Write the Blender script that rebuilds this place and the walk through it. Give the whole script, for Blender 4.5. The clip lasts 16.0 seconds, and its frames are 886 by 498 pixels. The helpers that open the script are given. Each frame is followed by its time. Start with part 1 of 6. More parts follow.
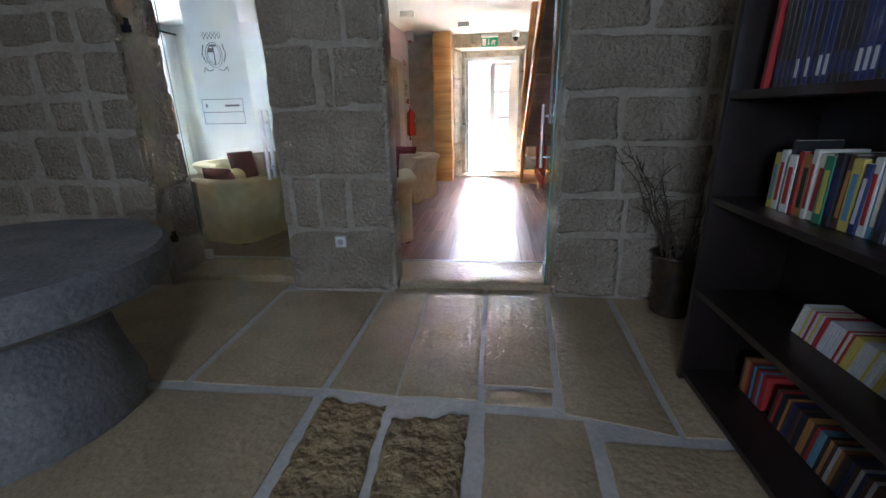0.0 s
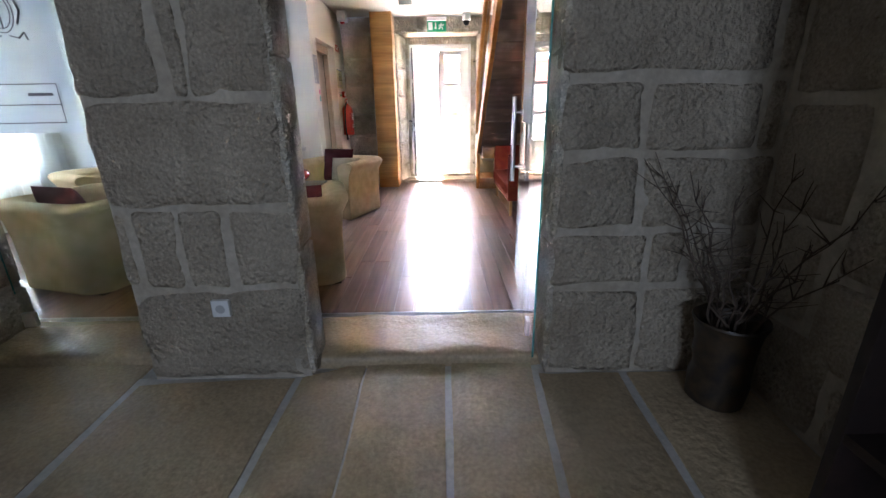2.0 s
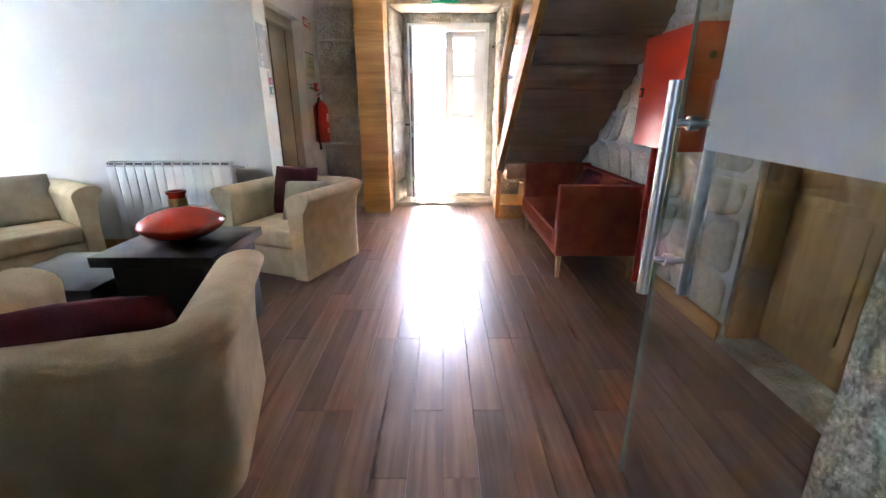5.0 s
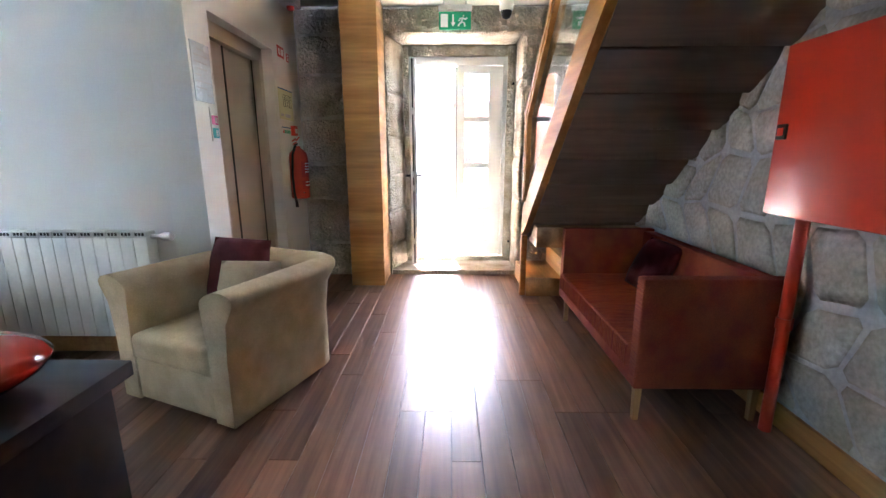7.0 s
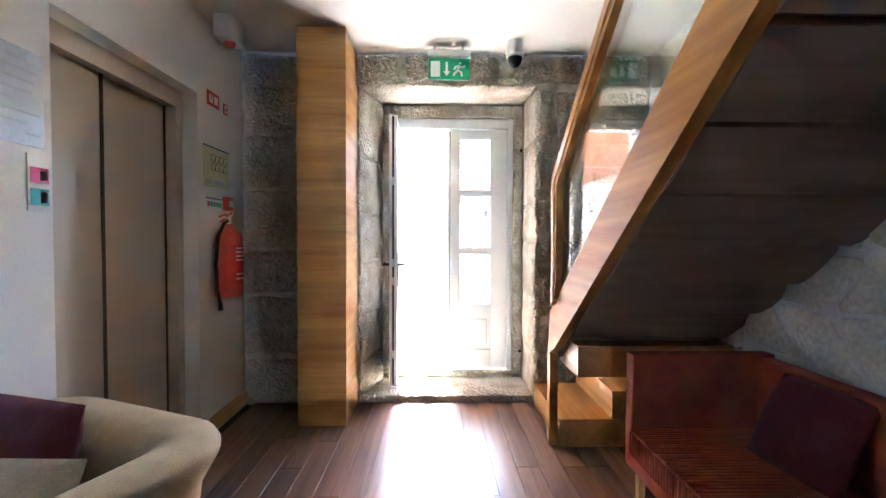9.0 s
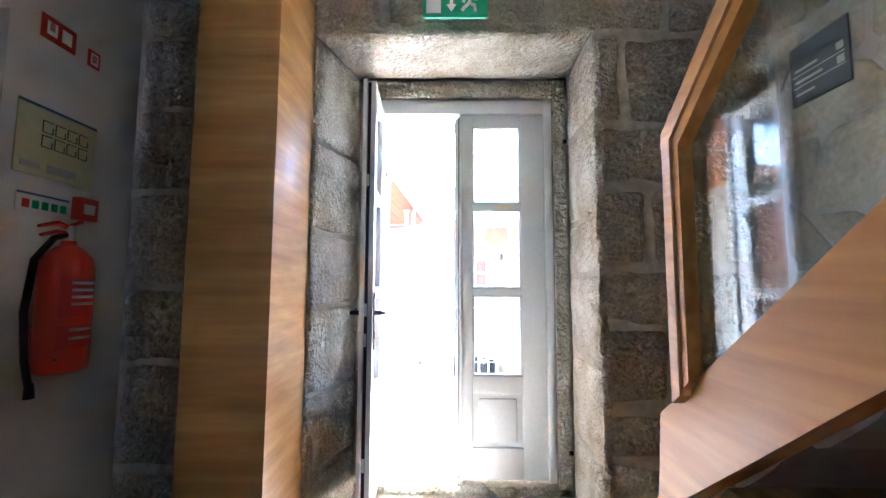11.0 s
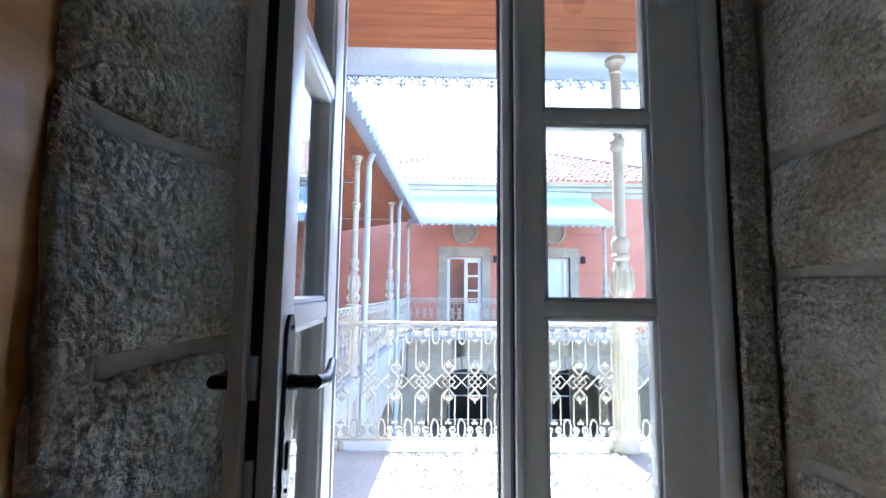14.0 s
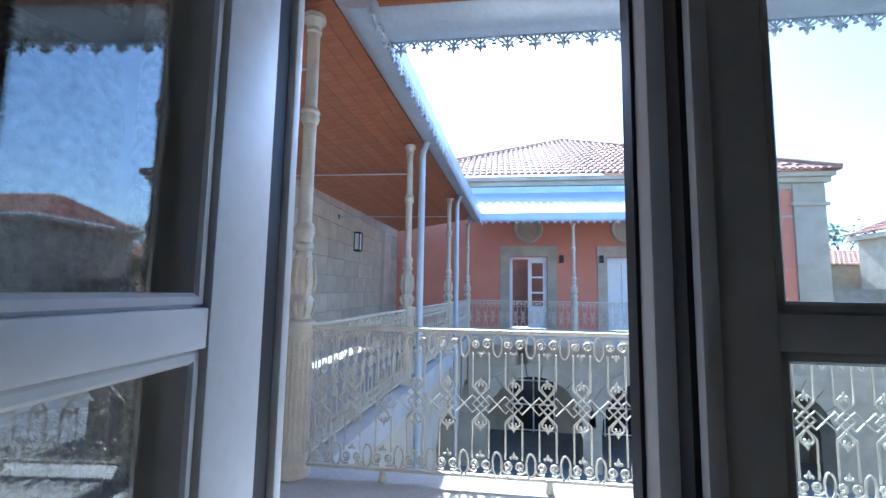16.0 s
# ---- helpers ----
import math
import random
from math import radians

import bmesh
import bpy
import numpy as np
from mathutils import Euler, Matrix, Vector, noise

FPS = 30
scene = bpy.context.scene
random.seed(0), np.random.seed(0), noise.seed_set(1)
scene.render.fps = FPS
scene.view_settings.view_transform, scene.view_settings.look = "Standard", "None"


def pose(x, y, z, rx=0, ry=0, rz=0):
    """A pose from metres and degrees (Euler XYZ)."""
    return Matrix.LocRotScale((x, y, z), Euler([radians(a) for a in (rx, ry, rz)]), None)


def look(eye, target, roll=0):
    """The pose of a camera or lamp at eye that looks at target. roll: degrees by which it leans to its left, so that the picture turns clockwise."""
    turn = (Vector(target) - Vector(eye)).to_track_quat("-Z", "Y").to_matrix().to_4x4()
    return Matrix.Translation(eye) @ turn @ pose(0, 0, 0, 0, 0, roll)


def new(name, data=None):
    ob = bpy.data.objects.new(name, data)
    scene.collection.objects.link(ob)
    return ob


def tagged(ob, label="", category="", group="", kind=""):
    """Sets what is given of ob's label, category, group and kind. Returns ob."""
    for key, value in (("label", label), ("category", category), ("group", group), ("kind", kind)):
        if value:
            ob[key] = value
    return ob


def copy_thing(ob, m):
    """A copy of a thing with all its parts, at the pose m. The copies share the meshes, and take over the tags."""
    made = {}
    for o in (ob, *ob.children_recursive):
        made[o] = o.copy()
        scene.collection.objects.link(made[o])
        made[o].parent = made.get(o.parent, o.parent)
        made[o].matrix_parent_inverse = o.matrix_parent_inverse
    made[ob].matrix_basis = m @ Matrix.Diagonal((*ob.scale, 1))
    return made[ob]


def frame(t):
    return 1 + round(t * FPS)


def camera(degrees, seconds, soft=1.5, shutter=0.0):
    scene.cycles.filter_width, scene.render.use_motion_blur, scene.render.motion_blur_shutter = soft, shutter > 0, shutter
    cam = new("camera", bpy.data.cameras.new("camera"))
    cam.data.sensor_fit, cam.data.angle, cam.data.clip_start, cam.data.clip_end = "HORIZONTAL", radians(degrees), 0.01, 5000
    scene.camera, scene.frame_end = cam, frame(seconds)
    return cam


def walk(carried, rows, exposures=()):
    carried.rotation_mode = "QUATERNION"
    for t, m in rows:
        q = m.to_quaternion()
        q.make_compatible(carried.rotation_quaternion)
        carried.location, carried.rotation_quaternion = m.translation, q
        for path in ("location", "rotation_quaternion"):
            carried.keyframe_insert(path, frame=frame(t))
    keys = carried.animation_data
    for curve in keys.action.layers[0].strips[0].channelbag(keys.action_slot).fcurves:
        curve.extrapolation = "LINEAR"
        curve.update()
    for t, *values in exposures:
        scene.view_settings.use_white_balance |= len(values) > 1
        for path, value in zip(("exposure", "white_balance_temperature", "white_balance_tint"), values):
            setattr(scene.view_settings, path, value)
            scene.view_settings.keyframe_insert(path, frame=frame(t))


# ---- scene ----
cam = camera(93.0, 16.0)
PATH = [
    (0, (-0.036, -0.207, 1.245), (-0.262, 1.682, 0.63), -1.2),
    (0.5, (-0.117, 0.036, 1.249), (-0.151, 1.938, 0.63), -0.9),
    (1, (-0.101, 0.298, 1.218), (-0.103, 2.198, 0.593), -1.1),
    (1.5, (-0.063, 0.581, 1.242), (-0.065, 2.478, 0.608), -1.1),
    (2, (-0.086, 0.869, 1.237), (-0.084, 2.765, 0.601), -1.0),
    (2.5, (-0.124, 1.143, 1.246), (-0.122, 3.038, 0.607), -1.0),
    (3, (-0.107, 1.464, 1.237), (-0.113, 3.357, 0.591), -1.0),
    (3.2, (-0.123, 1.586, 1.246), (-0.125, 3.475, 0.589), -0.9),
    (5.3, (-0.155, 2.933, 1.235), (-0.15, 4.829, 0.601), 0.0),
    (5.5, (-0.155, 3.049, 1.256), (-0.15, 4.944, 0.616), -0.2),
    (6, (-0.16, 3.35, 1.254), (-0.158, 5.244, 0.61), -0.3),
    (6.5, (-0.14, 3.657, 1.258), (-0.154, 5.575, 0.688), -0.3),
    (7, (-0.161, 3.936, 1.243), (-0.192, 5.888, 0.807), -0.1),
    (7.5, (-0.181, 4.19, 1.245), (-0.194, 6.162, 0.916), 0.0),
    (8, (-0.145, 4.506, 1.241), (-0.147, 6.494, 1.022), 0.1),
    (8.5, (-0.152, 4.797, 1.228), (-0.144, 6.792, 1.095), 0.2),
    (8.7, (-0.205, 4.923, 1.241), (-0.171, 6.92, 1.141), 0.2),
    (10.8, (-0.159, 6.202, 1.15), (-0.175, 8.195, 1.319), 0.1),
    (11, (-0.138, 6.333, 1.165), (-0.17, 8.325, 1.339), 0.2),
    (11.5, (-0.136, 6.613, 1.158), (-0.205, 8.604, 1.335), 0.3),
    (12, (-0.205, 6.907, 1.16), (-0.244, 8.897, 1.355), 0.3),
    (12.5, (-0.19, 7.161, 1.158), (-0.234, 9.152, 1.347), 0.2),
    (13, (-0.207, 7.402, 1.168), (-0.209, 9.393, 1.361), 0.3),
    (13.5, (-0.245, 7.592, 1.171), (-0.237, 9.583, 1.356), 0.6),
    (14, (-0.281, 7.707, 1.175), (-0.242, 9.697, 1.367), 0.6),
    (14.5, (-0.276, 7.828, 1.165), (-0.23, 9.818, 1.359), 0.4),
    (15, (-0.226, 7.997, 1.173), (-0.209, 9.987, 1.371), 0.7),
    (15.5, (-0.233, 8.115, 1.166), (-0.399, 10.099, 1.361), 0.5),
    (16, (-0.273, 8.311, 1.164), (-0.525, 10.285, 1.362), 0.9),
]
EXPOSURES = [(0.0, 7.1, 6100, 22), (3.0, 7.3, 6050, 23), (5.5, 7.05, 5950, 19), (8.5, 6.6, 5650, 16), (11.0, 5.8, 5100, 13), (12.5, 4.45, 5050, 11), (13.5, 3.45, 4900, 10), (14.5, 2.9, 4900, 9), (15.2, 2.4, 4850, 8), (16.0, 1.82, 4750, 7)]
walk(cam, [(t, look(eye, target, roll)) for t, eye, target, roll in PATH], EXPOSURES)
# ---- world, sun, large lights ----
SUN_EL, SUN_AZ = 44.0, -6.0
world = bpy.data.worlds.new("world")
scene.world = world
world.use_nodes = True
wn = world.node_tree
sky = wn.nodes.new("ShaderNodeTexSky")
sky.sky_type, sky.sun_disc = "NISHITA", False
sky.sun_elevation, sky.sun_rotation = radians(SUN_EL), radians(SUN_AZ)
wn.links.new(sky.outputs[0], wn.nodes["Background"].inputs[0])
wn.nodes["Background"].inputs[1].default_value = 0.15


def lamp(name, kind, m, energy, color=(1, 1, 1), size=None, angle=0.5):
    data = bpy.data.lights.new(name, kind)
    data.energy, data.color = energy, color
    if kind == "SUN":
        data.angle = radians(angle)
    if size:
        data.shape, data.size, data.size_y = "RECTANGLE", size[0], size[1]
    ob = new(name, data)
    ob.matrix_world = m
    return ob


sun_dir = Vector((math.sin(radians(SUN_AZ)) * math.cos(radians(SUN_EL)), math.cos(radians(SUN_AZ)) * math.cos(radians(SUN_EL)), math.sin(radians(SUN_EL))))
lamp("sun", "SUN", look(sun_dir * 60, (0, 0, 0)), 5.0, (1.0, 0.95, 0.87))
lamp("lounge_window_sky", "AREA", look((-4.97, 5.2, 1.5), (0, 5.2, 1.3)), 0.03, (0.90, 0.95, 1.0), (1.7, 1.7))
# Added bluish fill lamp at the hall's unseen end; no source is known there.
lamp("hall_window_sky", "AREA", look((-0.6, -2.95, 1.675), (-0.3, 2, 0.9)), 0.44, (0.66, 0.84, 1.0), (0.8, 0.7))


# ---- materials ----
def material(name, color, rough=0.6, metal=0.0, vary=0.15, grain=40.0, blotch=3.0, bump=0.15, bump_scale=None, stretch=(1, 1, 1), tint=None, island=0.0, spec=0.5, coat=0.0, rough_vary=0.12, dist=0.004):
    """Base colour with grain and blotches, and fine relief. tint: a second colour for the blotches; island: how much each object's own tone varies."""
    m = bpy.data.materials.new(name)
    m.use_nodes = True
    nt = m.node_tree
    N, L = nt.nodes, nt.links
    b = N["Principled BSDF"]
    co = N.new("ShaderNodeTexCoord")
    mp = N.new("ShaderNodeMapping")
    mp.inputs["Scale"].default_value = stretch
    L.new(co.outputs["Object"], mp.inputs[0])
    info = N.new("ShaderNodeObjectInfo")
    off = N.new("ShaderNodeVectorMath")
    off.operation = "ADD"
    sc = N.new("ShaderNodeMath")
    sc.operation, sc.inputs[1].default_value = "MULTIPLY", 37.0
    L.new(info.outputs["Random"], sc.inputs[0])
    L.new(mp.outputs[0], off.inputs[0])
    L.new(sc.outputs[0], off.inputs[1])
    fine, big = N.new("ShaderNodeTexNoise"), N.new("ShaderNodeTexNoise")
    fine.inputs["Scale"].default_value, fine.inputs["Detail"].default_value = grain, 6
    big.inputs["Scale"].default_value, big.inputs["Detail"].default_value = blotch, 4
    L.new(off.outputs[0], fine.inputs["Vector"])
    L.new(off.outputs[0], big.inputs["Vector"])
    ramp = N.new("ShaderNodeMapRange")
    ramp.inputs[1].default_value, ramp.inputs[2].default_value = 0.35, 0.65
    L.new(big.outputs[0], ramp.inputs[0])
    mix = N.new("ShaderNodeMix")
    mix.data_type = "RGBA"
    t = tint or tuple(c * (1 - vary * 1.3) for c in color)
    mix.inputs[6].default_value, mix.inputs[7].default_value = (*color, 1), (*t, 1)
    L.new(ramp.outputs[0], mix.inputs[0])
    hsv = N.new("ShaderNodeHueSaturation")
    L.new(mix.outputs[2], hsv.inputs["Color"])
    v1 = N.new("ShaderNodeMapRange")
    v1.inputs[1].default_value, v1.inputs[2].default_value, v1.inputs[3].default_value, v1.inputs[4].default_value = 0.3, 0.7, 1 - vary, 1 + vary
    L.new(fine.outputs[0], v1.inputs[0])
    v2 = N.new("ShaderNodeMapRange")
    v2.inputs[3].default_value, v2.inputs[4].default_value = 1 - island, 1 + island
    L.new(info.outputs["Random"], v2.inputs[0])
    mul = N.new("ShaderNodeMath")
    mul.operation = "MULTIPLY"
    L.new(v1.outputs[0], mul.inputs[0])
    L.new(v2.outputs[0], mul.inputs[1])
    L.new(mul.outputs[0], hsv.inputs["Value"])
    L.new(hsv.outputs[0], b.inputs["Base Color"])
    r = N.new("ShaderNodeMapRange")
    r.inputs[3].default_value, r.inputs[4].default_value = max(rough - rough_vary, 0.02), min(rough + rough_vary, 1)
    L.new(big.outputs[0], r.inputs[0])
    L.new(r.outputs[0], b.inputs["Roughness"])
    b.inputs["Metallic"].default_value = metal
    b.inputs["Specular IOR Level"].default_value = spec
    b.inputs["Coat Weight"].default_value = coat
    if bump:
        bp = N.new("ShaderNodeBump")
        bp.inputs["Strength"].default_value, bp.inputs["Distance"].default_value = bump, dist
        if bump_scale:
            fb = N.new("ShaderNodeTexNoise")
            fb.inputs["Scale"].default_value, fb.inputs["Detail"].default_value = bump_scale, 5
            L.new(off.outputs[0], fb.inputs["Vector"])
            L.new(fb.outputs[0], bp.inputs["Height"])
        else:
            L.new(fine.outputs[0], bp.inputs["Height"])
        L.new(bp.outputs[0], b.inputs["Normal"])
    return m


def wood(name, color, dark, rough=0.4, axis=1, scale=5.0, island=0.12, coat=0.0, bump=0.08, rings=2.2):
    """Straight-grained wood; the grain runs along the axis given (0 x, 1 y, 2 z)."""
    s = [14.0 * scale / 5] * 3
    s[axis] = 0.6
    m = material(name, color, rough, vary=0.10, grain=6.0, blotch=rings, bump=bump, stretch=tuple(s), tint=dark, island=island, coat=coat, rough_vary=0.07, dist=0.002)
    return m


def glass_material(name, color=(1, 1, 1), rough=0.0, alpha_mix=0.0):
    m = bpy.data.materials.new(name)
    m.use_nodes = True
    N, L = m.node_tree.nodes, m.node_tree.links
    N.remove(N["Principled BSDF"])
    clear, gloss, mix, fr = N.new("ShaderNodeBsdfTransparent"), N.new("ShaderNodeBsdfGlossy"), N.new("ShaderNodeMixShader"), N.new("ShaderNodeLayerWeight")
    clear.inputs[0].default_value = (*color, 1)
    gloss.inputs["Roughness"].default_value = rough
    fr.inputs[0].default_value = 0.5
    power, boost = N.new("ShaderNodeMath"), N.new("ShaderNodeMath")
    power.operation, power.inputs[1].default_value = "POWER", 4.0
    boost.operation, boost.inputs[1].default_value, boost.inputs[2].default_value, boost.use_clamp = "MULTIPLY_ADD", 0.85, 0.09, True
    L.new(fr.outputs["Facing"], power.inputs[0])
    L.new(power.outputs[0], boost.inputs[0])
    L.new(boost.outputs[0], mix.inputs[0])
    L.new(clear.outputs[0], mix.inputs[1])
    L.new(gloss.outputs[0], mix.inputs[2])
    L.new(mix.outputs[0], N["Material Output"].inputs[0])
    return m


def sheer_material(name, color, through_part):
    m = bpy.data.materials.new(name)
    m.use_nodes = True
    N, L = m.node_tree.nodes, m.node_tree.links
    b = N["Principled BSDF"]
    b.inputs["Base Color"].default_value, b.inputs["Roughness"].default_value = (*color, 1), 0.9
    tr, clear, mix1, mix2 = N.new("ShaderNodeBsdfTranslucent"), N.new("ShaderNodeBsdfTransparent"), N.new("ShaderNodeMixShader"), N.new("ShaderNodeMixShader")
    tr.inputs[0].default_value = (*color, 1)
    mix1.inputs[0].default_value, mix2.inputs[0].default_value = 0.6, through_part
    L.new(b.outputs[0], mix1.inputs[1])
    L.new(tr.outputs[0], mix1.inputs[2])
    L.new(mix1.outputs[0], mix2.inputs[1])
    L.new(clear.outputs[0], mix2.inputs[2])
    L.new(mix2.outputs[0], N["Material Output"].inputs[0])
    return m


M_STONE = material("hewn_granite", (0.45, 0.385, 0.295), 0.85, vary=0.20, grain=80, blotch=5, bump=1.0, bump_scale=36, tint=(0.36, 0.30, 0.225), island=0.10, dist=0.05)
M_STONE_PALE = material("picked_granite", (0.66, 0.61, 0.51), 0.85, vary=0.25, grain=110, blotch=5, bump=1.0, bump_scale=42, tint=(0.40, 0.33, 0.23), island=0.12, dist=0.05)
M_MORTAR = material("lime_mortar", (0.46, 0.41, 0.335), 0.9, vary=0.14, grain=30, blotch=5, bump=0.8, bump_scale=24, tint=(0.38, 0.325, 0.25), dist=0.008)
M_RUBBLE = material("pale_rubble_stone", (0.52, 0.485, 0.415), 0.85, vary=0.18, grain=45, blotch=6, bump=0.5, bump_scale=35, tint=(0.44, 0.40, 0.325), island=0.10, dist=0.012)
M_RUBBLE_MORTAR = material("pale_mortar", (0.50, 0.485, 0.455), 0.9, vary=0.10, grain=50, blotch=4, bump=0.35, bump_scale=40, tint=(0.50, 0.50, 0.50), dist=0.008)
M_TABLE = material("grey_millstone", (0.21, 0.21, 0.21), 0.8, vary=0.2, grain=50, blotch=5, bump=0.6, bump_scale=40, tint=(0.16, 0.16, 0.165), dist=0.012)
M_SLAB = material("worn_floor_slab", (0.43, 0.335, 0.215), 0.44, vary=0.20, grain=60, blotch=3.0, bump=0.9, bump_scale=26, tint=(0.35, 0.27, 0.172), island=0.10, dist=0.009)
M_SLAB_JOINT = material("floor_joint", (0.52, 0.51, 0.49), 0.8, vary=0.12, grain=40, blotch=4, bump=0.3, bump_scale=50, tint=(0.42, 0.41, 0.39), dist=0.006)
M_PLASTER = material("painted_plaster", (0.76, 0.75, 0.71), 0.8, vary=0.03, grain=120, blotch=1.5, bump=0.08, tint=(0.72, 0.71, 0.67), dist=0.002)
M_CEIL = material("ceiling_paint", (0.80, 0.78, 0.73), 0.85, vary=0.03, grain=90, blotch=1.2, bump=0.05, dist=0.002)
M_PLANK = wood("floor_plank_wood", (0.235, 0.118, 0.070), (0.15, 0.070, 0.040), 0.31, 1, 5.0, 0.30, 0.0, bump=0.15)
M_HONEY = material("honey_veneer", (0.68, 0.37, 0.12), 0.40, vary=0.13, grain=5.0, blotch=1.5, bump=0.05, stretch=(0.6, 1.1, 8.0), tint=(0.50, 0.245, 0.07), island=0.04, coat=0.1, rough_vary=0.06, dist=0.002)
M_STAIR = wood("stair_timber", (0.52, 0.24, 0.052), (0.41, 0.17, 0.035), 0.40, 1, 3.0, 0.08, 0.0)
for m_wood in (M_STAIR, M_HONEY):
    m_wood.node_tree.nodes["Principled BSDF"].inputs["Specular IOR Level"].default_value = 0.3
M_TREAD = wood("tread_timber", (0.25, 0.175, 0.12), (0.21, 0.145, 0.098), 0.6, 0, 3.0, 0.10)
M_DOOR_OAK = wood("oak_door_wood", (0.50, 0.29, 0.11), (0.40, 0.21, 0.075), 0.4, 2, 3.0, 0.06)
M_SKIRT = wood("skirting_wood", (0.55, 0.28, 0.09), (0.45, 0.21, 0.06), 0.35, 1, 4.0, 0.05)
M_SOFFIT = wood("soffit_boards", (0.42, 0.15, 0.055), (0.33, 0.11, 0.04), 0.45, 0, 3.0, 0.10)
M_WHITE_WOOD = material("white_door_paint", (0.80, 0.80, 0.79), 0.35, vary=0.03, grain=60, blotch=3, bump=0.05, tint=(0.74, 0.74, 0.73), dist=0.002)
M_GLASS = glass_material("clear_glass", (0.97, 0.99, 0.98))
M_GLASS_GREEN = glass_material("tempered_glass", (0.93, 0.98, 0.96))
M_FROST = sheer_material("frosted_film", (0.92, 0.95, 0.98), 0.25)
M_SHEER = sheer_material("sheer_voile", (0.88, 0.88, 0.86), 0.10)
M_STEEL = material("brushed_steel", (0.66, 0.66, 0.66), 0.40, 1.0, vary=0.05, grain=200, blotch=5, bump=0.03, dist=0.001)
M_LIFT = material("lift_steel", (0.52, 0.46, 0.37), 0.4, 0.35, vary=0.05, grain=160, blotch=3, bump=0.03, dist=0.001)
M_DARK_METAL = material("black_metal", (0.03, 0.03, 0.035), 0.35, 0.6, vary=0.1, grain=100, blotch=6, bump=0.05)
M_IRON = material("painted_cast_iron", (0.63, 0.57, 0.45), 0.45, 0.1, vary=0.08, grain=80, blotch=8, bump=0.12, tint=(0.52, 0.465, 0.36), dist=0.002)
M_ZINC = material("grey_sheet_metal", (0.55, 0.60, 0.66), 0.4, 0.3, vary=0.06, grain=30, blotch=2, bump=0.05)
M_RED = material("red_enamel", (0.62, 0.045, 0.018), 0.3, vary=0.02, grain=80, blotch=3, bump=0.02, coat=0.2, rough_vary=0.02, dist=0.001)
M_PINK = material("salmon_render", (0.66, 0.27, 0.17), 0.85, vary=0.06, grain=70, blotch=1.2, bump=0.15, tint=(0.60, 0.24, 0.155), dist=0.004)
M_ASHLAR = material("ashlar_granite", (0.53, 0.46, 0.35), 0.8, vary=0.12, grain=60, blotch=2.5, bump=0.3, bump_scale=50, tint=(0.44, 0.37, 0.27), island=0.09, dist=0.006)
M_TILE = material("clay_roof_tile", (0.50, 0.25, 0.16), 0.8, vary=0.2, grain=30, blotch=4, bump=0.2, tint=(0.38, 0.22, 0.16), island=0.2)
M_BALC = material("balcony_stone", (0.52, 0.49, 0.45), 0.75, vary=0.1, grain=50, blotch=2.5, bump=0.2, bump_scale=40, tint=(0.45, 0.425, 0.385), dist=0.005)
M_GROUND = material("courtyard_paving", (0.34, 0.33, 0.31), 0.8, vary=0.15, grain=20, blotch=1.0, bump=0.3, bump_scale=15)
M_CREAM = material("cream_chenille", (0.63, 0.50, 0.31), 0.92, vary=0.10, grain=170, blotch=9, bump=0.35, tint=(0.52, 0.40, 0.235), dist=0.004)
M_MAROON = material("maroon_chenille", (0.11, 0.012, 0.018), 0.9, vary=0.2, grain=200, blotch=12, bump=0.4, dist=0.004)
M_TAUPE = material("taupe_cushion", (0.42, 0.34, 0.23), 0.92, vary=0.12, grain=160, blotch=10, bump=0.4, dist=0.004)
M_WENGE = wood("wenge_veneer", (0.022, 0.014, 0.012), (0.014, 0.009, 0.008), 0.33, 0, 3.0, 0.05, 0.0, bump=0.012)
M_LACQUER = material("red_lacquer", (0.55, 0.035, 0.015), 0.12, vary=0.06, grain=20, blotch=4, bump=0.02, coat=0.6)
M_BRASS = material("brass_band", (0.70, 0.50, 0.24), 0.3, 0.9, vary=0.06, grain=80, blotch=6, bump=0.05)
M_RIB = material("rust_ribbed_fabric", (0.33, 0.062, 0.018), 0.88, vary=0.14, grain=150, blotch=8, bump=0.35, tint=(0.25, 0.032, 0.018), dist=0.004)
M_BLONDE = wood("blonde_leg_wood", (0.60, 0.38, 0.16), (0.5, 0.3, 0.12), 0.4, 2)
M_WHITE = material("white_plastic", (0.80, 0.80, 0.78), 0.4, vary=0.03, grain=60, blotch=5, bump=0.02, dist=0.001)
M_RAD = material("radiator_enamel", (0.80, 0.79, 0.75), 0.35, vary=0.03, grain=60, blotch=5, bump=0.02, dist=0.001)
M_GREEN = material("exit_green", (0.0, 0.36, 0.17), 0.4, vary=0.02, grain=60, blotch=5, bump=0.0)
M_BLACK = material("black_rubber", (0.012, 0.012, 0.013), 0.5, vary=0.1, grain=80, blotch=5, bump=0.05)
M_SHELF = wood("dark_shelf_wood", (0.020, 0.013, 0.011), (0.013, 0.009, 0.008), 0.35, 1, 3.0, 0.05)
M_TWIG = material("dry_twig", (0.10, 0.07, 0.05), 0.9, vary=0.2, grain=60, blotch=10, bump=0.3)
M_POT = material("dark_glazed_pot", (0.018, 0.014, 0.012), 0.45, vary=0.3, grain=25, blotch=14, bump=0.3, tint=(0.06, 0.038, 0.02))
M_NOTICE = material("notice_sheet", (0.52, 0.57, 0.63), 0.25, vary=0.05, grain=60, blotch=6, bump=0.0)
M_PAPER = material("printed_paper", (0.74, 0.75, 0.72), 0.6, vary=0.04, grain=60, blotch=6, bump=0.0)
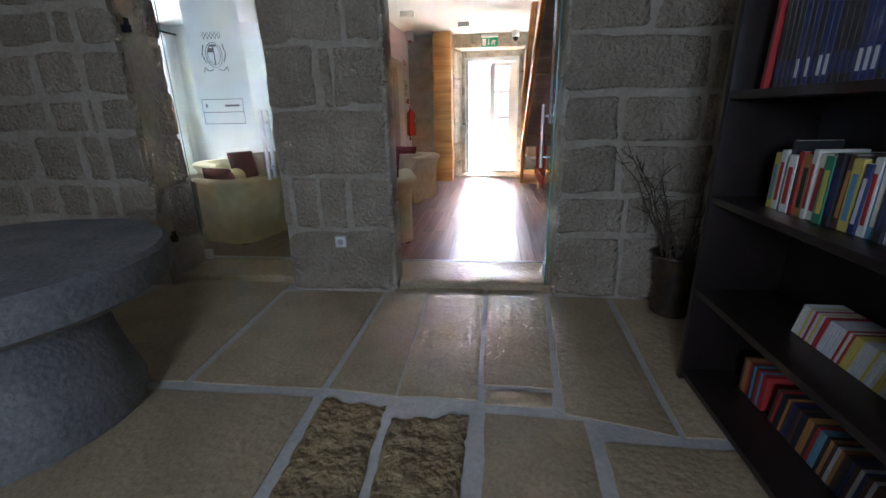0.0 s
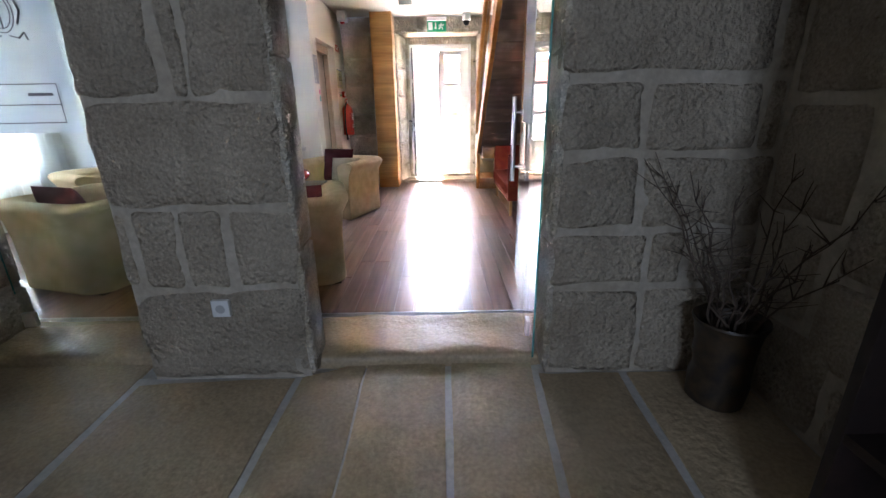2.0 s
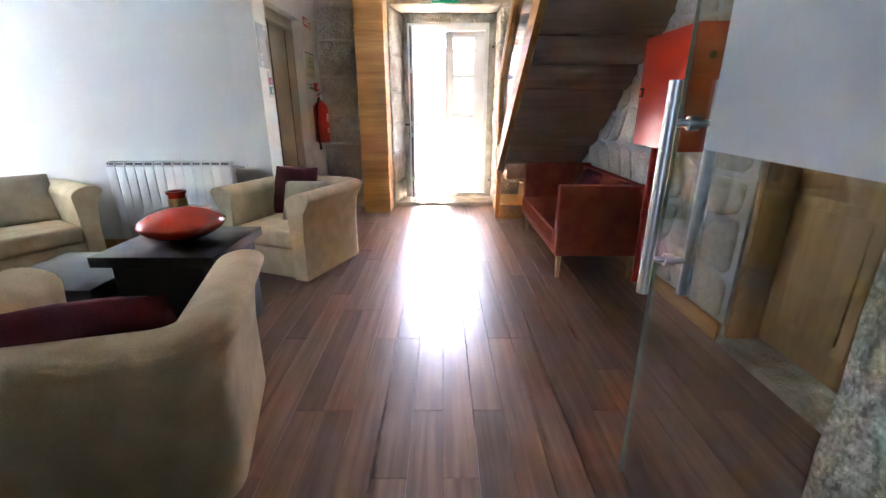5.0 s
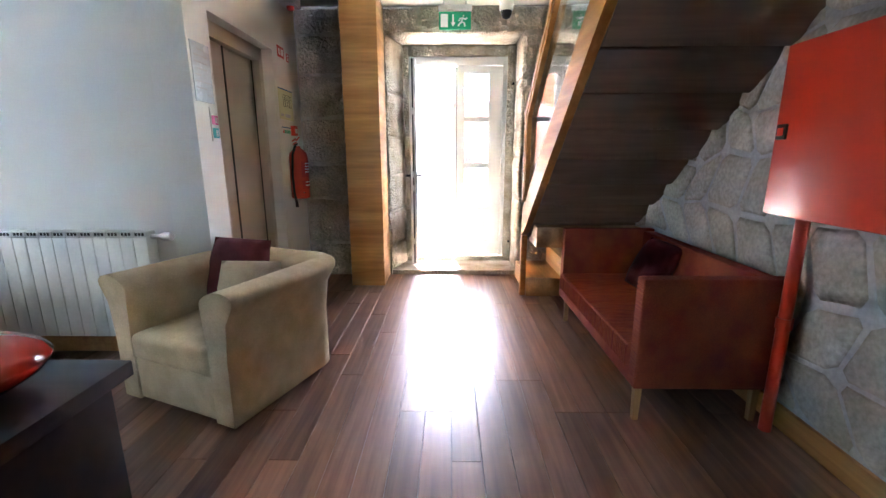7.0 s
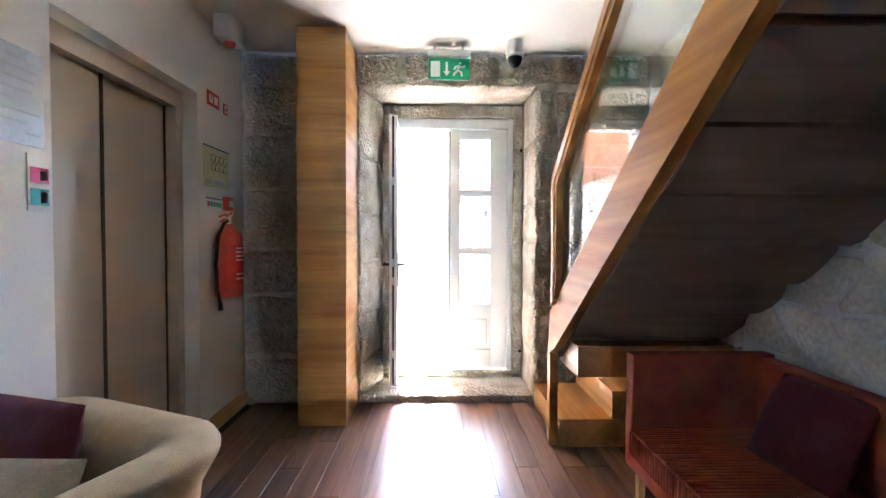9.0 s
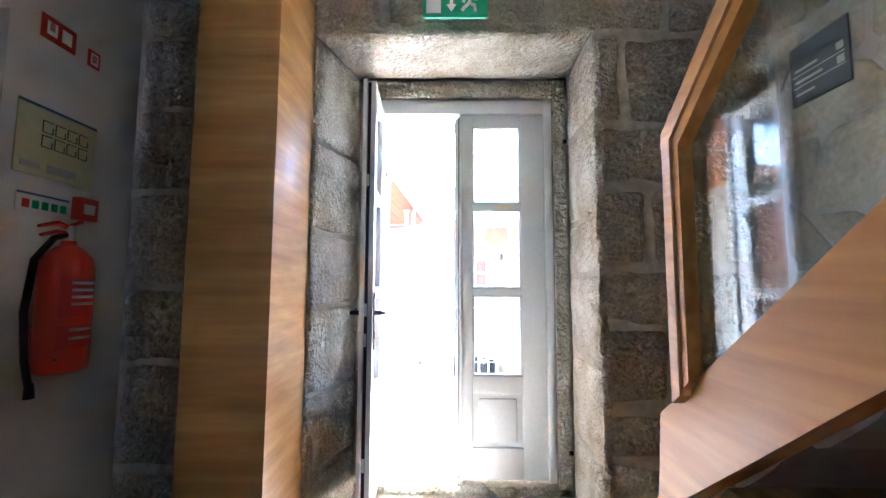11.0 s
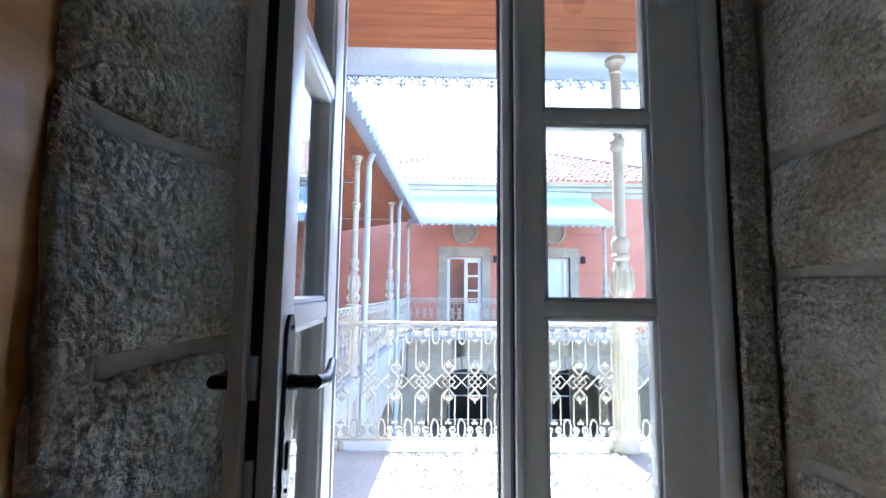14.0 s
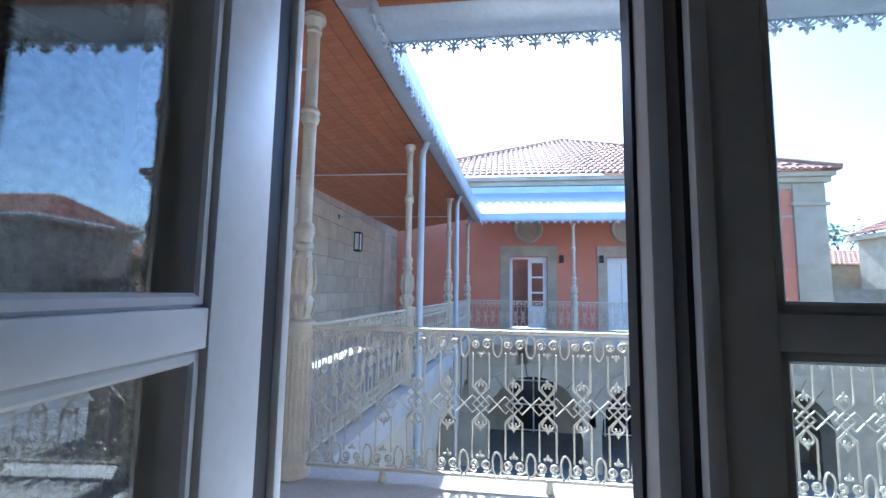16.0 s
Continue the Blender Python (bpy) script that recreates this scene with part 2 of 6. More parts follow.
M_PLAQUE = material("plaque_blue_grey", (0.10, 0.13, 0.17), 0.35, vary=0.05, grain=60, blotch=6, bump=0.0)
M_LEAF = material("tree_foliage", (0.06, 0.11, 0.03), 0.7, vary=0.3, grain=8, blotch=2, bump=0.0)
# Near-black colour that stands in for shade in unlit depths and slots.
M_SHADE_FILL = material("painted_shade", (0.05, 0.045, 0.04), 0.9, vary=0.2, grain=10, blotch=2, bump=0.0)


# ---- building helpers ----
def box(bm, x0, x1, y0, y1, z0, z1, bevel=0.0, seg=2):
    vs = bmesh.ops.create_cube(bm, size=1.0)["verts"]
    for v in vs:
        v.co = Vector(((x0 + x1) / 2 + v.co.x * (x1 - x0), (y0 + y1) / 2 + v.co.y * (y1 - y0), (z0 + z1) / 2 + v.co.z * (z1 - z0)))
    if bevel:
        es = list({e for v in vs for e in v.link_edges})
        bmesh.ops.bevel(bm, geom=es, offset=bevel, segments=seg, profile=0.6, affect="EDGES")
    return bm


def boxed(*a, **k):
    return box(bmesh.new(), *a, **k)


def prism(bm, outline, z0, z1):
    """An upright prism over a plan outline."""
    lo = [bm.verts.new((x, y, z0)) for x, y in outline]
    hi = [bm.verts.new((x, y, z1)) for x, y in outline]
    n = len(outline)
    bm.faces.new(lo[::-1]), bm.faces.new(hi)
    for i in range(n):
        bm.faces.new((lo[i], lo[(i + 1) % n], hi[(i + 1) % n], hi[i]))
    bmesh.ops.recalc_face_normals(bm, faces=bm.faces)
    return bm


def slab_side(bm, outline, x0, x1):
    """A plate in the y-z plane, from x0 to x1."""
    lo = [bm.verts.new((x0, y, z)) for y, z in outline]
    hi = [bm.verts.new((x1, y, z)) for y, z in outline]
    n = len(outline)
    bm.faces.new(lo[::-1]), bm.faces.new(hi)
    for i in range(n):
        bm.faces.new((lo[i], lo[(i + 1) % n], hi[(i + 1) % n], hi[i]))
    bmesh.ops.recalc_face_normals(bm, faces=bm.faces)
    return bm


def tube(bm, pts, r, n=8, closed=False):
    """A round bar along the points; r may be a list."""
    pts = [Vector(p) for p in pts]
    k = len(pts)
    rings, side = [], None
    for i, p in enumerate(pts):
        a = pts[i - 1] if (i or closed) else p
        b = pts[(i + 1) % k] if (i < k - 1 or closed) else p
        d = (b - a).normalized()
        if side is None:
            side = d.orthogonal().normalized()
        side = (side - d * side.dot(d)).normalized()
        up = d.cross(side)
        rr = r[i] if isinstance(r, (list, tuple)) else r
        rings.append([bm.verts.new(p + rr * (math.cos(2 * math.pi * j / n) * side + math.sin(2 * math.pi * j / n) * up)) for j in range(n)])
    for i in range(k if closed else k - 1):
        A, B = rings[i], rings[(i + 1) % k]
        for j in range(n):
            bm.faces.new((A[j], A[(j + 1) % n], B[(j + 1) % n], B[j]))
    if not closed:
        bm.faces.new(rings[0][::-1]), bm.faces.new(rings[-1])
    return bm


def lathe(bm, profile, n=24, x=0.0, y=0.0):
    """A turned body: profile rows of radius and height, from the bottom up."""
    rings = [[bm.verts.new((x + r * math.cos(2 * math.pi * j / n), y + r * math.sin(2 * math.pi * j / n), z)) for j in range(n)] for r, z in profile]
    for A, B in zip(rings, rings[1:]):
        for j in range(n):
            bm.faces.new((A[j], A[(j + 1) % n], B[(j + 1) % n], B[j]))
    bm.faces.new(rings[0][::-1]), bm.faces.new(rings[-1])
    return bm


def mesh_of(name, bm, mat, smooth=True, angle=35):
    me = bpy.data.meshes.new(name)
    bm.normal_update()
    bm.to_mesh(me)
    bm.free()
    me.materials.append(mat)
    if smooth:
        me.shade_smooth()
        me.set_sharp_from_angle(angle=radians(angle))
    return me


def part(name, bm, mat, parent=None, label="", m=None, smooth=True, angle=35):
    ob = new(name, mesh_of(name, bm, mat, smooth, angle))
    if parent:
        ob.parent = parent
    if m is not None:
        ob.matrix_basis = m
    return tagged(ob, label)


def share(name, me, parent, m):
    ob = new(name, me)
    ob.parent = parent
    ob.matrix_basis = m
    return ob


def thing(name, m, label, category, group="", kind=""):
    ob = new(name)
    ob.empty_display_size = 0.1
    ob.matrix_basis = m
    return tagged(ob, label, category, group, kind)


def setting(name, bm, mat, label, smooth=True, angle=35):
    return tagged(part(name, bm, mat, smooth=smooth, angle=angle), label, kind="structure")
# ---- interior shell ----
CEIL = 2.60
setting("floor_bed", box(boxed(-5.2, 1.7, 3.24, 8.3, -0.30, -0.022), -4.7, 1.7, -3.1, 3.24, -0.30, -0.072), M_SLAB_JOINT, "grey screed below the stone and timber floors")
setting("ceiling", boxed(-5.2, 1.7, 3.24, 8.25, CEIL, CEIL + 0.2), M_CEIL, "white painted lounge ceiling")
setting("ceiling_hall", boxed(-4.7, 1.7, -3.1, 3.24, CEIL, CEIL + 0.2), M_CEIL, "plain white hall ceiling")

# wall between hall and lounge, with two doorways
wall_mid = setting("wall_middle", bmesh.new(), M_MORTAR, "thick granite wall with pale mortar and two doorways")
bm = bmesh.new()
prism(bm, [(-1.565, 2.715), (-0.765, 2.715), (-0.775, 2.93), (-0.90, 3.24), (-1.575, 3.24)], -0.1, CEIL)
box(bm, 0.43, 1.7, 2.715, 3.24, -0.1, CEIL)
prism(bm, [(-5.2, 2.712), (-2.63, 2.712), (-2.66, 3.24), (-5.2, 3.24)], -0.1, 0.68)
prism(bm, [(-5.2, 2.713), (-2.63, 2.713), (-2.72, 3.239), (-5.2, 3.239)], 0.68, CEIL)
box(bm, -2.97, -1.565, 2.717, 3.238, 2.25, CEIL)
box(bm, -0.765, 0.43, 2.715, 3.24, 2.25, CEIL)
bm.to_mesh(wall_mid.data)
bm.free()

setting("wall_hall_east", boxed(1.36, 1.7, -3.1, 2.715, -0.1, CEIL), M_MORTAR, "pale rough hall side wall behind the bookcase")
setting("wall_hall_west", boxed(-4.7, -4.4, -3.1, 2.715, -0.1, CEIL), M_MORTAR, "rough hall wall")
# Unseen end wall; its opening is invented to hold the fill lamp.
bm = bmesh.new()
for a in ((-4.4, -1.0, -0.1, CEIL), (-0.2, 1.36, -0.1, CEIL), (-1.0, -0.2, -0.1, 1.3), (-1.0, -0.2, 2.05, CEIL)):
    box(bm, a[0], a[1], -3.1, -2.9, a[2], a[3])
setting("wall_hall_south", bm, M_MORTAR, "unseen rough hall end wall with an opening added for a fill lamp")

# Unseen walls, added only to block sky light from the hall and lounge openings.
setting("wall_yard_south", boxed(-6.0, 3.0, -3.45, -3.3, -1.0, 2.5), M_PLASTER, "unseen plain wall added to keep sky light out of the hall opening")
setting("wall_yard_west", boxed(-7.6, -7.4, -4.3, 12.0, -1.0, 8.5), M_PLASTER, "unseen plain wall added to cut the sky light at the lounge window")
# lounge walls
bm = bmesh.new()
for a in ((3.24, 4.35, -0.1, CEIL), (6.05, 6.6, -0.1, CEIL), (4.35, 6.05, -0.1, 0.65), (4.35, 6.05, 2.4, CEIL)):
    box(bm, -5.3, -5.0, a[0], a[1], a[2], a[3])
setting("wall_lounge_west", bm, M_PLASTER, "white plaster lounge wall with a tall window opening")
setting("wall_lounge_north", boxed(-5.3, -1.85, 6.45, 6.65, -0.1, CEIL), M_PLASTER, "pale grey-white plaster wall behind the radiator")
bm = bmesh.new()
box(bm, -1.85, -1.63, 6.45, 6.70, -0.1, CEIL)
box(bm, -1.85, -1.63, 7.66, 8.25, -0.1, CEIL)
box(bm, -1.85, -1.63, 6.70, 7.66, 2.10, CEIL)
setting("wall_lift", bm, M_PLASTER, "cream plaster wall around the lift doors")
bm = bmesh.new()
box(bm, 1.385, 1.7, 4.80, 8.25, -0.1, CEIL)
box(bm, 1.385, 1.7, 3.24, 3.72, -0.1, CEIL)
box(bm, 1.385, 1.7, 3.72, 4.80, 2.15, CEIL)
box(bm, 1.62, 1.7, 3.72, 4.80, -0.1, 2.15)
wall_east = setting("wall_lounge_east", bm, M_RUBBLE_MORTAR, "rubble stone lounge wall with wide pale mortar")
# wall to the balcony, with a deep window-door embrasure
wall_north = setting("wall_balcony", bmesh.new(), M_MORTAR, "thick granite outer wall with a deep door embrasure")
bm = bmesh.new()
prism(bm, [(-1.85, 8.265), (-0.785, 8.265), (-0.655, 8.72), (-0.602, 8.72), (-0.602, 8.83), (-0.67, 8.84), (-0.67, 9.0), (-1.85, 9.0)], -0.1, CEIL + 1.2)
prism(bm, [(0.545, 8.265), (1.7, 8.265), (1.7, 9.0), (0.56, 9.0), (0.56, 8.84), (0.455, 8.83), (0.455, 8.72), (0.545, 8.72)], -0.1, CEIL + 1.2)
box(bm, -0.785, 0.545, 8.265, 8.72, 2.385, CEIL + 1.2)
box(bm, -0.785, 0.545, 8.72, 9.0, 2.264, CEIL + 1.2)
bm.to_mesh(wall_north.data)
bm.free()
box_sill = box(boxed(-0.78, 0.54, 8.27, 8.70, -0.09, 0.045, 0.01), -0.66, 0.528, 8.70, 9.02, -0.09, 0.09, 0.01)
setting("door_sill", box_sill, M_STONE_PALE, "worn granite sill in the door embrasure")
setting("trim", boxed(-0.93, 0.44, 3.285, 3.297, -0.03, 0.004), M_STEEL, "thin metal floor strip at the threshold")
setting("trim_west", boxed(-2.7, -1.56, 3.285, 3.297, -0.03, 0.004), M_STEEL, "thin metal floor strip at the second threshold")
setting("baseboard", boxed(1.365, 1.385, 4.81, 8.25, 0, 0.11, 0.004), M_SKIRT, "honey-coloured wooden skirting board")
setting("baseboard_lift", boxed(-1.63, -1.612, 7.67, 8.25, 0, 0.10, 0.004), M_SKIRT, "dark wooden skirting below the extinguisher")
setting("baseboard_north", boxed(-5.0, -1.64, 6.432, 6.45, 0, 0.10, 0.004), M_SKIRT, "wooden skirting board below the radiator")

# honey-wood duct casing
col = thing("column_casing", pose(-0.95, 8.06, 0), "floor-to-ceiling honey-coloured veneered casing beside the door", "column", kind="structure")
part("panel", boxed(-0.16, 0.16, -0.20, 0.203, 0.0, CEIL, 0.004), M_HONEY, col)

# ---- balcony and courtyard shell ----
DECK = 0.0
setting("balcony_floor", boxed(-4.0, 7.0, 9.0, 11.12, -0.25, DECK, 0.01), M_BALC, "sunlit stone balcony floor")
setting("ground", boxed(-80, 80, 9.0, 160, -4.0, -3.6), M_GROUND, "paved courtyard ground")


# ---- light-coloured two-leaf balcony door ----
def door_leaf(parent, T=0.022, W=0.495, gx0=0.145, gx1=0.42):
    """A glazed leaf 0.505 wide; local x from the hinge towards the meeting stile."""
    H = 2.12
    bars = [(0.05, 0.22), (0.515, 0.608), (1.062, 1.097), (1.558, 1.591), (2.053, H)]
    part("stile", boxed(0.0, gx0, -T, T, 0.05, H, 0.004), M_WHITE_WOOD, parent)
    part("stile", boxed(gx1, W, -T, T, 0.05, H, 0.004), M_WHITE_WOOD, parent)
    for a, b in bars:
        part("rail", boxed(gx0 - 0.001, gx1 + 0.001, -T + 0.002, T - 0.002, a, b, 0.003), M_WHITE_WOOD, parent)
    bm = bmesh.new()
    box(bm, gx0, gx1, -0.008, 0.008, 0.22, 0.515)
    box(bm, gx0 + 0.035, gx1 - 0.035, -0.017, 0.017, 0.25, 0.485, 0.010, 2)
    part("lower_panel", bm, M_WHITE_WOOD, parent)
    for (_, a), (b, _) in zip(bars[1:-1], bars[2:]):
        bm = bmesh.new()
        for x0, x1, z0, z1 in ((gx0, gx0 + 0.012, a, b), (gx1 - 0.012, gx1, a, b), (gx0, gx1, a, a + 0.012), (gx0, gx1, b - 0.012, b)):
            box(bm, x0, x1, -T + 0.006, T - 0.006, z0, z1, 0.003, 1)
        part("glazing_bead", bm, M_WHITE_WOOD, parent)
        pane = part("pane", boxed(gx0 + 0.004, gx1 - 0.004, -0.002, 0.002, a + 0.004, b - 0.004), M_GLASS, parent, "clear glass pane")
        pane.visible_shadow = False


def lever(parent, x, z, side):
    """Hammered back plate with pointed ends and a curved lever, on one face of the leaf."""
    y = 0.030 * side
    bm = bmesh.new()
    rows, cols = 26, 5
    grid = []
    for i in range(rows + 1):
        f = i / rows
        zz = z - 0.175 + 0.275 * f
        w = 0.019 * min(1.0, 0.30 + min(f, 1 - f) * 9)
        grid.append([bm.verts.new((x + w * (2 * j / cols - 1), y + side * (0.006 + 0.0022 * noise.noise((j * 1.7, zz * 70, 3.0))), zz)) for j in range(cols + 1)])
    for A, B in zip(grid, grid[1:]):
        for a, b, c, d in zip(A, A[1:], B[1:], B):
            bm.faces.new((a, b, c, d))
    rim = [r[0] for r in grid] + grid[-1][1:] + [r[-1] for r in grid[-2::-1]] + grid[0][-2:0:-1]
    low = [bm.verts.new((v.co.x, y, v.co.z)) for v in rim]
    for k in range(len(rim)):
        bm.faces.new((rim[k], rim[(k + 1) % len(rim)], low[(k + 1) % len(rim)], low[k]))
    bmesh.ops.recalc_face_normals(bm, faces=bm.faces)
    pl = part("back_plate", bm, M_DARK_METAL, parent, "hammered black iron back plate", angle=50)
    bm = bmesh.new()
    tube(bm, [(x, y, z), (x, y + 0.018 * side, z), (x, y + 0.045 * side, z)], [0.014, 0.011, 0.010], 12)
    tube(bm, [(x, y + 0.043 * side, z), (x - 0.03, y + 0.052 * side, z - 0.004), (x - 0.075, y + 0.050 * side, z - 0.002), (x - 0.125, y + 0.045 * side, z + 0.010)], [0.011, 0.010, 0.0085, 0.007], 12)
    part("lever_handle", bm, M_DARK_METAL, pl, "dark curved lever handle")
    part("key_plate", boxed(x - 0.007, x + 0.007, min(y, y + 0.010 * side), max(y, y + 0.010 * side), z - 0.125, z - 0.085, 0.003), M_BLACK, pl)
    for zz in (z - 0.155, z + 0.08):
        part("screw", tube(bmesh.new(), [(x, y + 0.006 * side, zz), (x, y + 0.009 * side, zz)], 0.0035, 8), M_DARK_METAL, pl)


leaf_r = thing("door_1", pose(0.41, 8.77, 0.05, 0, 0, 180), "closed white glazed door leaf with three panes and a lower panel", "door", "balcony door leaves", "structure")
door_leaf(leaf_r, 0.022, 0.475, 0.135, 0.418)
part("meeting_strip", boxed(0.475, 0.492, -0.012, 0.034, 0.05, 2.12, 0.003), M_WHITE_WOOD, leaf_r)
part("astragal", boxed(0.450, 0.515, -0.105, -0.023, 0.05, 2.12, 0.006), M_WHITE_WOOD, leaf_r)
part("outer_seal", boxed(0.5155, 0.520, -0.095, -0.06, 0.06, 2.11), M_BLACK, leaf_r, "black rubber seal")
part("seal", boxed(0.492, 0.498, -0.012, 0.020, 0.06, 2.11), M_BLACK, leaf_r, "black rubber seal")
for z in (0.25, 0.62, 1.05, 1.18, 1.62, 2.0):
    part("bolt_keep", boxed(0.480, 0.494, -0.018, -0.006, z - 0.03, z + 0.03, 0.002), M_DARK_METAL, leaf_r, "dark metal bolt keep")
leaf_l = thing("door_2", pose(-0.550, 8.738, 0.05, 0, 0, -87.2), "white glazed door leaf swung open against the embrasure", "door", "balcony door leaves", "structure")
door_leaf(leaf_l, 0.030, 0.420, 0.092, 0.352)
# rebated meeting edge with its dark lock groove
part("rebate_lip", boxed(0.420, 0.445, -0.030, -0.010, 0.05, 2.12, 0.003), M_WHITE_WOOD, leaf_l)
part("lock_groove", boxed(0.420, 0.423, -0.0095, 0.006, 0.06, 2.11), M_DARK_METAL, leaf_l, "dark metal lock strip in the edge")
for z in (0.30, 0.86, 1.0, 1.62):
    part("bolt", boxed(0.423, 0.432, -0.008, 0.004, z - 0.03, z + 0.03, 0.002), M_STEEL, leaf_l, "steel lock bolt")
lever(leaf_l, 0.383, 0.985, 1)
lever(leaf_l, 0.383, 0.985, -1)
df = thing("door_frame", pose(0, 0, 0), "white painted frame of the balcony door", "door frame", kind="structure")
part("jamb", boxed(-0.598, -0.540, 8.752, 8.82, 0.09, 2.262, 0.003), M_WHITE_WOOD, df)
part("jamb", boxed(0.412, 0.455, 8.735, 8.82, 0.09, 2.262, 0.003), M_WHITE_WOOD, df)
part("jamb_seal", boxed(-0.5405, -0.535, 8.756, 8.79, 0.10, 2.172), M_BLACK, df, "black rubber seal")
part("jamb_bead", boxed(-0.540, -0.528, 8.795, 8.812, 0.10, 2.172, 0.003), M_WHITE_WOOD, df)
part("head", boxed(-0.598, 0.412, 8.736, 8.82, 2.176, 2.262, 0.003), M_WHITE_WOOD, df)

# ---- lounge furniture ----
def cushion(name, size, thick, m, mat, label):
    bm = bmesh.new()
    bmesh.ops.create_grid(bm, x_segments=14, y_segments=14, size=0.5)
    top = list(bm.verts)
    rnd = random.Random(int(size * 1000 + thick * 777))
    for v in top:
        u, w = abs(v.co.x) * 2, abs(v.co.y) * 2
        pin = 1 - 0.10 * (u ** 2) * (1 - w ** 2)
        pin2 = 1 - 0.10 * (w ** 2) * (1 - u ** 2)
        hgt = thick / 2 * ((1 - u ** 3.2) * (1 - w ** 3.2)) ** 0.5
        hgt += 0.010 * noise.noise((v.co.x * 7, v.co.y * 7, rnd.random())) * (1 - max(u, w))
        v.co = Vector((v.co.x * size * pin2, v.co.y * size * pin, hgt))
    r = bmesh.ops.duplicate(bm, geom=list(bm.faces))
    vs = [g for g in r["geom"] if isinstance(g, bmesh.types.BMVert)]
    for v in vs:
        v.co.z = -v.co.z
    bmesh.ops.reverse_faces(bm, faces=[g for g in r["geom"] if isinstance(g, bmesh.types.BMFace)])
    bmesh.ops.remove_doubles(bm, verts=bm.verts, dist=0.001)
    ob = part(name, bm, mat, angle=80)
    ob.matrix_basis = m
    return tagged(ob, label, "cushion")


def rolled(bm, path, h0, h1, t, roll, n=10):
    """An upholstered wall along a plan path with outward normals: thickness t, a top that rolls outward."""
    rows = []
    for (x, y, nx, ny) in path:
        prof = [(0.0, h0), (0.0, h1 * 0.55), (roll * 0.25, h1 * 0.80)]
        for k in range(n + 1):
            a = math.pi * (k / n) * 1.12
            prof.append((roll * 0.35 - t * 0.5 + (t * 0.5 + 0.012 + roll * 0.45) * math.cos(a - 0.25), h1 - t * 0.42 + (t * 0.5) * math.sin(a) ))
        prof += [(-t * 1.0, h1 * 0.55), (-t * 1.0, h0)]
        rows.append([bm.verts.new((x + nx * d, y + ny * d, z)) for d, z in prof])
    for A, B in zip(rows, rows[1:]):
        for j in range(len(A)):
            bm.faces.new((A[j], B[j], B[(j + 1) % len(A)], A[(j + 1) % len(A)]))
    bm.faces.new(rows[0]), bm.faces.new(rows[-1][::-1])
    bmesh.ops.recalc_face_normals(bm, faces=bm.faces)
    return bm


def armchair(m, w, d, label, group):
    """A tub armchair; local -y is the front, origin at the middle of its base."""
    ch = thing("armchair", m, label, "armchair", group)
    x, y0, y1, t = w / 2, -d / 2, d / 2, 0.115
    path = []
    N = 8
    for k in range(7):
        path.append((x, y0 + (y1 - y0 - 0.16) * k / 6, 1, 0))
    for k in range(1, N):
        a = math.pi / 2 * k / N
        path.append((x - 0.16 + 0.16 * math.cos(a), y1 - 0.16 + 0.16 * math.sin(a), math.cos(a), math.sin(a)))
    for k in range(9):
        path.append((x - 0.16 - (2 * x - 0.32) * k / 8, y1, 0, 1))
    right = path[:7 + N - 1]
    path += [(-px, py, -nx, ny) for px, py, nx, ny in reversed(right)]
    part("tub_shell", rolled(bmesh.new(), path, 0.02, 0.66, t, 0.07), M_CREAM, ch, angle=60)
    part("seat_cushion", boxed(-x + t + 0.004, x - t - 0.004, y0 - 0.015, y1 - t - 0.02, 0.25, 0.385, 0.045, 4), M_CREAM, ch, angle=60)
    part("seat_base", boxed(-x + t - 0.01, x - t + 0.01, y0 + 0.01, y1 - t, 0.025, 0.245, 0.012, 2), M_CREAM, ch)
    if w > 1:
        part("back_cushion", boxed(-x + t + 0.01, x - t - 0.01, y1 - t - 0.10, y1 - t + 0.01, 0.36, 0.60, 0.04, 4), M_CREAM, ch, angle=60)
    for sx in (-1, 1):
        for sy in (-1, 1):
            part("foot", boxed(sx * (x - 0.07) - 0.025, sx * (x - 0.07) + 0.025, sy * (d / 2 - 0.08) - 0.025, sy * (d / 2 - 0.08) + 0.025, 0.0, 0.03), M_BLACK, ch)
    return ch


C1 = pose(-1.352, 6.133, 0, 0, 0, -21.5)
armchair(C1, 0.77, 0.80, "cream chenille tub armchair with rolled arms near the radiator", "cream seating")
C2 = pose(-1.275, 3.99, 0, 0, 0, 195.7)
armchair(C2, 0.80, 0.72, "cream chenille tub armchair with its back to the hall", "cream seating")
C3 = pose(-2.78, 4.06, 0, 0, 0, 164)
armchair(C3, 0.82, 0.78, "cream chenille tub armchair seen from behind through the glass door", "cream seating")
C4 = pose(-3.53, 5.66, 0, 0, 0, 58)
armchair(C4, 1.25, 0.80, "cream chenille sofa facing the coffee table", "cream seating")

# coffee table: dark box with a raised and a lower top
ct = thing("coffee_table", pose(0, 0, 0), "dark wenge coffee table with a raised top beside a lower one", "table")
part("raised_top", boxed(-1.90, -1.28, 4.70, 5.28, 0.485, 0.54, 0.004), M_WENGE, ct)
part("body", boxed(-1.84, -1.30, 4.76, 5.20, 0.0, 0.485, 0.004), M_WENGE, ct)
part("lower_top", boxed(-2.45, -1.86, 4.62, 5.20, 0.36, 0.40, 0.004), M_WENGE, ct)
part("lower_body", boxed(-2.40, -1.90, 4.66, 5.14, 0.0, 0.36, 0.004), M_WENGE, ct)

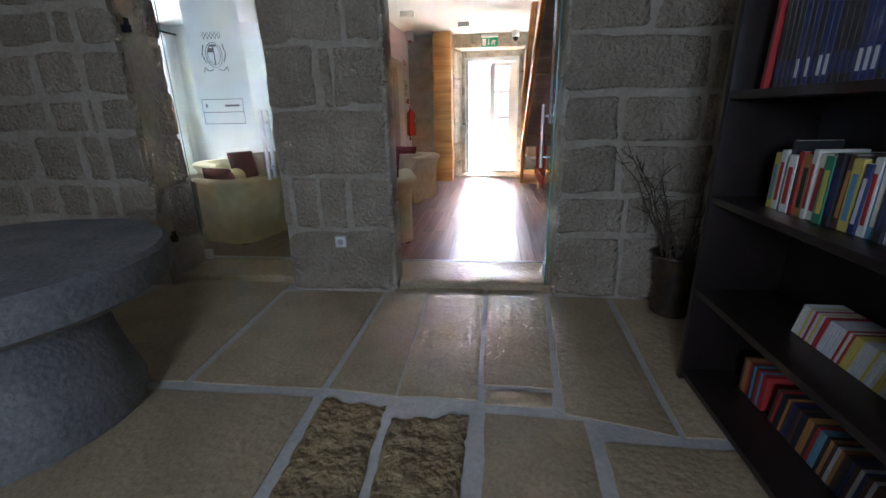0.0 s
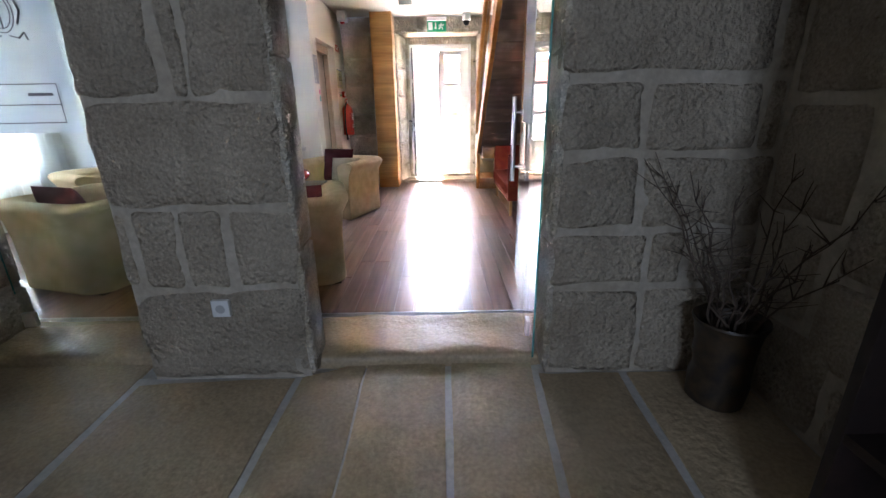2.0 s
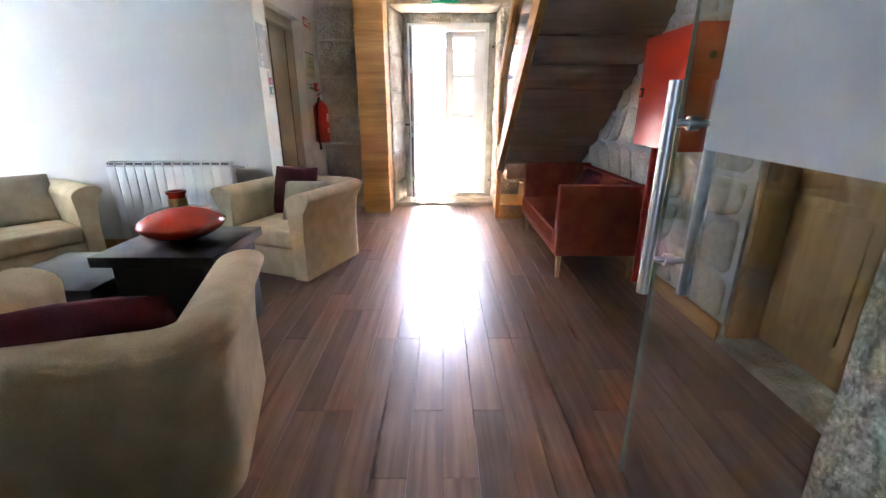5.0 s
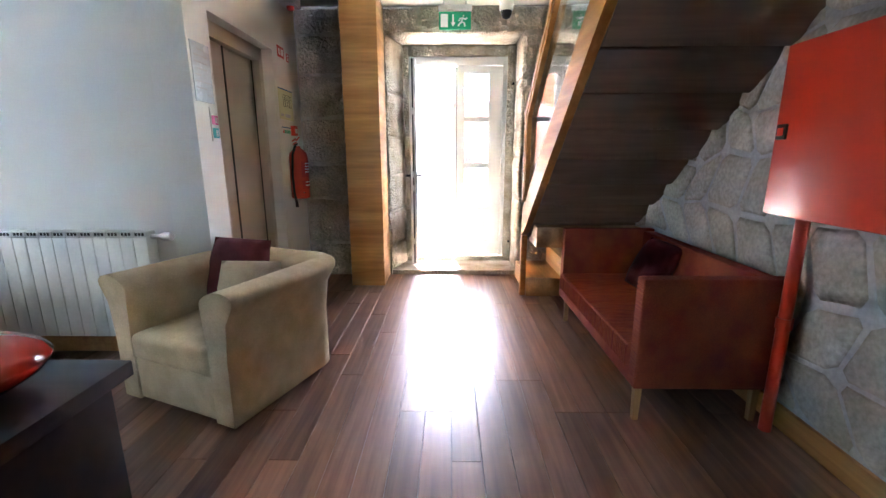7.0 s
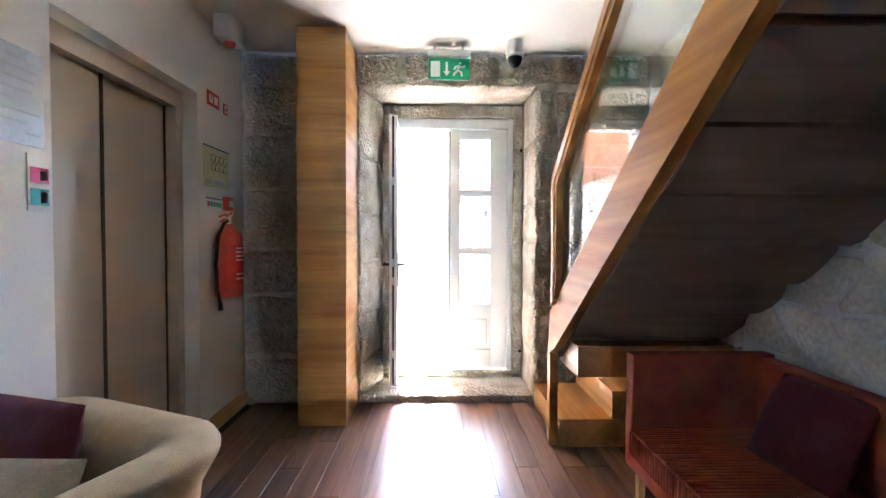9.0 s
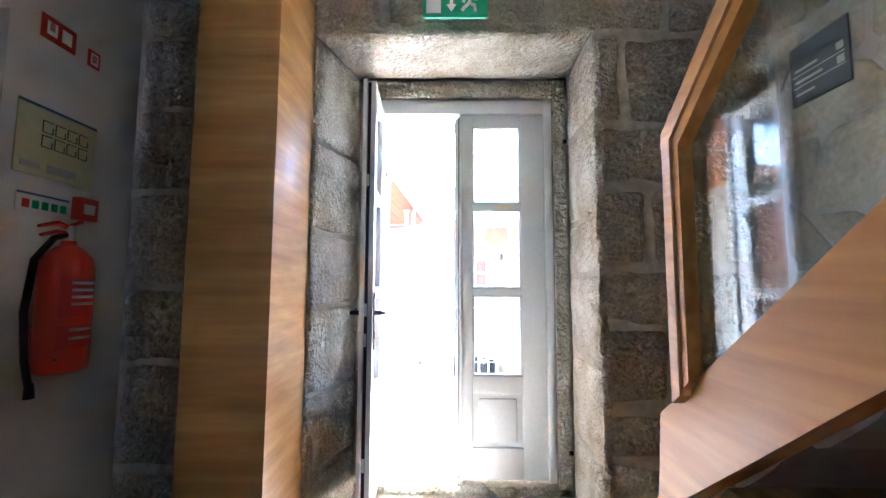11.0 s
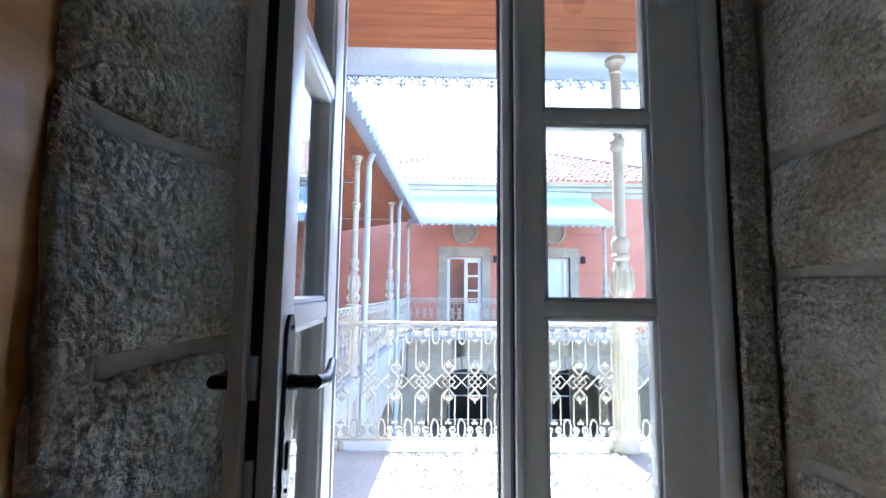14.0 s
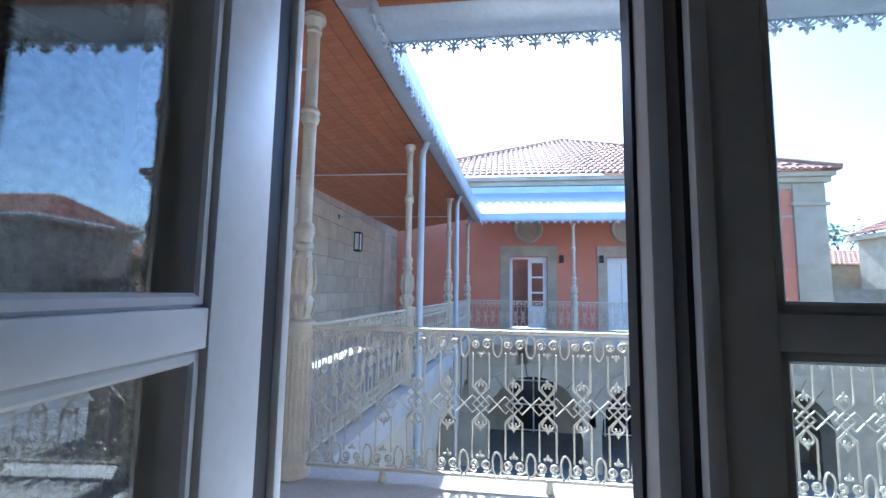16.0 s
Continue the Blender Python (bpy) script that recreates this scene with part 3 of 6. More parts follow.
vs = thing("vase", pose(-1.60, 5.02, 0.54), "flattened glossy red lacquer vase with a brass collar", "vase")
prof = [(0.07, 0.0), (0.085, 0.008), (0.15, 0.030), (0.20, 0.062), (0.222, 0.092), (0.222, 0.102), (0.20, 0.130), (0.15, 0.158), (0.09, 0.178), (0.045, 0.188)]
part("body", lathe(bmesh.new(), prof, 40), M_LACQUER, vs, angle=70)
part("collar", lathe(bmesh.new(), [(0.040, 0.186), (0.046, 0.190), (0.046, 0.228), (0.042, 0.232)], 28), M_BRASS, vs, "matt brass collar")
part("lip", lathe(bmesh.new(), [(0.040, 0.232), (0.042, 0.25), (0.050, 0.262), (0.050, 0.270), (0.036, 0.270), (0.032, 0.24)], 28), M_LACQUER, vs)

cushion("cushion", 0.40, 0.15, C1 @ pose(-0.10, 0.13, 0.575, 72, 0, 6), M_MAROON, "square maroon chenille cushion standing in the armchair")
cushion("cushion", 0.34, 0.13, C1 @ pose(0.09, 0.01, 0.52, 62, 0, 20), M_TAUPE, "square taupe cushion leaning on the maroon one")
cushion("cushion", 0.44, 0.16, C2 @ pose(-0.06, 0.16, 0.53, 68, 0, 4), M_MAROON, "square maroon chenille cushion behind the near armchair back")
cushion("cushion", 0.40, 0.15, C3 @ pose(0.0, 0.17, 0.565, 72, 0, 0), M_MAROON, "square maroon chenille cushion in the armchair")
cushion("cushion", 0.40, 0.15, C4 @ pose(0.33, 0.10, 0.55, 66, 0, -10), M_TAUPE, "square taupe cushion on the cream sofa")
cushion("cushion", 0.40, 0.15, C4 @ pose(-0.02, 0.20, 0.57, 74, 0, 4), M_MAROON, "square maroon chenille cushion on the cream sofa")

# red two-seat bench under the stairs
bn = thing("settee", pose(1.02, 6.37, 0, 0, 0, -90), "rust-red ribbed fabric two-seat settee on blonde wooden legs", "sofa")
# local: x along the bench, -y... front faces world -x
part("seat_frame", boxed(-0.64, 0.64, -0.335, 0.31, 0.19, 0.27, 0.01), M_RIB, bn)
part("seat_cushion", boxed(-0.60, 0.60, -0.348, 0.24, 0.272, 0.378, 0.016, 3), M_RIB, bn, "thick ribbed seat cushion")


def wale_mesh(name, size, axis):
    """One rounded wale of the ribbed cover: its length along the axis given."""
    pts = [(0, 0, 0), (0, 0, 0)]
    pts[0] = tuple(-size / 2 if k == axis else 0.0 for k in range(3))
    pts[1] = tuple(size / 2 if k == axis else 0.0 for k in range(3))
    return mesh_of(name, tube(bmesh.new(), pts, 0.0085, 6), M_RIB, angle=80)


SEAT_WALE, FRONT_WALE = wale_mesh("seat_rib", 0.575, 1), wale_mesh("front_rib", 0.10, 2)
ARM_WALE = wale_mesh("arm_rib", 0.062, 0)
for k in range(60):
    xx = -0.592 + 0.02 * k
    share("seat_rib", SEAT_WALE, bn, Matrix.Translation((xx, -0.055, 0.375)))
    share("seat_rib", FRONT_WALE, bn, Matrix.Translation((xx, -0.346, 0.322)))
part("backrest", boxed(-0.64, 0.64, 0.235, 0.315, 0.27, 0.70, 0.012, 3), M_RIB, bn)
for s in (-1, 1):
    part("armrest", boxed(s * 0.64 - 0.035, s * 0.64 + 0.035, -0.335, 0.315, 0.19, 0.715, 0.010, 3), M_RIB, bn)
for sx in (-0.64, 0.64):
    for k in range(26):
        share("arm_rib", ARM_WALE, bn, Matrix.Translation((sx, -0.3285, 0.21 + 0.019 * k)))
    for k in range(31):
        share("arm_rib", ARM_WALE, bn, Matrix.Translation((sx, -0.31 + 0.02 * k, 0.7085)))
for sx in (-0.615, 0.615):
    for sy in (-0.29, 0.26):
        bm = bmesh.new()
        tube(bm, [(sx, sy, 0.0), (sx, sy, 0.19)], [0.018, 0.024], 4)
        part("leg", bm, M_BLONDE, bn, "tapered blonde wooden leg")
cushion("cushion", 0.36, 0.13, pose(1.17, 6.62, 0.53, 62, 0, -84), M_MAROON, "dark maroon cushion lying in the settee corner")

# fire-hose cabinet on its pipe
hc = thing("hose_cabinet", pose(1.385, 5.44, 1.0), "red steel fire-hose cabinet fixed to the stone wall", "cabinet")
part("body", boxed(-0.215, 0.0, -0.285, 0.285, 0.0, 0.66, 0.006), M_RED, hc)
dr = part("door", boxed(-0.228, -0.217, -0.28, 0.28, 0.006, 0.654, 0.004), M_RED, hc)
part("latch", boxed(-0.238, -0.228, 0.215, 0.265, 0.30, 0.36, 0.004), M_BLACK, dr, "black latch with a red centre")
part("latch_button", boxed(-0.242, -0.238, 0.226, 0.254, 0.315, 0.345, 0.002), M_RED, dr)
bm = bmesh.new()
tube(bm, [(-0.12, -0.285, 0.50), (-0.12, -0.290, 0.50)], 0.02, 12)
part("knockout", bm, M_BLACK, hc)
pp = thing("standpipe", pose(1.30, 5.68, 0), "red painted water pipe rising to the hose cabinet", "pipe")
part("pipe", tube(bmesh.new(), [(0, 0, 0), (0, 0, 1.0)], 0.026, 14), M_RED, pp)
part("coupling", tube(bmesh.new(), [(0, 0, 0.50), (0, 0, 0.55)], 0.033, 14), M_RED, pp)

# ---- stairs ----
SX0, SX1 = 0.475, 0.525
st = thing("staircase", pose(0, 0, 0), "timber staircase with closed stringer seen from below", "staircase")
slope = 0.735
def top_line(y):
    return 0.87 + slope * (7.50 - y)
part("stringer", slab_side(bmesh.new(), [(7.63, 0.545), (7.60, 0.80), (7.50, top_line(7.50)), (5.0, top_line(5.0)), (5.0, 0.605 + 0.755 * 2.5), (7.50, 0.605)], SX0, SX1), M_STAIR, st)
def soffit_z(y):
    return 0.666 + 0.755 * (7.42 - y)


for k in range(12):
    z = 0.84 + 0.1695 * k
    yf = 7.53 - 0.2245 * k
    part("tread", boxed(SX1, 1.38, yf - 0.25, yf, z - 0.04, z, 0.004), M_SKIRT, st)
    y1 = 7.62 - 0.2245 * k
    y0 = y1 - 0.2245
    if soffit_z(y0) > CEIL:
        break
    n = 7
    out = [(y1 - 0.010 - (y1 - y0 - 0.020) * i / n, soffit_z(y1 - (y1 - y0) * i / n) + 0.030 - 0.046 * (1 - abs(2 * i / n - 1) ** 4)) for i in range(n + 1)]
    out += [(y0 + 0.006, soffit_z(y0) + 0.065), (y1 - 0.006, soffit_z(y1) + 0.065)]
    part("soffit_board", slab_side(bmesh.new(), out, SX1, 1.385), M_TREAD, st)
part("newel", boxed(SX0, SX1, 7.585, 7.64, 0.0, 0.55, 0.003), M_STAIR, st)
for k, (y0, y1, x0) in enumerate(((7.56, 8.2, SX1), (7.56, 8.2, 0.84), (7.56, 8.2, 1.10), (7.30, 7.62, SX1 + 0.02))):
    part("lower_step", boxed(x0, 1.38, y0, y1, 0.168 * k, 0.168 * (k + 1), 0.006), M_SKIRT, st)
bl = thing("balustrade", pose(0, 0, 0), "glass stair balustrade framed by a wooden handrail", "balustrade")
k0 = (7.46, 1.575)
def rail_z(y):
    return k0[1] + 0.79 * (k0[0] - y)
rail_out = [(7.475, 0.86), (7.475, 1.582), (5.6, rail_z(5.6) + 0.02), (5.6, rail_z(5.6) - 0.035), (7.435, 1.555), (7.435, 0.89)]
part("handrail", slab_side(bmesh.new(), rail_out, 0.445, 0.495), M_SKIRT, bl)
inner = [(7.4345, 0.905), (7.4345, 1.552), (5.62, rail_z(5.62) - 0.042), (5.62, rail_z(5.62) - 0.075), (7.405, 1.532), (7.405, 0.93)]
part("glazing_bead", slab_side(bmesh.new(), inner, 0.452, 0.488), M_STAIR, bl, "darker inner rail round the glass")
pane = part("glass_panel", slab_side(bmesh.new(), [(7.42, 0.90), (7.42, 1.54), (5.6, rail_z(5.6) - 0.05), (5.6, top_line(5.6))], 0.489, 0.497), M_GLASS_GREEN, bl, "clear glass panel")

pq = thing("wall_plaque", pose(1.385, 8.0, 1.94), "dark grey-blue wall plaque with white lines and pictograms", "sign")
part("board", boxed(-0.024, -0.014, -0.135, 0.135, 0.0, 0.26, 0.002), M_PLAQUE, pq)
for y0, y1, z0, z1 in ((-0.12, 0.12, 0.125, 0.129), (-0.12, 0.12, 0.075, 0.079), (-0.115, -0.085, 0.14, 0.17), (-0.115, -0.085, 0.085, 0.115), (0.0, 0.11, 0.145, 0.155), (-0.02, 0.11, 0.095, 0.105), (0.02, 0.11, 0.04, 0.05)):
    part("print", boxed(-0.0255, -0.024, y0, y1, z0, z1), M_PAPER, pq)
for y0 in (-0.10, 0.09):
    part("spacer", boxed(-0.014, 0.0, y0, y0 + 0.015, 0.12, 0.135), M_STEEL, pq)

# ---- lift ----
lf = thing("lift_entrance", pose(0, 0, 0), "brushed steel two-panel lift doors in a plain frame", "lift", kind="structure")
part("frame", boxed(-1.80, -1.72, 6.70, 6.76, 0, 2.10, 0.003), M_LIFT, lf)
part("frame", boxed(-1.80, -1.72, 7.60, 7.66, 0, 2.10, 0.003), M_LIFT, lf)
part("head", boxed(-1.80, -1.72, 6.76, 7.60, 2.00, 2.10, 0.003), M_LIFT, lf)
part("door_panel", boxed(-1.80, -1.772, 6.76, 7.12, 0.0, 2.0, 0.003), M_LIFT, lf)
part("door_panel", boxed(-1.815, -1.785, 7.10, 7.60, 0.0, 2.0, 0.003), M_LIFT, lf)
# Solid black strips in place of the shaded gaps round the panels.
part("door_gap", boxed(-1.7715, -1.768, 7.105, 7.125, 0.0, 2.0), M_BLACK, lf, "black strip for the shade between the door panels")
part("door_gap", boxed(-1.7845, -1.782, 7.585, 7.602, 0.0, 2.0), M_BLACK, lf, "black strip for the shade at the frame")
part("door_gap", boxed(-1.7715, -1.768, 6.757, 6.775, 0.0, 2.0), M_BLACK, lf, "black strip for the shade at the frame")
part("sill", boxed(-1.83, -1.70, 6.70, 7.66, -0.02, 0.004), M_STEEL, lf)
part("backing", boxed(-1.95, -1.83, 6.66, 7.75, -0.02, 2.2), M_SHADE_FILL, lf)
# ---- courtyard ----
def GX(y):
    """The line of the west gallery's columns."""
    return -1.54 + 0.052 * (y - 10.95)


FAR_RAIL, FAR_WALL = 20.0, 22.2


def bar(bm, pts, r=0.0055, n=5, closed=False):
    return tube(bm, [(x, 0, z) for x, z in pts], r, n, closed)


def oval(cx, cz, rx, rz, k=12):
    return [(cx + rx * math.cos(2 * math.pi * i / k), cz + rz * math.sin(2 * math.pi * i / k)) for i in range(k)]


def spiral(cx, cz, r, turns, start, hand, k=14):
    return [(cx + r * (1 - 0.8 * i / k) * math.cos(start + hand * 2 * math.pi * turns * i / k), cz + r * (1 - 0.8 * i / k) * math.sin(start + hand * 2 * math.pi * turns * i / k)) for i in range(k + 1)]


def baluster_mesh():
    """One repeat, 0.2 wide: scroll bands above and below, paired bars and an interlaced lozenge between them."""
    bm = bmesh.new()
    for s in (-1, 1):
        bar(bm, [(s * 0.05, 0.17), (s * 0.05, 0.385), (0, 0.435), (-s * 0.05, 0.485), (0, 0.535), (s * 0.05, 0.585), (s * 0.05, 0.79)], 0.0064)
        bar(bm, [(s * 0.10, 0.485), (s * 0.05, 0.435), (-s * 0.002, 0.485), (s * 0.05, 0.535)], 0.0064, closed=True)
        # heart scrolls with a pointed tip above and below the lozenge
        bar(bm, [(s * 0.005, 0.545), (s * 0.030, 0.575), (s * 0.036, 0.597), (s * 0.022, 0.612), (s * 0.008, 0.600), (s * 0.014, 0.588)], 0.0064)
        bar(bm, [(s * 0.005, 0.425), (s * 0.030, 0.395), (s * 0.036, 0.373), (s * 0.022, 0.358), (s * 0.008, 0.370), (s * 0.014, 0.382)], 0.0064)
        # paired scrolls swinging over and under, joined by the ovals
        for top in (1, -1):
            zc = 0.840 if top > 0 else 0.135
            bar(bm, spiral(s * 0.037, zc, 0.029, 1.6, top * (math.pi / 2 - s * 0.5), s * top), 0.0064)
            bar(bm, [(s * 0.037 + s * 0.040 * math.cos(a), zc + top * 0.045 * math.sin(a)) for a in (-0.5, 0.0, 0.5, 1.0, 1.5, 2.0)], 0.0064)
            zo = zc - top * 0.008
            bar(bm, [(s * 0.1 - s * 0.028 * math.sin(a), zo + top * 0.068 * math.cos(a)) for a in [math.pi * k / 7 for k in range(8)]], 0.0068)
    for z, top in ((0.607, 1), (0.363, -1), (0.795, -1), (0.178, 1)):
        for dx, h in ((0, 0.040), (-0.016, 0.016), (0.016, 0.016)):
            a = [bm.verts.new((dx, y, z - top * 0.0064)) for y in (-0.004, 0.004)]
            b = [bm.verts.new((dx - 0.010, y, z + top * h * 0.45)) for y in (-0.004, 0.004)]
            c = [bm.verts.new((dx, y, z + top * h)) for y in (-0.004, 0.004)]
            d = [bm.verts.new((dx + 0.010, y, z + top * h * 0.45)) for y in (-0.004, 0.004)]
            bm.faces.new((a[0], d[0], c[0], b[0]))
            bm.faces.new((a[1], b[1], c[1], d[1]))
            for p, q in ((a, b), (b, c), (c, d), (d, a)):
                bm.faces.new((p[0], p[1], q[1], q[0]))
    bmesh.ops.recalc_face_normals(bm, faces=bm.faces)
    return mesh_of("baluster_panel", bm, M_IRON, angle=70)


PANEL = baluster_mesh()


def railing(label, a, b):
    """A cast-iron balustrade from plan point a to b."""
    a, b = Vector((*a, 0)), Vector((*b, 0))
    d = b - a
    n = max(1, round(d.length / 0.2))
    ob = thing("balcony_railing", Matrix.Translation((a.x, a.y, DECK)) @ Matrix.Rotation(math.atan2(d.y, d.x), 4, "Z"), label, "railing", "balcony railings")
    L = d.length
    part("top_rail", boxed(0, L, -0.022, 0.022, 0.905, 0.930, 0.006), M_IRON, ob)
    part("bottom_rail", boxed(0, L, -0.014, 0.014, 0.06, 0.078, 0.003), M_IRON, ob)
    for i in range(n):
        share("baluster", PANEL, ob, Matrix.Translation(((i + 0.5) * L / n, 0, 0)) @ Matrix.Diagonal((L / n / 0.2, 1, 1, 1)))
    for i in range(int(L / 1.0)):
        part("foot", tube(bmesh.new(), [(0.5 + i, 0, 0.0), (0.5 + i, 0, 0.06)], [0.028, 0.018], 8), M_IRON, ob)
    return ob


railing("grey-white cast-iron balustrade of the near balcony", (-1.46, 10.95), (6.5, 10.95))
railing("grey-white cast-iron balustrade of the side gallery", (GX(11.0), 11.03), (GX(FAR_RAIL), FAR_RAIL))
railing("grey-white cast-iron balustrade of the far gallery", (GX(FAR_RAIL), FAR_RAIL), (5.0, FAR_RAIL))

COL_TOP = 3.06


def iron_column(x, y, label):
    ob = thing("iron_column", pose(x, y, DECK), label, "column", "gallery columns")
    bm = lathe(bmesh.new(), [(0.105, 0.0), (0.105, 0.05), (0.088, 0.075), (0.08, 0.10), (0.08, 0.86), (0.09, 0.885), (0.098, 0.91), (0.098, 0.95), (0.07, 0.965)], 20)
    part("pedestal", bm, M_IRON, ob)
    bm = bmesh.new()
    for k in range(16):
        a = 2 * math.pi * k / 16
        tube(bm, [(0.079 * math.cos(a), 0.079 * math.sin(a), 0.14), (0.079 * math.cos(a), 0.079 * math.sin(a), 0.83)], 0.008, 5)
    part("fluting", bm, M_IRON, ob)
    prof = [(0.062, 0.965), (0.07, 1.0), (0.088, 1.05), (0.082, 1.09), (0.06, 1.12), (0.07, 1.15), (0.082, 1.20), (0.078, 1.27), (0.058, 1.36), (0.050, 1.41), (0.066, 1.43), (0.066, 1.455), (0.052, 1.47), (0.056, 1.50), (0.070, 1.54), (0.060, 1.58), (0.046, 1.60)]
    part("ornamented_drum", lathe(bmesh.new(), prof, 20), M_IRON, ob)
    bm = bmesh.new()
    for k in range(8):
        a = 2 * math.pi * k / 8
        c, s = math.cos(a), math.sin(a)
        tube(bm, [(0.060 * c, 0.060 * s, 1.13), (0.088 * c, 0.088 * s, 1.20), (0.080 * c, 0.080 * s, 1.29), (0.072 * c, 0.072 * s, 1.345), (0.084 * c, 0.084 * s, 1.36)], [0.006, 0.015, 0.013, 0.008, 0.005], 5)
        tube(bm, [(0.066 * c, 0.066 * s, 0.985), (0.092 * c, 0.092 * s, 1.045), (0.085 * c, 0.085 * s, 1.085)], [0.007, 0.014, 0.006], 5)
    part("leaf_ornament", bm, M_IRON, ob)
    prof = [(0.044, 1.60), (0.043, 2.28), (0.056, 2.295), (0.062, 2.32), (0.056, 2.345), (0.066, 2.365), (0.056, 2.385), (0.042, 2.40), (0.041, 2.93), (0.052, 2.94), (0.052, 2.96), (0.044, 2.97), (0.060, 3.01), (0.078, 3.025), (0.078, COL_TOP)]
    part("shaft", lathe(bmesh.new(), prof, 16), M_IRON, ob)
    return ob


first = iron_column(-1.54, 10.95, "slender grey cast-iron column with leaf ornament on the balcony edge")
for x, y in ((1.17, 10.95), (3.88, 10.95), (GX(13.6), 13.6), (GX(16.8), 16.8), (GX(FAR_RAIL), FAR_RAIL), (1.80, FAR_RAIL), (4.75, FAR_RAIL)):
    copy_thing(first, pose(x, y, DECK))
for x, y in ((GX(13.6) + 0.16, 13.62), (GX(16.8) + 0.16, 16.82), (5.02, FAR_RAIL - 0.05)):
    dp = thing("downpipe", pose(x, y, -3.6), "grey zinc rainwater downpipe beside a gallery column", "pipe", "downpipes")
    part("pipe", tube(bmesh.new(), [(0, 0, 0), (0, 0, 6.55), (0.04, 0, 6.68), (0.10, 0, 6.76)], 0.045, 12), M_ZINC, dp)


def fringe_mesh():
    """One repeat, 0.16 wide, of the pierced sheet-metal fringe; hangs down from z 0."""
    bm = bmesh.new()

    def leaf(pts, t=0.004):
        tube(bm, [(x, 0, z) for x, z in pts], t, 4)
    for s in (-1, 1):
        leaf([(0, -0.05), (s * 0.03, -0.012), (s * 0.055, -0.006), (s * 0.05, -0.03), (s * 0.018, -0.052)], 0.009)
        leaf([(0, -0.085), (s * 0.014, -0.066), (s * 0.034, -0.066), (s * 0.030, -0.080)], 0.009)
        leaf([(s * 0.055, -0.008), (s * 0.08, -0.03), (s * 0.08, -0.055)], 0.008)
        leaf([(s * 0.08, -0.055), (s * 0.066, -0.045)], 0.006)
    leaf([(0, 0.0), (0, -0.075), (0, -0.108)], [0.008, 0.012, 0.006])
    box(bm, -0.08, 0.08, -0.003, 0.003, -0.012, 0.012)
    return mesh_of("fringe_repeat", bm, M_ZINC, smooth=False)


FRINGE = fringe_mesh()


def sheet(bm, section, a, b):
    """A sheet of metal or boards: a section of (out, z) points carried along plan line a to b; out is to the right of the line."""
    a, b = Vector((*a, 0)), Vector((*b, 0))
    d = (b - a).normalized()
    o = Vector((d.y, -d.x, 0))
    n = len(section)
    A = [bm.verts.new(a + o * u + Vector((0, 0, z))) for u, z in section]
    B = [bm.verts.new(b + o * u + Vector((0, 0, z))) for u, z in section]
    for i in range(n):
        bm.faces.new((A[i], A[(i + 1) % n], B[(i + 1) % n], B[i]))
    bm.faces.new(A[::-1]), bm.faces.new(B)
    bmesh.ops.recalc_face_normals(bm, faces=bm.faces)
    return bm


def gallery_roof(label, a, b, back, z_edge, z_back, soffit_back, fringe=True, over=0.42):
    """Roof of a gallery over the column line a-b (courtyard to the right): boarded soffit, gutter and hanging fringe."""
    ob = thing("gallery_roof", Matrix.Identity(4), label, "roof", "gallery roofs")
    steps = 16
    for i in range(steps):
        u0, u1 = -back + (back + 0.12) * i / steps, -back + (back + 0.12) * (i + 1) / steps - 0.004
        za = soffit_back + (z_edge + 0.09 - soffit_back) * i / steps
        zb = soffit_back + (z_edge + 0.09 - soffit_back) * (i + 1) / steps
        part("soffit_board", sheet(bmesh.new(), [(u0, za), (u1, zb), (u1, zb + 0.02), (u0, za + 0.02)], a, b), M_SOFFIT, ob)
    g = [(0.12, z_edge + 0.10), (0.16, z_edge + 0.05), (0.24, z_edge + 0.005), (0.33, z_edge - 0.01), (over - 0.02, z_edge - 0.005), (over, z_edge + 0.02), (over, z_edge + 0.15), (0.12, z_edge + 0.15)]
    part("gutter", sheet(bmesh.new(), g, a, b), M_ZINC, ob, "painted grey metal gutter")
    part("roof_sheet", sheet(bmesh.new(), [(over, z_edge + 0.152), (over, z_edge + 0.18), (-back, z_back), (-back, z_back - 0.03)], a, b), M_ZINC, ob)
    if fringe:
        va, vb = Vector((*a, 0)), Vector((*b, 0))
        d = vb - va
        o = Vector((d.y, -d.x, 0)).normalized()
        n = round(d.length / 0.205)
        ang = Matrix.Rotation(math.atan2(d.y, d.x), 4, "Z")
        for i in range(n):
            p = va + d * ((i + 0.5) / n) + o * (over - 0.008)
            share("fringe", FRINGE, ob, Matrix.Translation((p.x, p.y, z_edge)) @ ang @ Matrix.Diagonal((1.28, 1.6, 1.15, 1)))
    return ob


EDGE = 3.10
gallery_roof("boarded balcony roof with a grey gutter and pierced metal fringe", (6.5, 10.95), (GX(10.95) + 0.42, 10.95), 1.95, EDGE, 3.9, 3.42)
gallery_roof("boarded side gallery roof with gutter and pierced fringe", (GX(10.95), 10.95), (GX(FAR_RAIL), FAR_RAIL), 2.0, EDGE, 3.7, 2.86)
gallery_roof("far gallery roof of pale metal sheets with a pierced fringe", (GX(FAR_RAIL), FAR_RAIL), (5.0, FAR_RAIL), 2.2, EDGE, 4.5, 4.2)
fr2 = thing("upper_fringe", pose(0, FAR_WALL - 0.30, 4.42), "blue-shadowed metal lambrequin along the far wall head", "fringe")
bm = bmesh.new()
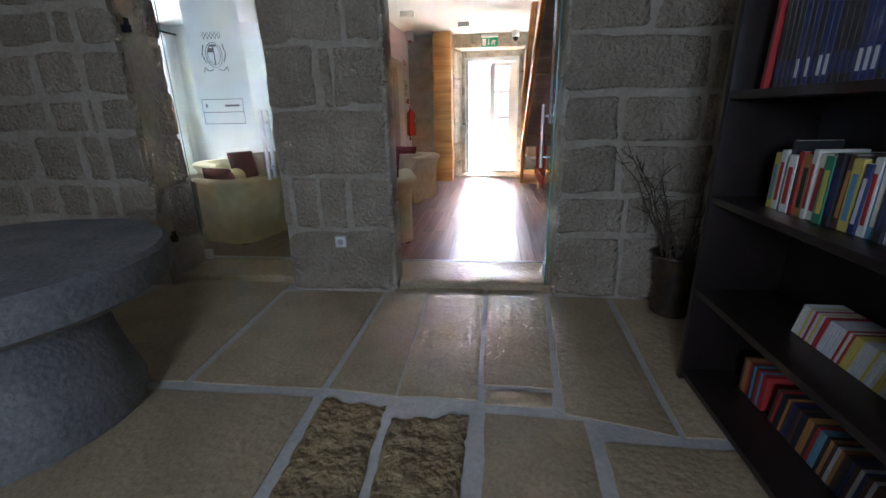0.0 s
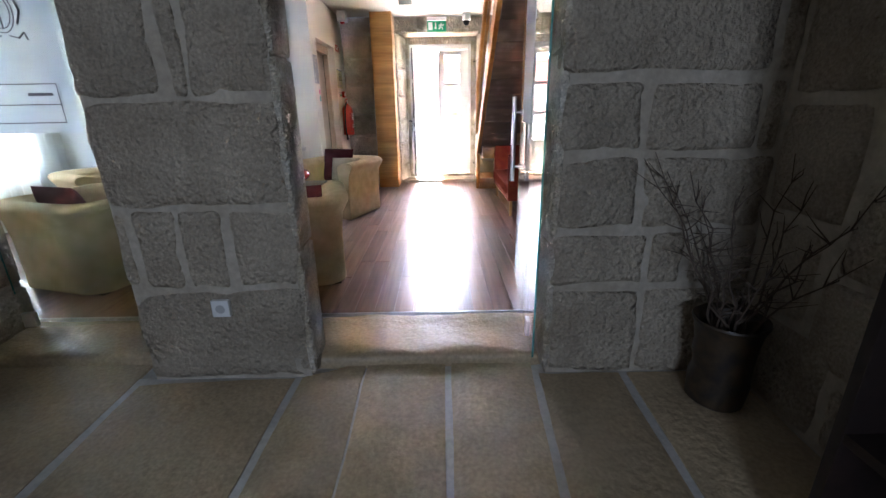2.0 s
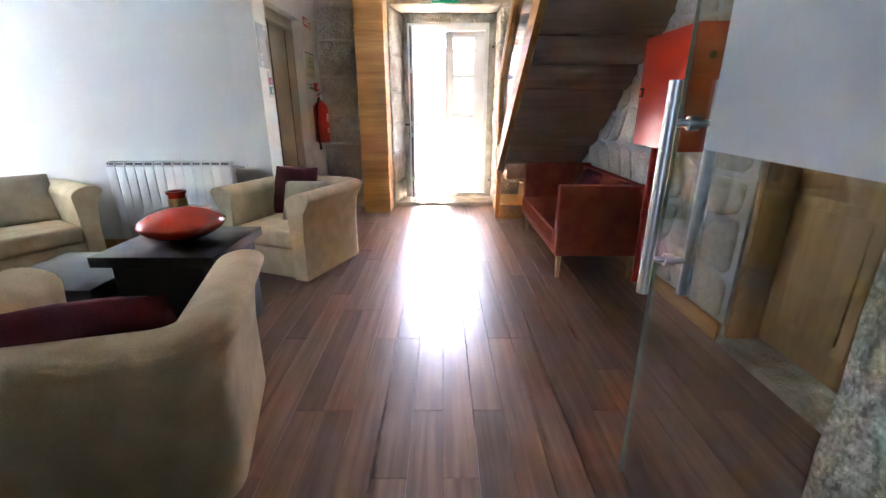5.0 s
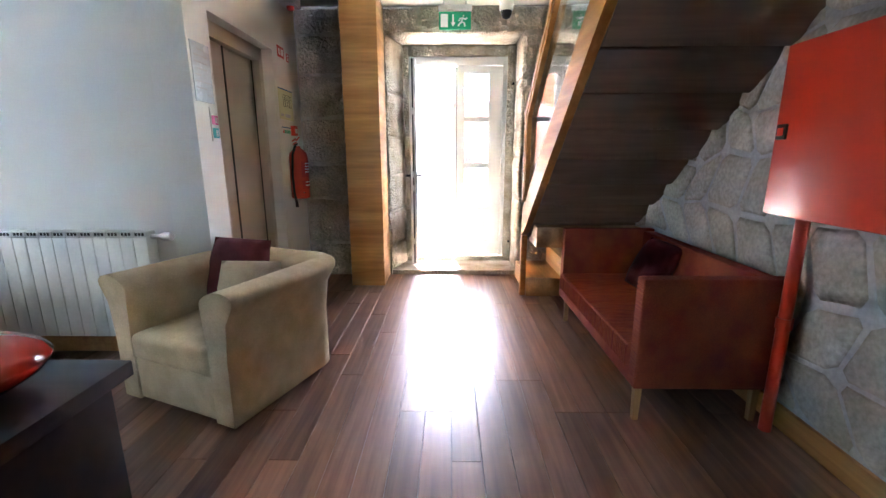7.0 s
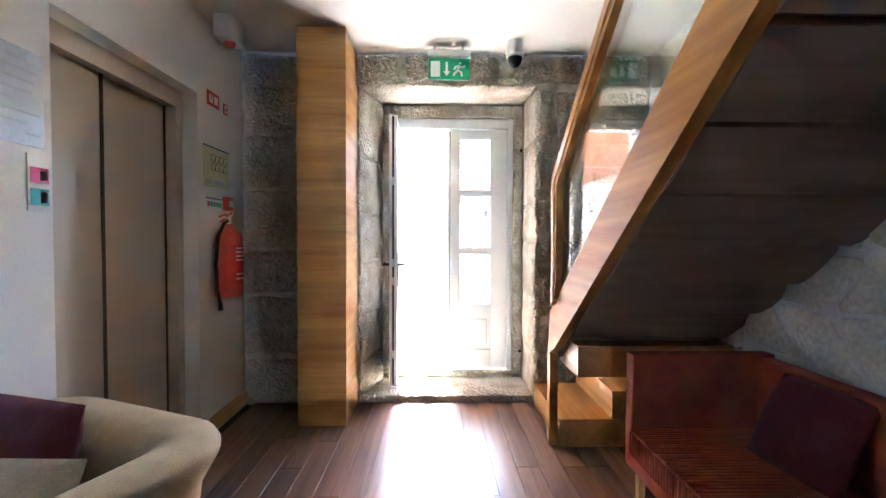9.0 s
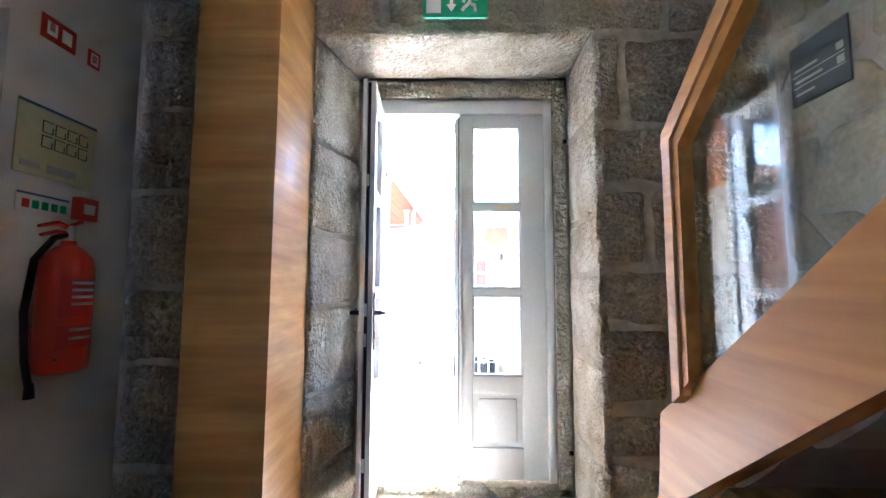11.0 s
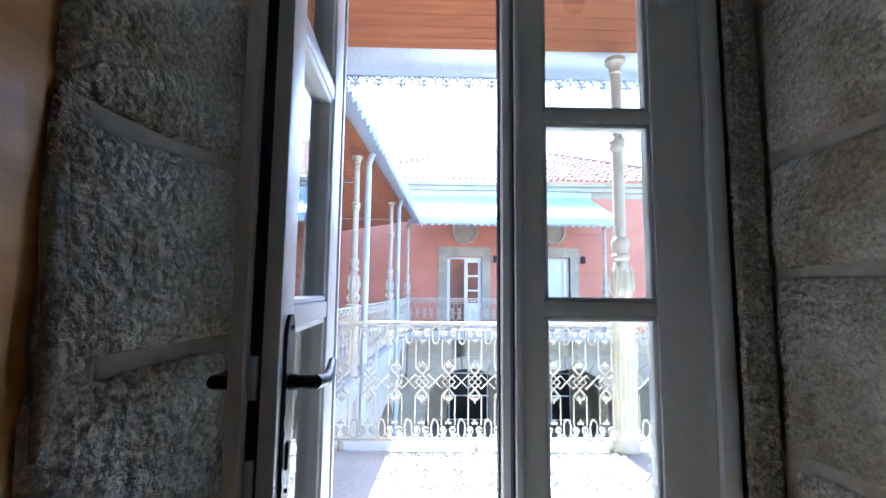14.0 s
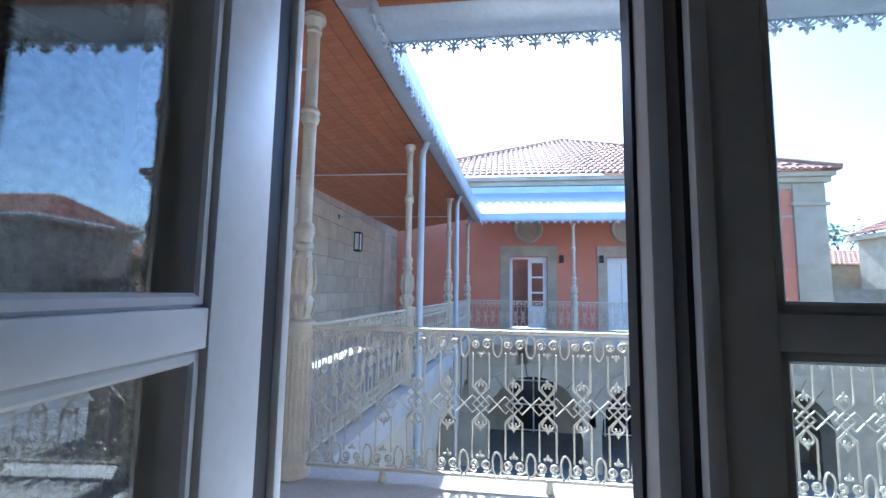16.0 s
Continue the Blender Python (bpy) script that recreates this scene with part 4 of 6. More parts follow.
for i in range(42):
    x = -1.2 + 0.15 * i
    prism(bm, [(x, 0), (x + 0.14, 0), (x + 0.14, 0.012), (x, 0.012)], -0.10, 0.12)
    box(bm, x + 0.03, x + 0.11, 0.0, 0.012, -0.17, -0.10)
part("scalloped_sheet", bm, M_ZINC, fr2)
part("backing_strip", boxed(-1.2, 5.1, 0.012, 0.30, 0.10, 0.14), M_ZINC, fr2)

# corner soffit and the wall behind it
setting("soffit_corner", boxed(-3.7, GX(10.95) + 0.42, 9.0, 10.95, 3.20, 3.24), M_SOFFIT, "boarded soffit over the gallery corner")
# west wing
wing = setting("wall_west_wing", bmesh.new(), M_MORTAR, "ashlar wall at the back of the side gallery")
bm = bmesh.new()
box(bm, -4.2, -3.62, 9.0, FAR_WALL + 0.3, -3.6, 4.4)
bm.to_mesh(wing.data)
bm.free()
setting("deck_west", prism(bmesh.new(), [(-3.62, 11.12), (GX(11.1) + 0.13, 11.12), (GX(FAR_WALL) + 0.13, FAR_WALL), (-3.62, FAR_WALL)], -0.25, DECK), M_BALC, "stone floor slab of the side gallery")
setting("deck_far", boxed(GX(FAR_RAIL), 5.3, FAR_RAIL - 0.12, FAR_WALL, -0.25, DECK - 0.004), M_BALC, "stone floor slab of the far gallery")


def arch_wall(bm, a, b, z0, z1, arches, thick, base):
    """An upright wall along plan line a-b with round-headed openings: arches rows of centre distance, half width, spring height."""
    va, vb = Vector((*a, 0)), Vector((*b, 0))
    L = (vb - va).length
    d = (vb - va) / L
    o = Vector((d.y, -d.x, 0))
    K = 14

    def quad(pts, off):
        f = [va + d * s + o * off + Vector((0, 0, z)) for s, z in pts]
        g = [p - o * thick for p in f]
        n = len(pts)
        F, G = [bm.verts.new(p) for p in f], [bm.verts.new(p) for p in g]
        bm.faces.new(F), bm.faces.new(G[::-1])
        for i in range(n):
            bm.faces.new((F[i], G[i], G[(i + 1) % n], F[(i + 1) % n]))
    cur = 0.0
    for c, hw, sp in arches:
        quad([(cur, z0), (c - hw, z0), (c - hw, z1), (cur, z1)], 0)
        prev = (c - hw, sp)
        for k in range(1, K + 1):
            t = math.pi * (1 - k / K)
            p = (c + hw * math.cos(t), sp + hw * math.sin(t))
            quad([prev, p, (p[0], z1), (prev[0], z1)], 0)
            prev = p
        cur = c + hw
    quad([(cur, z0), (L, z0), (L, z1), (cur, z1)], 0)
    bmesh.ops.remove_doubles(bm, verts=bm.verts, dist=0.0005)
    bmesh.ops.recalc_face_normals(bm, faces=bm.faces)
    return bm


bm = arch_wall(bmesh.new(), (GX(11.1) + 0.05, 11.1), (GX(FAR_WALL) + 0.05, FAR_WALL), -3.6, -0.25, [(2.2, 1.25, -2.35), (5.2, 1.25, -2.35), (8.2, 1.25, -2.35)], 0.5, 0)
setting("arcade_west", bm, M_ASHLAR, "ashlar arcade below the side gallery")
fx = 0.755
bm = arch_wall(bmesh.new(), (-4.2, FAR_RAIL + 0.35), (9.6, FAR_RAIL + 0.35), -3.6, -0.254, [(4.2 + fx, 1.28, -2.40), (4.2 + fx + 3.05, 1.28, -2.40), (4.2 + fx + 6.1, 1.28, -2.40)], 0.5, 0)
setting("arcade_far", bm, M_ASHLAR, "ashlar arcade below the far gallery")
for k in range(3):
    cx = fx + 3.05 * k
    ar = thing("arch_surround", pose(cx, FAR_RAIL + 0.33, 0), "dressed granite voussoirs round the arcade opening", "arch", "arcade arches", "structure")
    for j in range(11):
        a0, a1 = math.pi * j / 11 + 0.008, math.pi * (j + 1) / 11 - 0.008
        bm = bmesh.new()
        pts = [(r * math.cos(a), -2.40 + r * math.sin(a)) for r, a in ((1.27, a0), (1.62, a0), (1.62, (a0 + a1) / 2), (1.62, a1), (1.27, a1), (1.27, (a0 + a1) / 2))]
        F = [bm.verts.new((x, -0.02, z)) for x, z in pts]
        G = [bm.verts.new((x, 0.04, z)) for x, z in pts]
        bm.faces.new(F), bm.faces.new(G[::-1])
        for i in range(6):
            bm.faces.new((F[i], G[i], G[(i + 1) % 6], F[(i + 1) % 6]))
        bmesh.ops.recalc_face_normals(bm, faces=bm.faces)
        part("voussoir", bm, M_ASHLAR, ar)
setting("arcade_back", boxed(-4.2, 9.6, 23.6, 23.8, -3.6, -0.25), M_ASHLAR, "shaded back wall of the far arcade")
# Ceiling and end walls are added to keep light out of the arcade.
setting("arcade_ceiling", boxed(-4.0, 9.4, 20.86, 23.59, -0.34, -0.262), M_PLASTER, "flat ceiling added to shade the far arcade")
for sx in (-4.2, 9.4):
    setting("arcade_end_wall", boxed(sx, sx + 0.2, 20.86, 23.59, -3.6, -0.262), M_ASHLAR, "end wall added to shade the far arcade")
for k in range(3):
    cx = fx + 3.05 * k
    wd = thing("arcade_door", pose(cx + 0.25, 23.58, -3.6), "dark glazed door under the far arcade", "door", "arcade doors", "structure")
    part("leaf", boxed(-0.75, 0.75, -0.06, 0.0, 0, 2.3, 0.01), M_DARK_METAL, wd)
    for sx in (-0.72, -0.02, 0.68):
        part("mullion", boxed(sx, sx + 0.05, -0.075, -0.06, 0, 2.3), M_WHITE_WOOD, wd)
    for sz in (0.05, 0.9, 1.7, 2.24):
        part("transom", boxed(-0.75, 0.75, -0.074, -0.06, sz, sz + 0.05), M_WHITE_WOOD, wd)
    part("fanlight", boxed(-0.75, 0.4, -0.07, 0.0, 2.34, 2.62), M_WHITE, wd, "pale notice panel above the door")

# far salmon-coloured house
house = thing("house", pose(0, 0, 0), "salmon-rendered house with granite dressings and a tiled hip roof", "house", kind="structure")
bm = bmesh.new()
openings = [(fx, 0.60, 2.30), (fx + 3.06, 0.60, 2.30)]
xs = [-4.2] + [v for c, hw, _ in openings for v in (c - hw, c + hw)] + [8.7]
for i in range(0, len(xs), 2):
    box(bm, xs[i], xs[i + 1], FAR_WALL, FAR_WALL + 0.4, -0.25, 4.75)
for c, hw, top in openings:
    box(bm, c - hw, c + hw, FAR_WALL, FAR_WALL + 0.4, top, 4.75)
part("wall", bm, M_PINK, house)
part("side_wall", boxed(9.2, 9.55, FAR_WALL + 0.4, 33.0, -3.6, 4.75), M_PINK, house)
part("lower_wall", boxed(5.3, 8.7, FAR_WALL - 0.02, FAR_WALL + 0.3, -3.6, -0.26), M_ASHLAR, house)
part("quoin", boxed(8.7, 9.6, FAR_WALL - 0.06, FAR_WALL + 0.4, -3.6, 3.9, 0.01), M_ASHLAR, house)
part("capital", boxed(8.62, 9.68, FAR_WALL - 0.12, FAR_WALL + 0.45, 3.9, 4.02, 0.015), M_ASHLAR, house)
part("quoin_head", boxed(8.7, 9.6, FAR_WALL - 0.06, FAR_WALL + 0.4, 4.02, 4.55, 0.01), M_ASHLAR, house)
part("cornice", box(boxed(-4.2, 9.72, FAR_WALL - 0.16, FAR_WALL + 0.1, 4.62, 4.78, 0.01), -4.2, 9.8, FAR_WALL - 0.26, FAR_WALL + 0.1, 4.78, 4.92, 0.01), M_ASHLAR, house)
part("frieze", boxed(-4.2, 9.6, FAR_WALL - 0.03, FAR_WALL, 4.42, 4.62), M_ASHLAR, house)
for c, hw, top in openings:
    dw = part("door_surround", bmesh.new(), M_ASHLAR, house, "plain granite door surround")
    bm = bmesh.new()
    for x0, x1, z0, z1 in ((c - 0.90, c - hw, 0, 2.32), (c + hw, c + 0.90, 0, 2.32), (c - 0.92, c + 0.92, 2.32, 2.66)):
        box(bm, x0, x1, FAR_WALL - 0.04, FAR_WALL + 0.2, z0, z1, 0.008)
    bm.to_mesh(dw.data)
    bm.free()
    oc = part("oculus", tube(bmesh.new(), [(c + 0.42 * math.cos(2 * math.pi * k / 28), FAR_WALL - 0.02, 3.22 + 0.42 * math.sin(2 * math.pi * k / 28)) for k in range(28)], 0.06, 6, True), M_ASHLAR, house, "round granite oculus")
    bm = bmesh.new()
    bmesh.ops.create_circle(bm, cap_ends=True, radius=0.40, segments=28, matrix=pose(c, FAR_WALL - 0.012, 3.22, 90))
    part("oculus_panel", bm, M_ASHLAR, oc)
    # Dark sheet in place of the unlit room; its shade is in the colour.
    part("shadow_gap", boxed(c - hw, c + hw, FAR_WALL + 0.9, FAR_WALL + 1.0, 0, 2.3), M_SHADE_FILL, house)
    for s in (-1, 1):
        if c < 2 and s < 0:
            continue
        lf2 = part("door_leaf", bmesh.new(), M_WHITE_WOOD, house, "white glazed door leaf")
        bm = bmesh.new()
        x0, x1 = (c, c + hw) if s > 0 else (c - hw, c)
        for a in ((x0, x0 + 0.12, 0.02, 2.28), (x1 - 0.12, x1, 0.02, 2.28)):
            box(bm, a[0], a[1], FAR_WALL + 0.12, FAR_WALL + 0.16, a[2], a[3])
        for z0, z1 in ((0.02, 0.72), (1.12, 1.18), (1.62, 1.68), (2.12, 2.28)):
            box(bm, x0 + 0.12, x1 - 0.12, FAR_WALL + 0.122, FAR_WALL + 0.158, z0, z1)
        bm.to_mesh(lf2.data)
        bm.free()
        if c > 2:
            part("blind", boxed(x0 + 0.12, x1 - 0.12, FAR_WALL + 0.18, FAR_WALL + 0.19, 0.7, 2.2), M_WHITE, lf2)
    part("door_jamb", box(boxed(c - hw, c - hw + 0.10, FAR_WALL + 0.10, FAR_WALL + 0.17, 0, 2.3), c - hw, c + hw, FAR_WALL + 0.10, FAR_WALL + 0.17, 2.24, 2.3), M_WHITE_WOOD, house)
for x in (fx + 1.05, fx + 3.06 + 1.05, fx + 3.06 - 0.78):
    part("wall_lantern", boxed(x - 0.06, x + 0.06, FAR_WALL - 0.12, FAR_WALL, 2.12, 2.36, 0.01), M_DARK_METAL, house, "small dark wall lantern")


def tiled_slope(parent, p0, p1, apex0, apex1, rows, pitch=0.21):
    """Rounded clay tiles in rows from the eave p0-p1 up to apex0-apex1; one joined mesh."""
    bm = bmesh.new()
    p0, p1, a0, a1 = (Vector(p) for p in (p0, p1, apex0, apex1))
    nrm = (p1 - p0).cross(a0 - p0).normalized()
    if nrm.z < 0:
        nrm = -nrm
    L = (p1 - p0).length
    n = int(L / pitch)
    e = (p1 - p0) / L
    for i in range(n):
        s = (i + 0.5) / n
        base = p0.lerp(p1, s)
        # highest point straight up the slope
        up = ((a0 + a1) / 2 - (p0 + p1) / 2)
        up = (up - e * up.dot(e))
        H = up.length
        up = up / H
        x = s * L
        xa0, xa1 = (a0 - p0).dot(e), (a1 - p0).dot(e)
        lim = min(1.0, x / max(xa0, 0.01), (L - x) / max(L - xa1, 0.01))
        m = max(1, int(rows * lim))
        for j in range(m):
            c0, c1 = base + up * (H * lim * j / m - 0.03), base + up * (H * lim * (j + 1) / m)
            r0, r1 = pitch * 0.40, pitch * 0.33
            ring = []
            for c, r in ((c0, r0), (c1, r1)):
                lift = nrm * (0.035 if c is c0 else 0.0)
                ring.append([bm.verts.new(c + lift + e * (r * math.cos(t)) + nrm * (r * 0.7 * math.sin(t))) for t in (0, math.pi / 4, math.pi / 2, 3 * math.pi / 4, math.pi)])
            A, B = ring
            for k in range(4):
                bm.faces.new((A[k], A[k + 1], B[k + 1], B[k]))
            bm.faces.new(A[::-1])
    f = [bm.verts.new(p - nrm * 0.01) for p in (p0, p1, a1, a0)] if (a1 - a0).length > 0.01 else [bm.verts.new(p - nrm * 0.01) for p in (p0, p1, a0)]
    bm.faces.new(f)
    bmesh.ops.recalc_face_normals(bm, faces=bm.faces)
    ob = part("roof_tiles", bm, M_TILE, parent, "rows of pale terracotta roof tiles", angle=50)
    return tagged(ob, kind="stuff")


AP = (2.75, 28.0, 8.3)
tiled_slope(house, (-4.4, 21.85, 4.95), (9.9, 21.85, 4.95), AP, AP, 18)
tiled_slope(house, (9.9, 21.85, 4.95), (9.9, 34.2, 4.95), AP, AP, 10, 0.3)
part("ridge", tube(bmesh.new(), [(-4.4, 21.85, 5.02), AP], 0.10, 6), M_TILE, house)
part("ridge", tube(bmesh.new(), [(9.9, 21.85, 5.02), AP], 0.10, 6), M_TILE, house)
part("pitched_moulding", slab_side(bmesh.new(), [(FAR_WALL - 0.03, 3.55), (FAR_WALL, 3.55), (FAR_WALL, 3.62), (FAR_WALL - 0.03, 3.62)], 7.0, 8.7), M_ASHLAR, house)

# iron tie rods from the side gallery's columns to its wall
for y in (10.95, 13.6, 16.8):
    tr = thing("tie_rod", pose(GX(y), y, 2.68), "thin iron tie rod under the gallery soffit", "rod", "gallery tie rods")
    part("rod", tube(bmesh.new(), [(-0.04, 0, 0), (-3.60 - GX(y), 0, 0.02)], 0.009, 6), M_ZINC, tr)
    part("wall_plate", boxed(-3.60 - GX(y), -3.592 - GX(y), -0.05, 0.05, -0.03, 0.07, 0.002), M_DARK_METAL, tr)

# lantern on the west wing
ln = thing("wall_lantern", pose(-3.60, 17.9, 2.30), "dark box wall lantern on the ashlar wall", "lamp")
part("frame", boxed(0.0, 0.14, -0.11, 0.11, -0.24, -0.20, 0.005), M_DARK_METAL, ln)
part("cap", boxed(0.0, 0.14, -0.11, 0.11, 0.18, 0.22, 0.005), M_DARK_METAL, ln)
for sx in (0.0, 0.12):
    for sy in (-0.11, 0.09):
        part("bar", boxed(sx, sx + 0.02, sy, sy + 0.02, -0.20, 0.18), M_DARK_METAL, ln)
part("glass", boxed(0.02, 0.12, -0.09, 0.09, -0.20, 0.18), M_WHITE, ln, "pale lantern glass")

# east side of the courtyard: old granite building with a pinnacle, low wall and trees
eb = thing("stone_building", pose(0, 0, 0), "old dark granite building with a tiled eave and a pinnacle", "building", kind="structure")
part("wall", boxed(11.0, 19.0, 2.0, 14.5, -3.6, 4.6), M_STONE, eb)
part("gable", prism(bmesh.new(), [(11.0, 2.0), (15.0, 2.0), (15.0, 7.5), (11.0, 7.5)], 4.6, 6.4), M_STONE, eb)
part("cornice", boxed(10.8, 19.2, 1.8, 14.7, 4.6, 4.78, 0.02), M_ASHLAR, eb)
pn = part("pinnacle", lathe(bmesh.new(), [(0.32, 4.78), (0.32, 5.0), (0.16, 5.08), (0.14, 5.2), (0.30, 5.36), (0.20, 5.55), (0.05, 6.1), (0.02, 6.3)], 12, 11.3, 9.4), M_ASHLAR, eb)
tiled_slope(eb, (10.7, 14.9, 4.78), (10.7, 10.2, 4.78), (13.5, 14.4, 5.9), (13.5, 10.2, 5.9), 8, 0.25)
setting("garden_wall", boxed(9.6, 40.0, 33.0, 33.6, -3.6, 1.6), M_STONE, "rough granite garden wall beyond the courtyard")
barn = thing("barn", pose(0, 0, 0), "granite outbuilding with a tiled roof beyond the wall", "building", kind="structure")
part("wall", boxed(21.8, 34.3, 30.0, 37.0, -3.6, 4.6), M_ASHLAR, barn)
part("cornice", boxed(21.4, 34.6, 29.6, 37.3, 4.6, 4.9, 0.03), M_ASHLAR, barn)
tiled_slope(barn, (21.3, 29.5, 4.95), (34.7, 29.5, 4.95), (24.3, 33.5, 6.8), (32.3, 33.5, 6.8), 8, 0.3)
tiled_slope(barn, (21.3, 37.3, 4.95), (21.3, 29.5, 4.95), (24.3, 34.0, 6.8), (24.3, 33.4, 6.8), 8, 0.3)
shed = thing("shed_roof", pose(0, 0, 0), "low tiled shed roof behind the garden wall", "roof")
part("wall", boxed(15.0, 24.5, 38.0, 42.0, -3.6, 3.2), M_STONE, shed)
tiled_slope(shed, (14.5, 37.6, 3.2), (25.0, 37.6, 3.2), (14.6, 41.0, 4.4), (24.9, 41.0, 4.4), 8, 0.3)


def tree(x, y, h, seed, label):
    rnd = random.Random(seed)
    ob = thing("tree", pose(x, y, -3.6), label, "tree", "distant trees")
    bm = bmesh.new()
    tube(bm, [(0, 0, 0), (0.1, 0.05, h * 0.3), (0.05, 0.1, h * 0.55), (0.15, 0, h * 0.8)], [0.35, 0.27, 0.18, 0.06], 8)
    tips = []
    for k in range(14):
        a, z = rnd.uniform(0, 6.28), h * rnd.uniform(0.4, 0.75)
        r = h * rnd.uniform(0.14, 0.30)
        tip = (r * math.cos(a), r * math.sin(a), z + h * rnd.uniform(0.08, 0.24))
        tube(bm, [(0.05, 0.05, z - 0.3), (tip[0] * 0.5, tip[1] * 0.5, (z + tip[2]) / 2), tip], [0.10, 0.06, 0.02], 5)
        tips.append(Vector(tip))
    part("trunk", bm, M_TWIG, ob)
    verts, faces = [], []
    for tip in tips:
        for _ in range(260):
            d = Vector((rnd.gauss(0, 1), rnd.gauss(0, 1), rnd.gauss(0, 0.8)))
            c = tip + d * (h * 0.058)
            u = Vector((rnd.gauss(0, 1), rnd.gauss(0, 1), rnd.gauss(0, 1))).normalized() * rnd.uniform(0.10, 0.22)
            w = u.orthogonal().normalized() * rnd.uniform(0.05, 0.11)
            i = len(verts)
            verts += [c - u, c + w, c + u, c - w]
            faces.append((i, i + 1, i + 2, i + 3))
    me = bpy.data.meshes.new("crown")
    me.from_pydata(verts, [], faces)
    me.materials.append(M_LEAF)
    cr = new("crown", me)
    cr.parent = ob
    return tagged(ob)


tree(17.5, 46.0, 9.5, 3, "leafy green tree beyond the garden wall")
tree(26.0, 53.0, 11.0, 4, "broad leafy tree in the distance")
tree(29.5, 48.5, 11.0, 5, "leafy tree behind the outbuilding")
# ---- glass doors between hall and lounge ----
def pull_handle(parent, x, z0, z1, label):
    """A pair of upright steel bars through the glass, with two cross bolts; local y across the glass."""
    h = part("pull_bar", tube(bmesh.new(), [(x, -0.055, z0), (x, -0.055, z1)], 0.016, 14), M_STEEL, parent, label)
    part("pull_bar", tube(bmesh.new(), [(x, 0.055, z0), (x, 0.055, z1)], 0.016, 14), M_STEEL, parent, label)
    for z in (z0 + 0.10, z1 - 0.10):
        bm = tube(bmesh.new(), [(x, -0.055, z), (x, 0.055, z)], 0.009, 10)
        tube(bm, [(x, -0.012, z), (x, 0.012, z)], 0.018, 12)
        part("cross_bolt", bm, M_STEEL, parent)


# Lit and dim copies of one green glass edge; the light is in the colour.
M_GLASS_EDGE_LIT = material("glass_edge_lit", (0.35, 0.45, 0.42), 0.2, vary=0.05, bump=0)
M_GLASS_EDGE_DIM = material("glass_edge_dim", (0.05, 0.20, 0.17), 0.2, vary=0.05, bump=0)


def glass_door(m, w, h, label, film, mark=False):
    gd = thing("glass_door", m, label, "door", "glass doors", "structure")
    p = part("glass_leaf", boxed(0.0, w, -0.005, 0.005, 0.012, h), M_GLASS_GREEN, gd, "clear tempered glass leaf")
    p.visible_shadow = False
    part("glass_edge", boxed(w, w + 0.0015, -0.005, 0.005, 0.012, h), M_GLASS_EDGE_LIT, gd, "green glass edge in its lit tone")
    part("frosted_film", boxed(film[0], film[1], 0.0062, 0.0072, 1.145, h - 0.05), M_FROST, gd, "white frosted film")
    part("glass_edge", boxed(-0.0015, 0.0, -0.005, 0.005, 0.012, h), M_GLASS_EDGE_DIM, gd, "green glass edge in its dim tone")
    k = 0.0 if mark else 0.20
    part("pivot", boxed(k, k + 0.07, -0.016, 0.016, 0.02, 0.11, 0.004), M_STEEL, gd, "steel pivot clamp")
    pull_handle(gd, w - 0.075, 0.74, 1.30, "brushed steel pull bar")
    if mark:
        # printed frame with two bars of unreadable writing, and a shield with a crown above it
        ink = M_INK
        fr = part("printed_box", bmesh.new(), ink, gd, "thin printed double box")
        bm = bmesh.new()
        cx = w - 0.40
        for x0, x1, z0, z1 in ((-0.17, 0.17, 1.385, 1.39), (-0.17, 0.17, 1.285, 1.29), (-0.17, 0.17, 1.195, 1.20), (-0.17, -0.166, 1.195, 1.39), (0.166, 0.17, 1.195, 1.39), (-0.14, -0.125, 1.325, 1.35), (0.02, 0.14, 1.33, 1.345)):
            box(bm, cx + x0, cx + x1, -0.0068, -0.0062, z0, z1)
        bm.to_mesh(fr.data)
        bm.free()
        bm = bmesh.new()
        for rx, rz in ((0.065, 0.085), (0.05, 0.068)):
            tube(bm, [(cx + rx * math.cos(a), -0.0075, 1.72 + rz * math.sin(a) * (1.15 if math.sin(a) < 0 else 1)) for a in [2 * math.pi * k / 24 for k in range(24)]], 0.0025, 4, True)
        for k in range(5):
            xx = cx - 0.06 + 0.03 * k
            tube(bm, [(xx, -0.0075, 1.83), (xx - 0.012, -0.0075, 1.855), (xx, -0.0075, 1.88), (xx + 0.012, -0.0075, 1.855)], 0.003, 4, True)
        for s2 in (-1, 1):
            tube(bm, [(cx + s2 * 0.02, -0.0075, 1.61), (cx + s2 * 0.06, -0.0075, 1.60), (cx + s2 * 0.09, -0.0075, 1.625), (cx + s2 * 0.10, -0.0075, 1.59)], 0.004, 4)
            tube(bm, [(cx + s2 * 0.07, -0.0075, 1.66), (cx + s2 * 0.095, -0.0075, 1.72), (cx + s2 * 0.075, -0.0075, 1.79)], 0.004, 4)
        box(bm, cx - 0.045, cx - 0.002, -0.0070, -0.0062, 1.735, 1.765)
        box(bm, cx - 0.004, cx + 0.004, -0.0070, -0.0062, 1.64, 1.78)
        box(bm, cx - 0.03, cx + 0.03, -0.0070, -0.0062, 1.775, 1.79)
        part("printed_shield", bm, ink, gd, "printed heraldic shield outline")
    return gd


M_INK = material("grey_print", (0.10, 0.10, 0.11), 0.6, vary=0.05, bump=0)
glass_door(pose(0.366, 2.742, 0, 0, 0, 84.7), 1.175, 2.22, "open frameless glass door with a frosted film and steel bars", (0.52, 1.0))
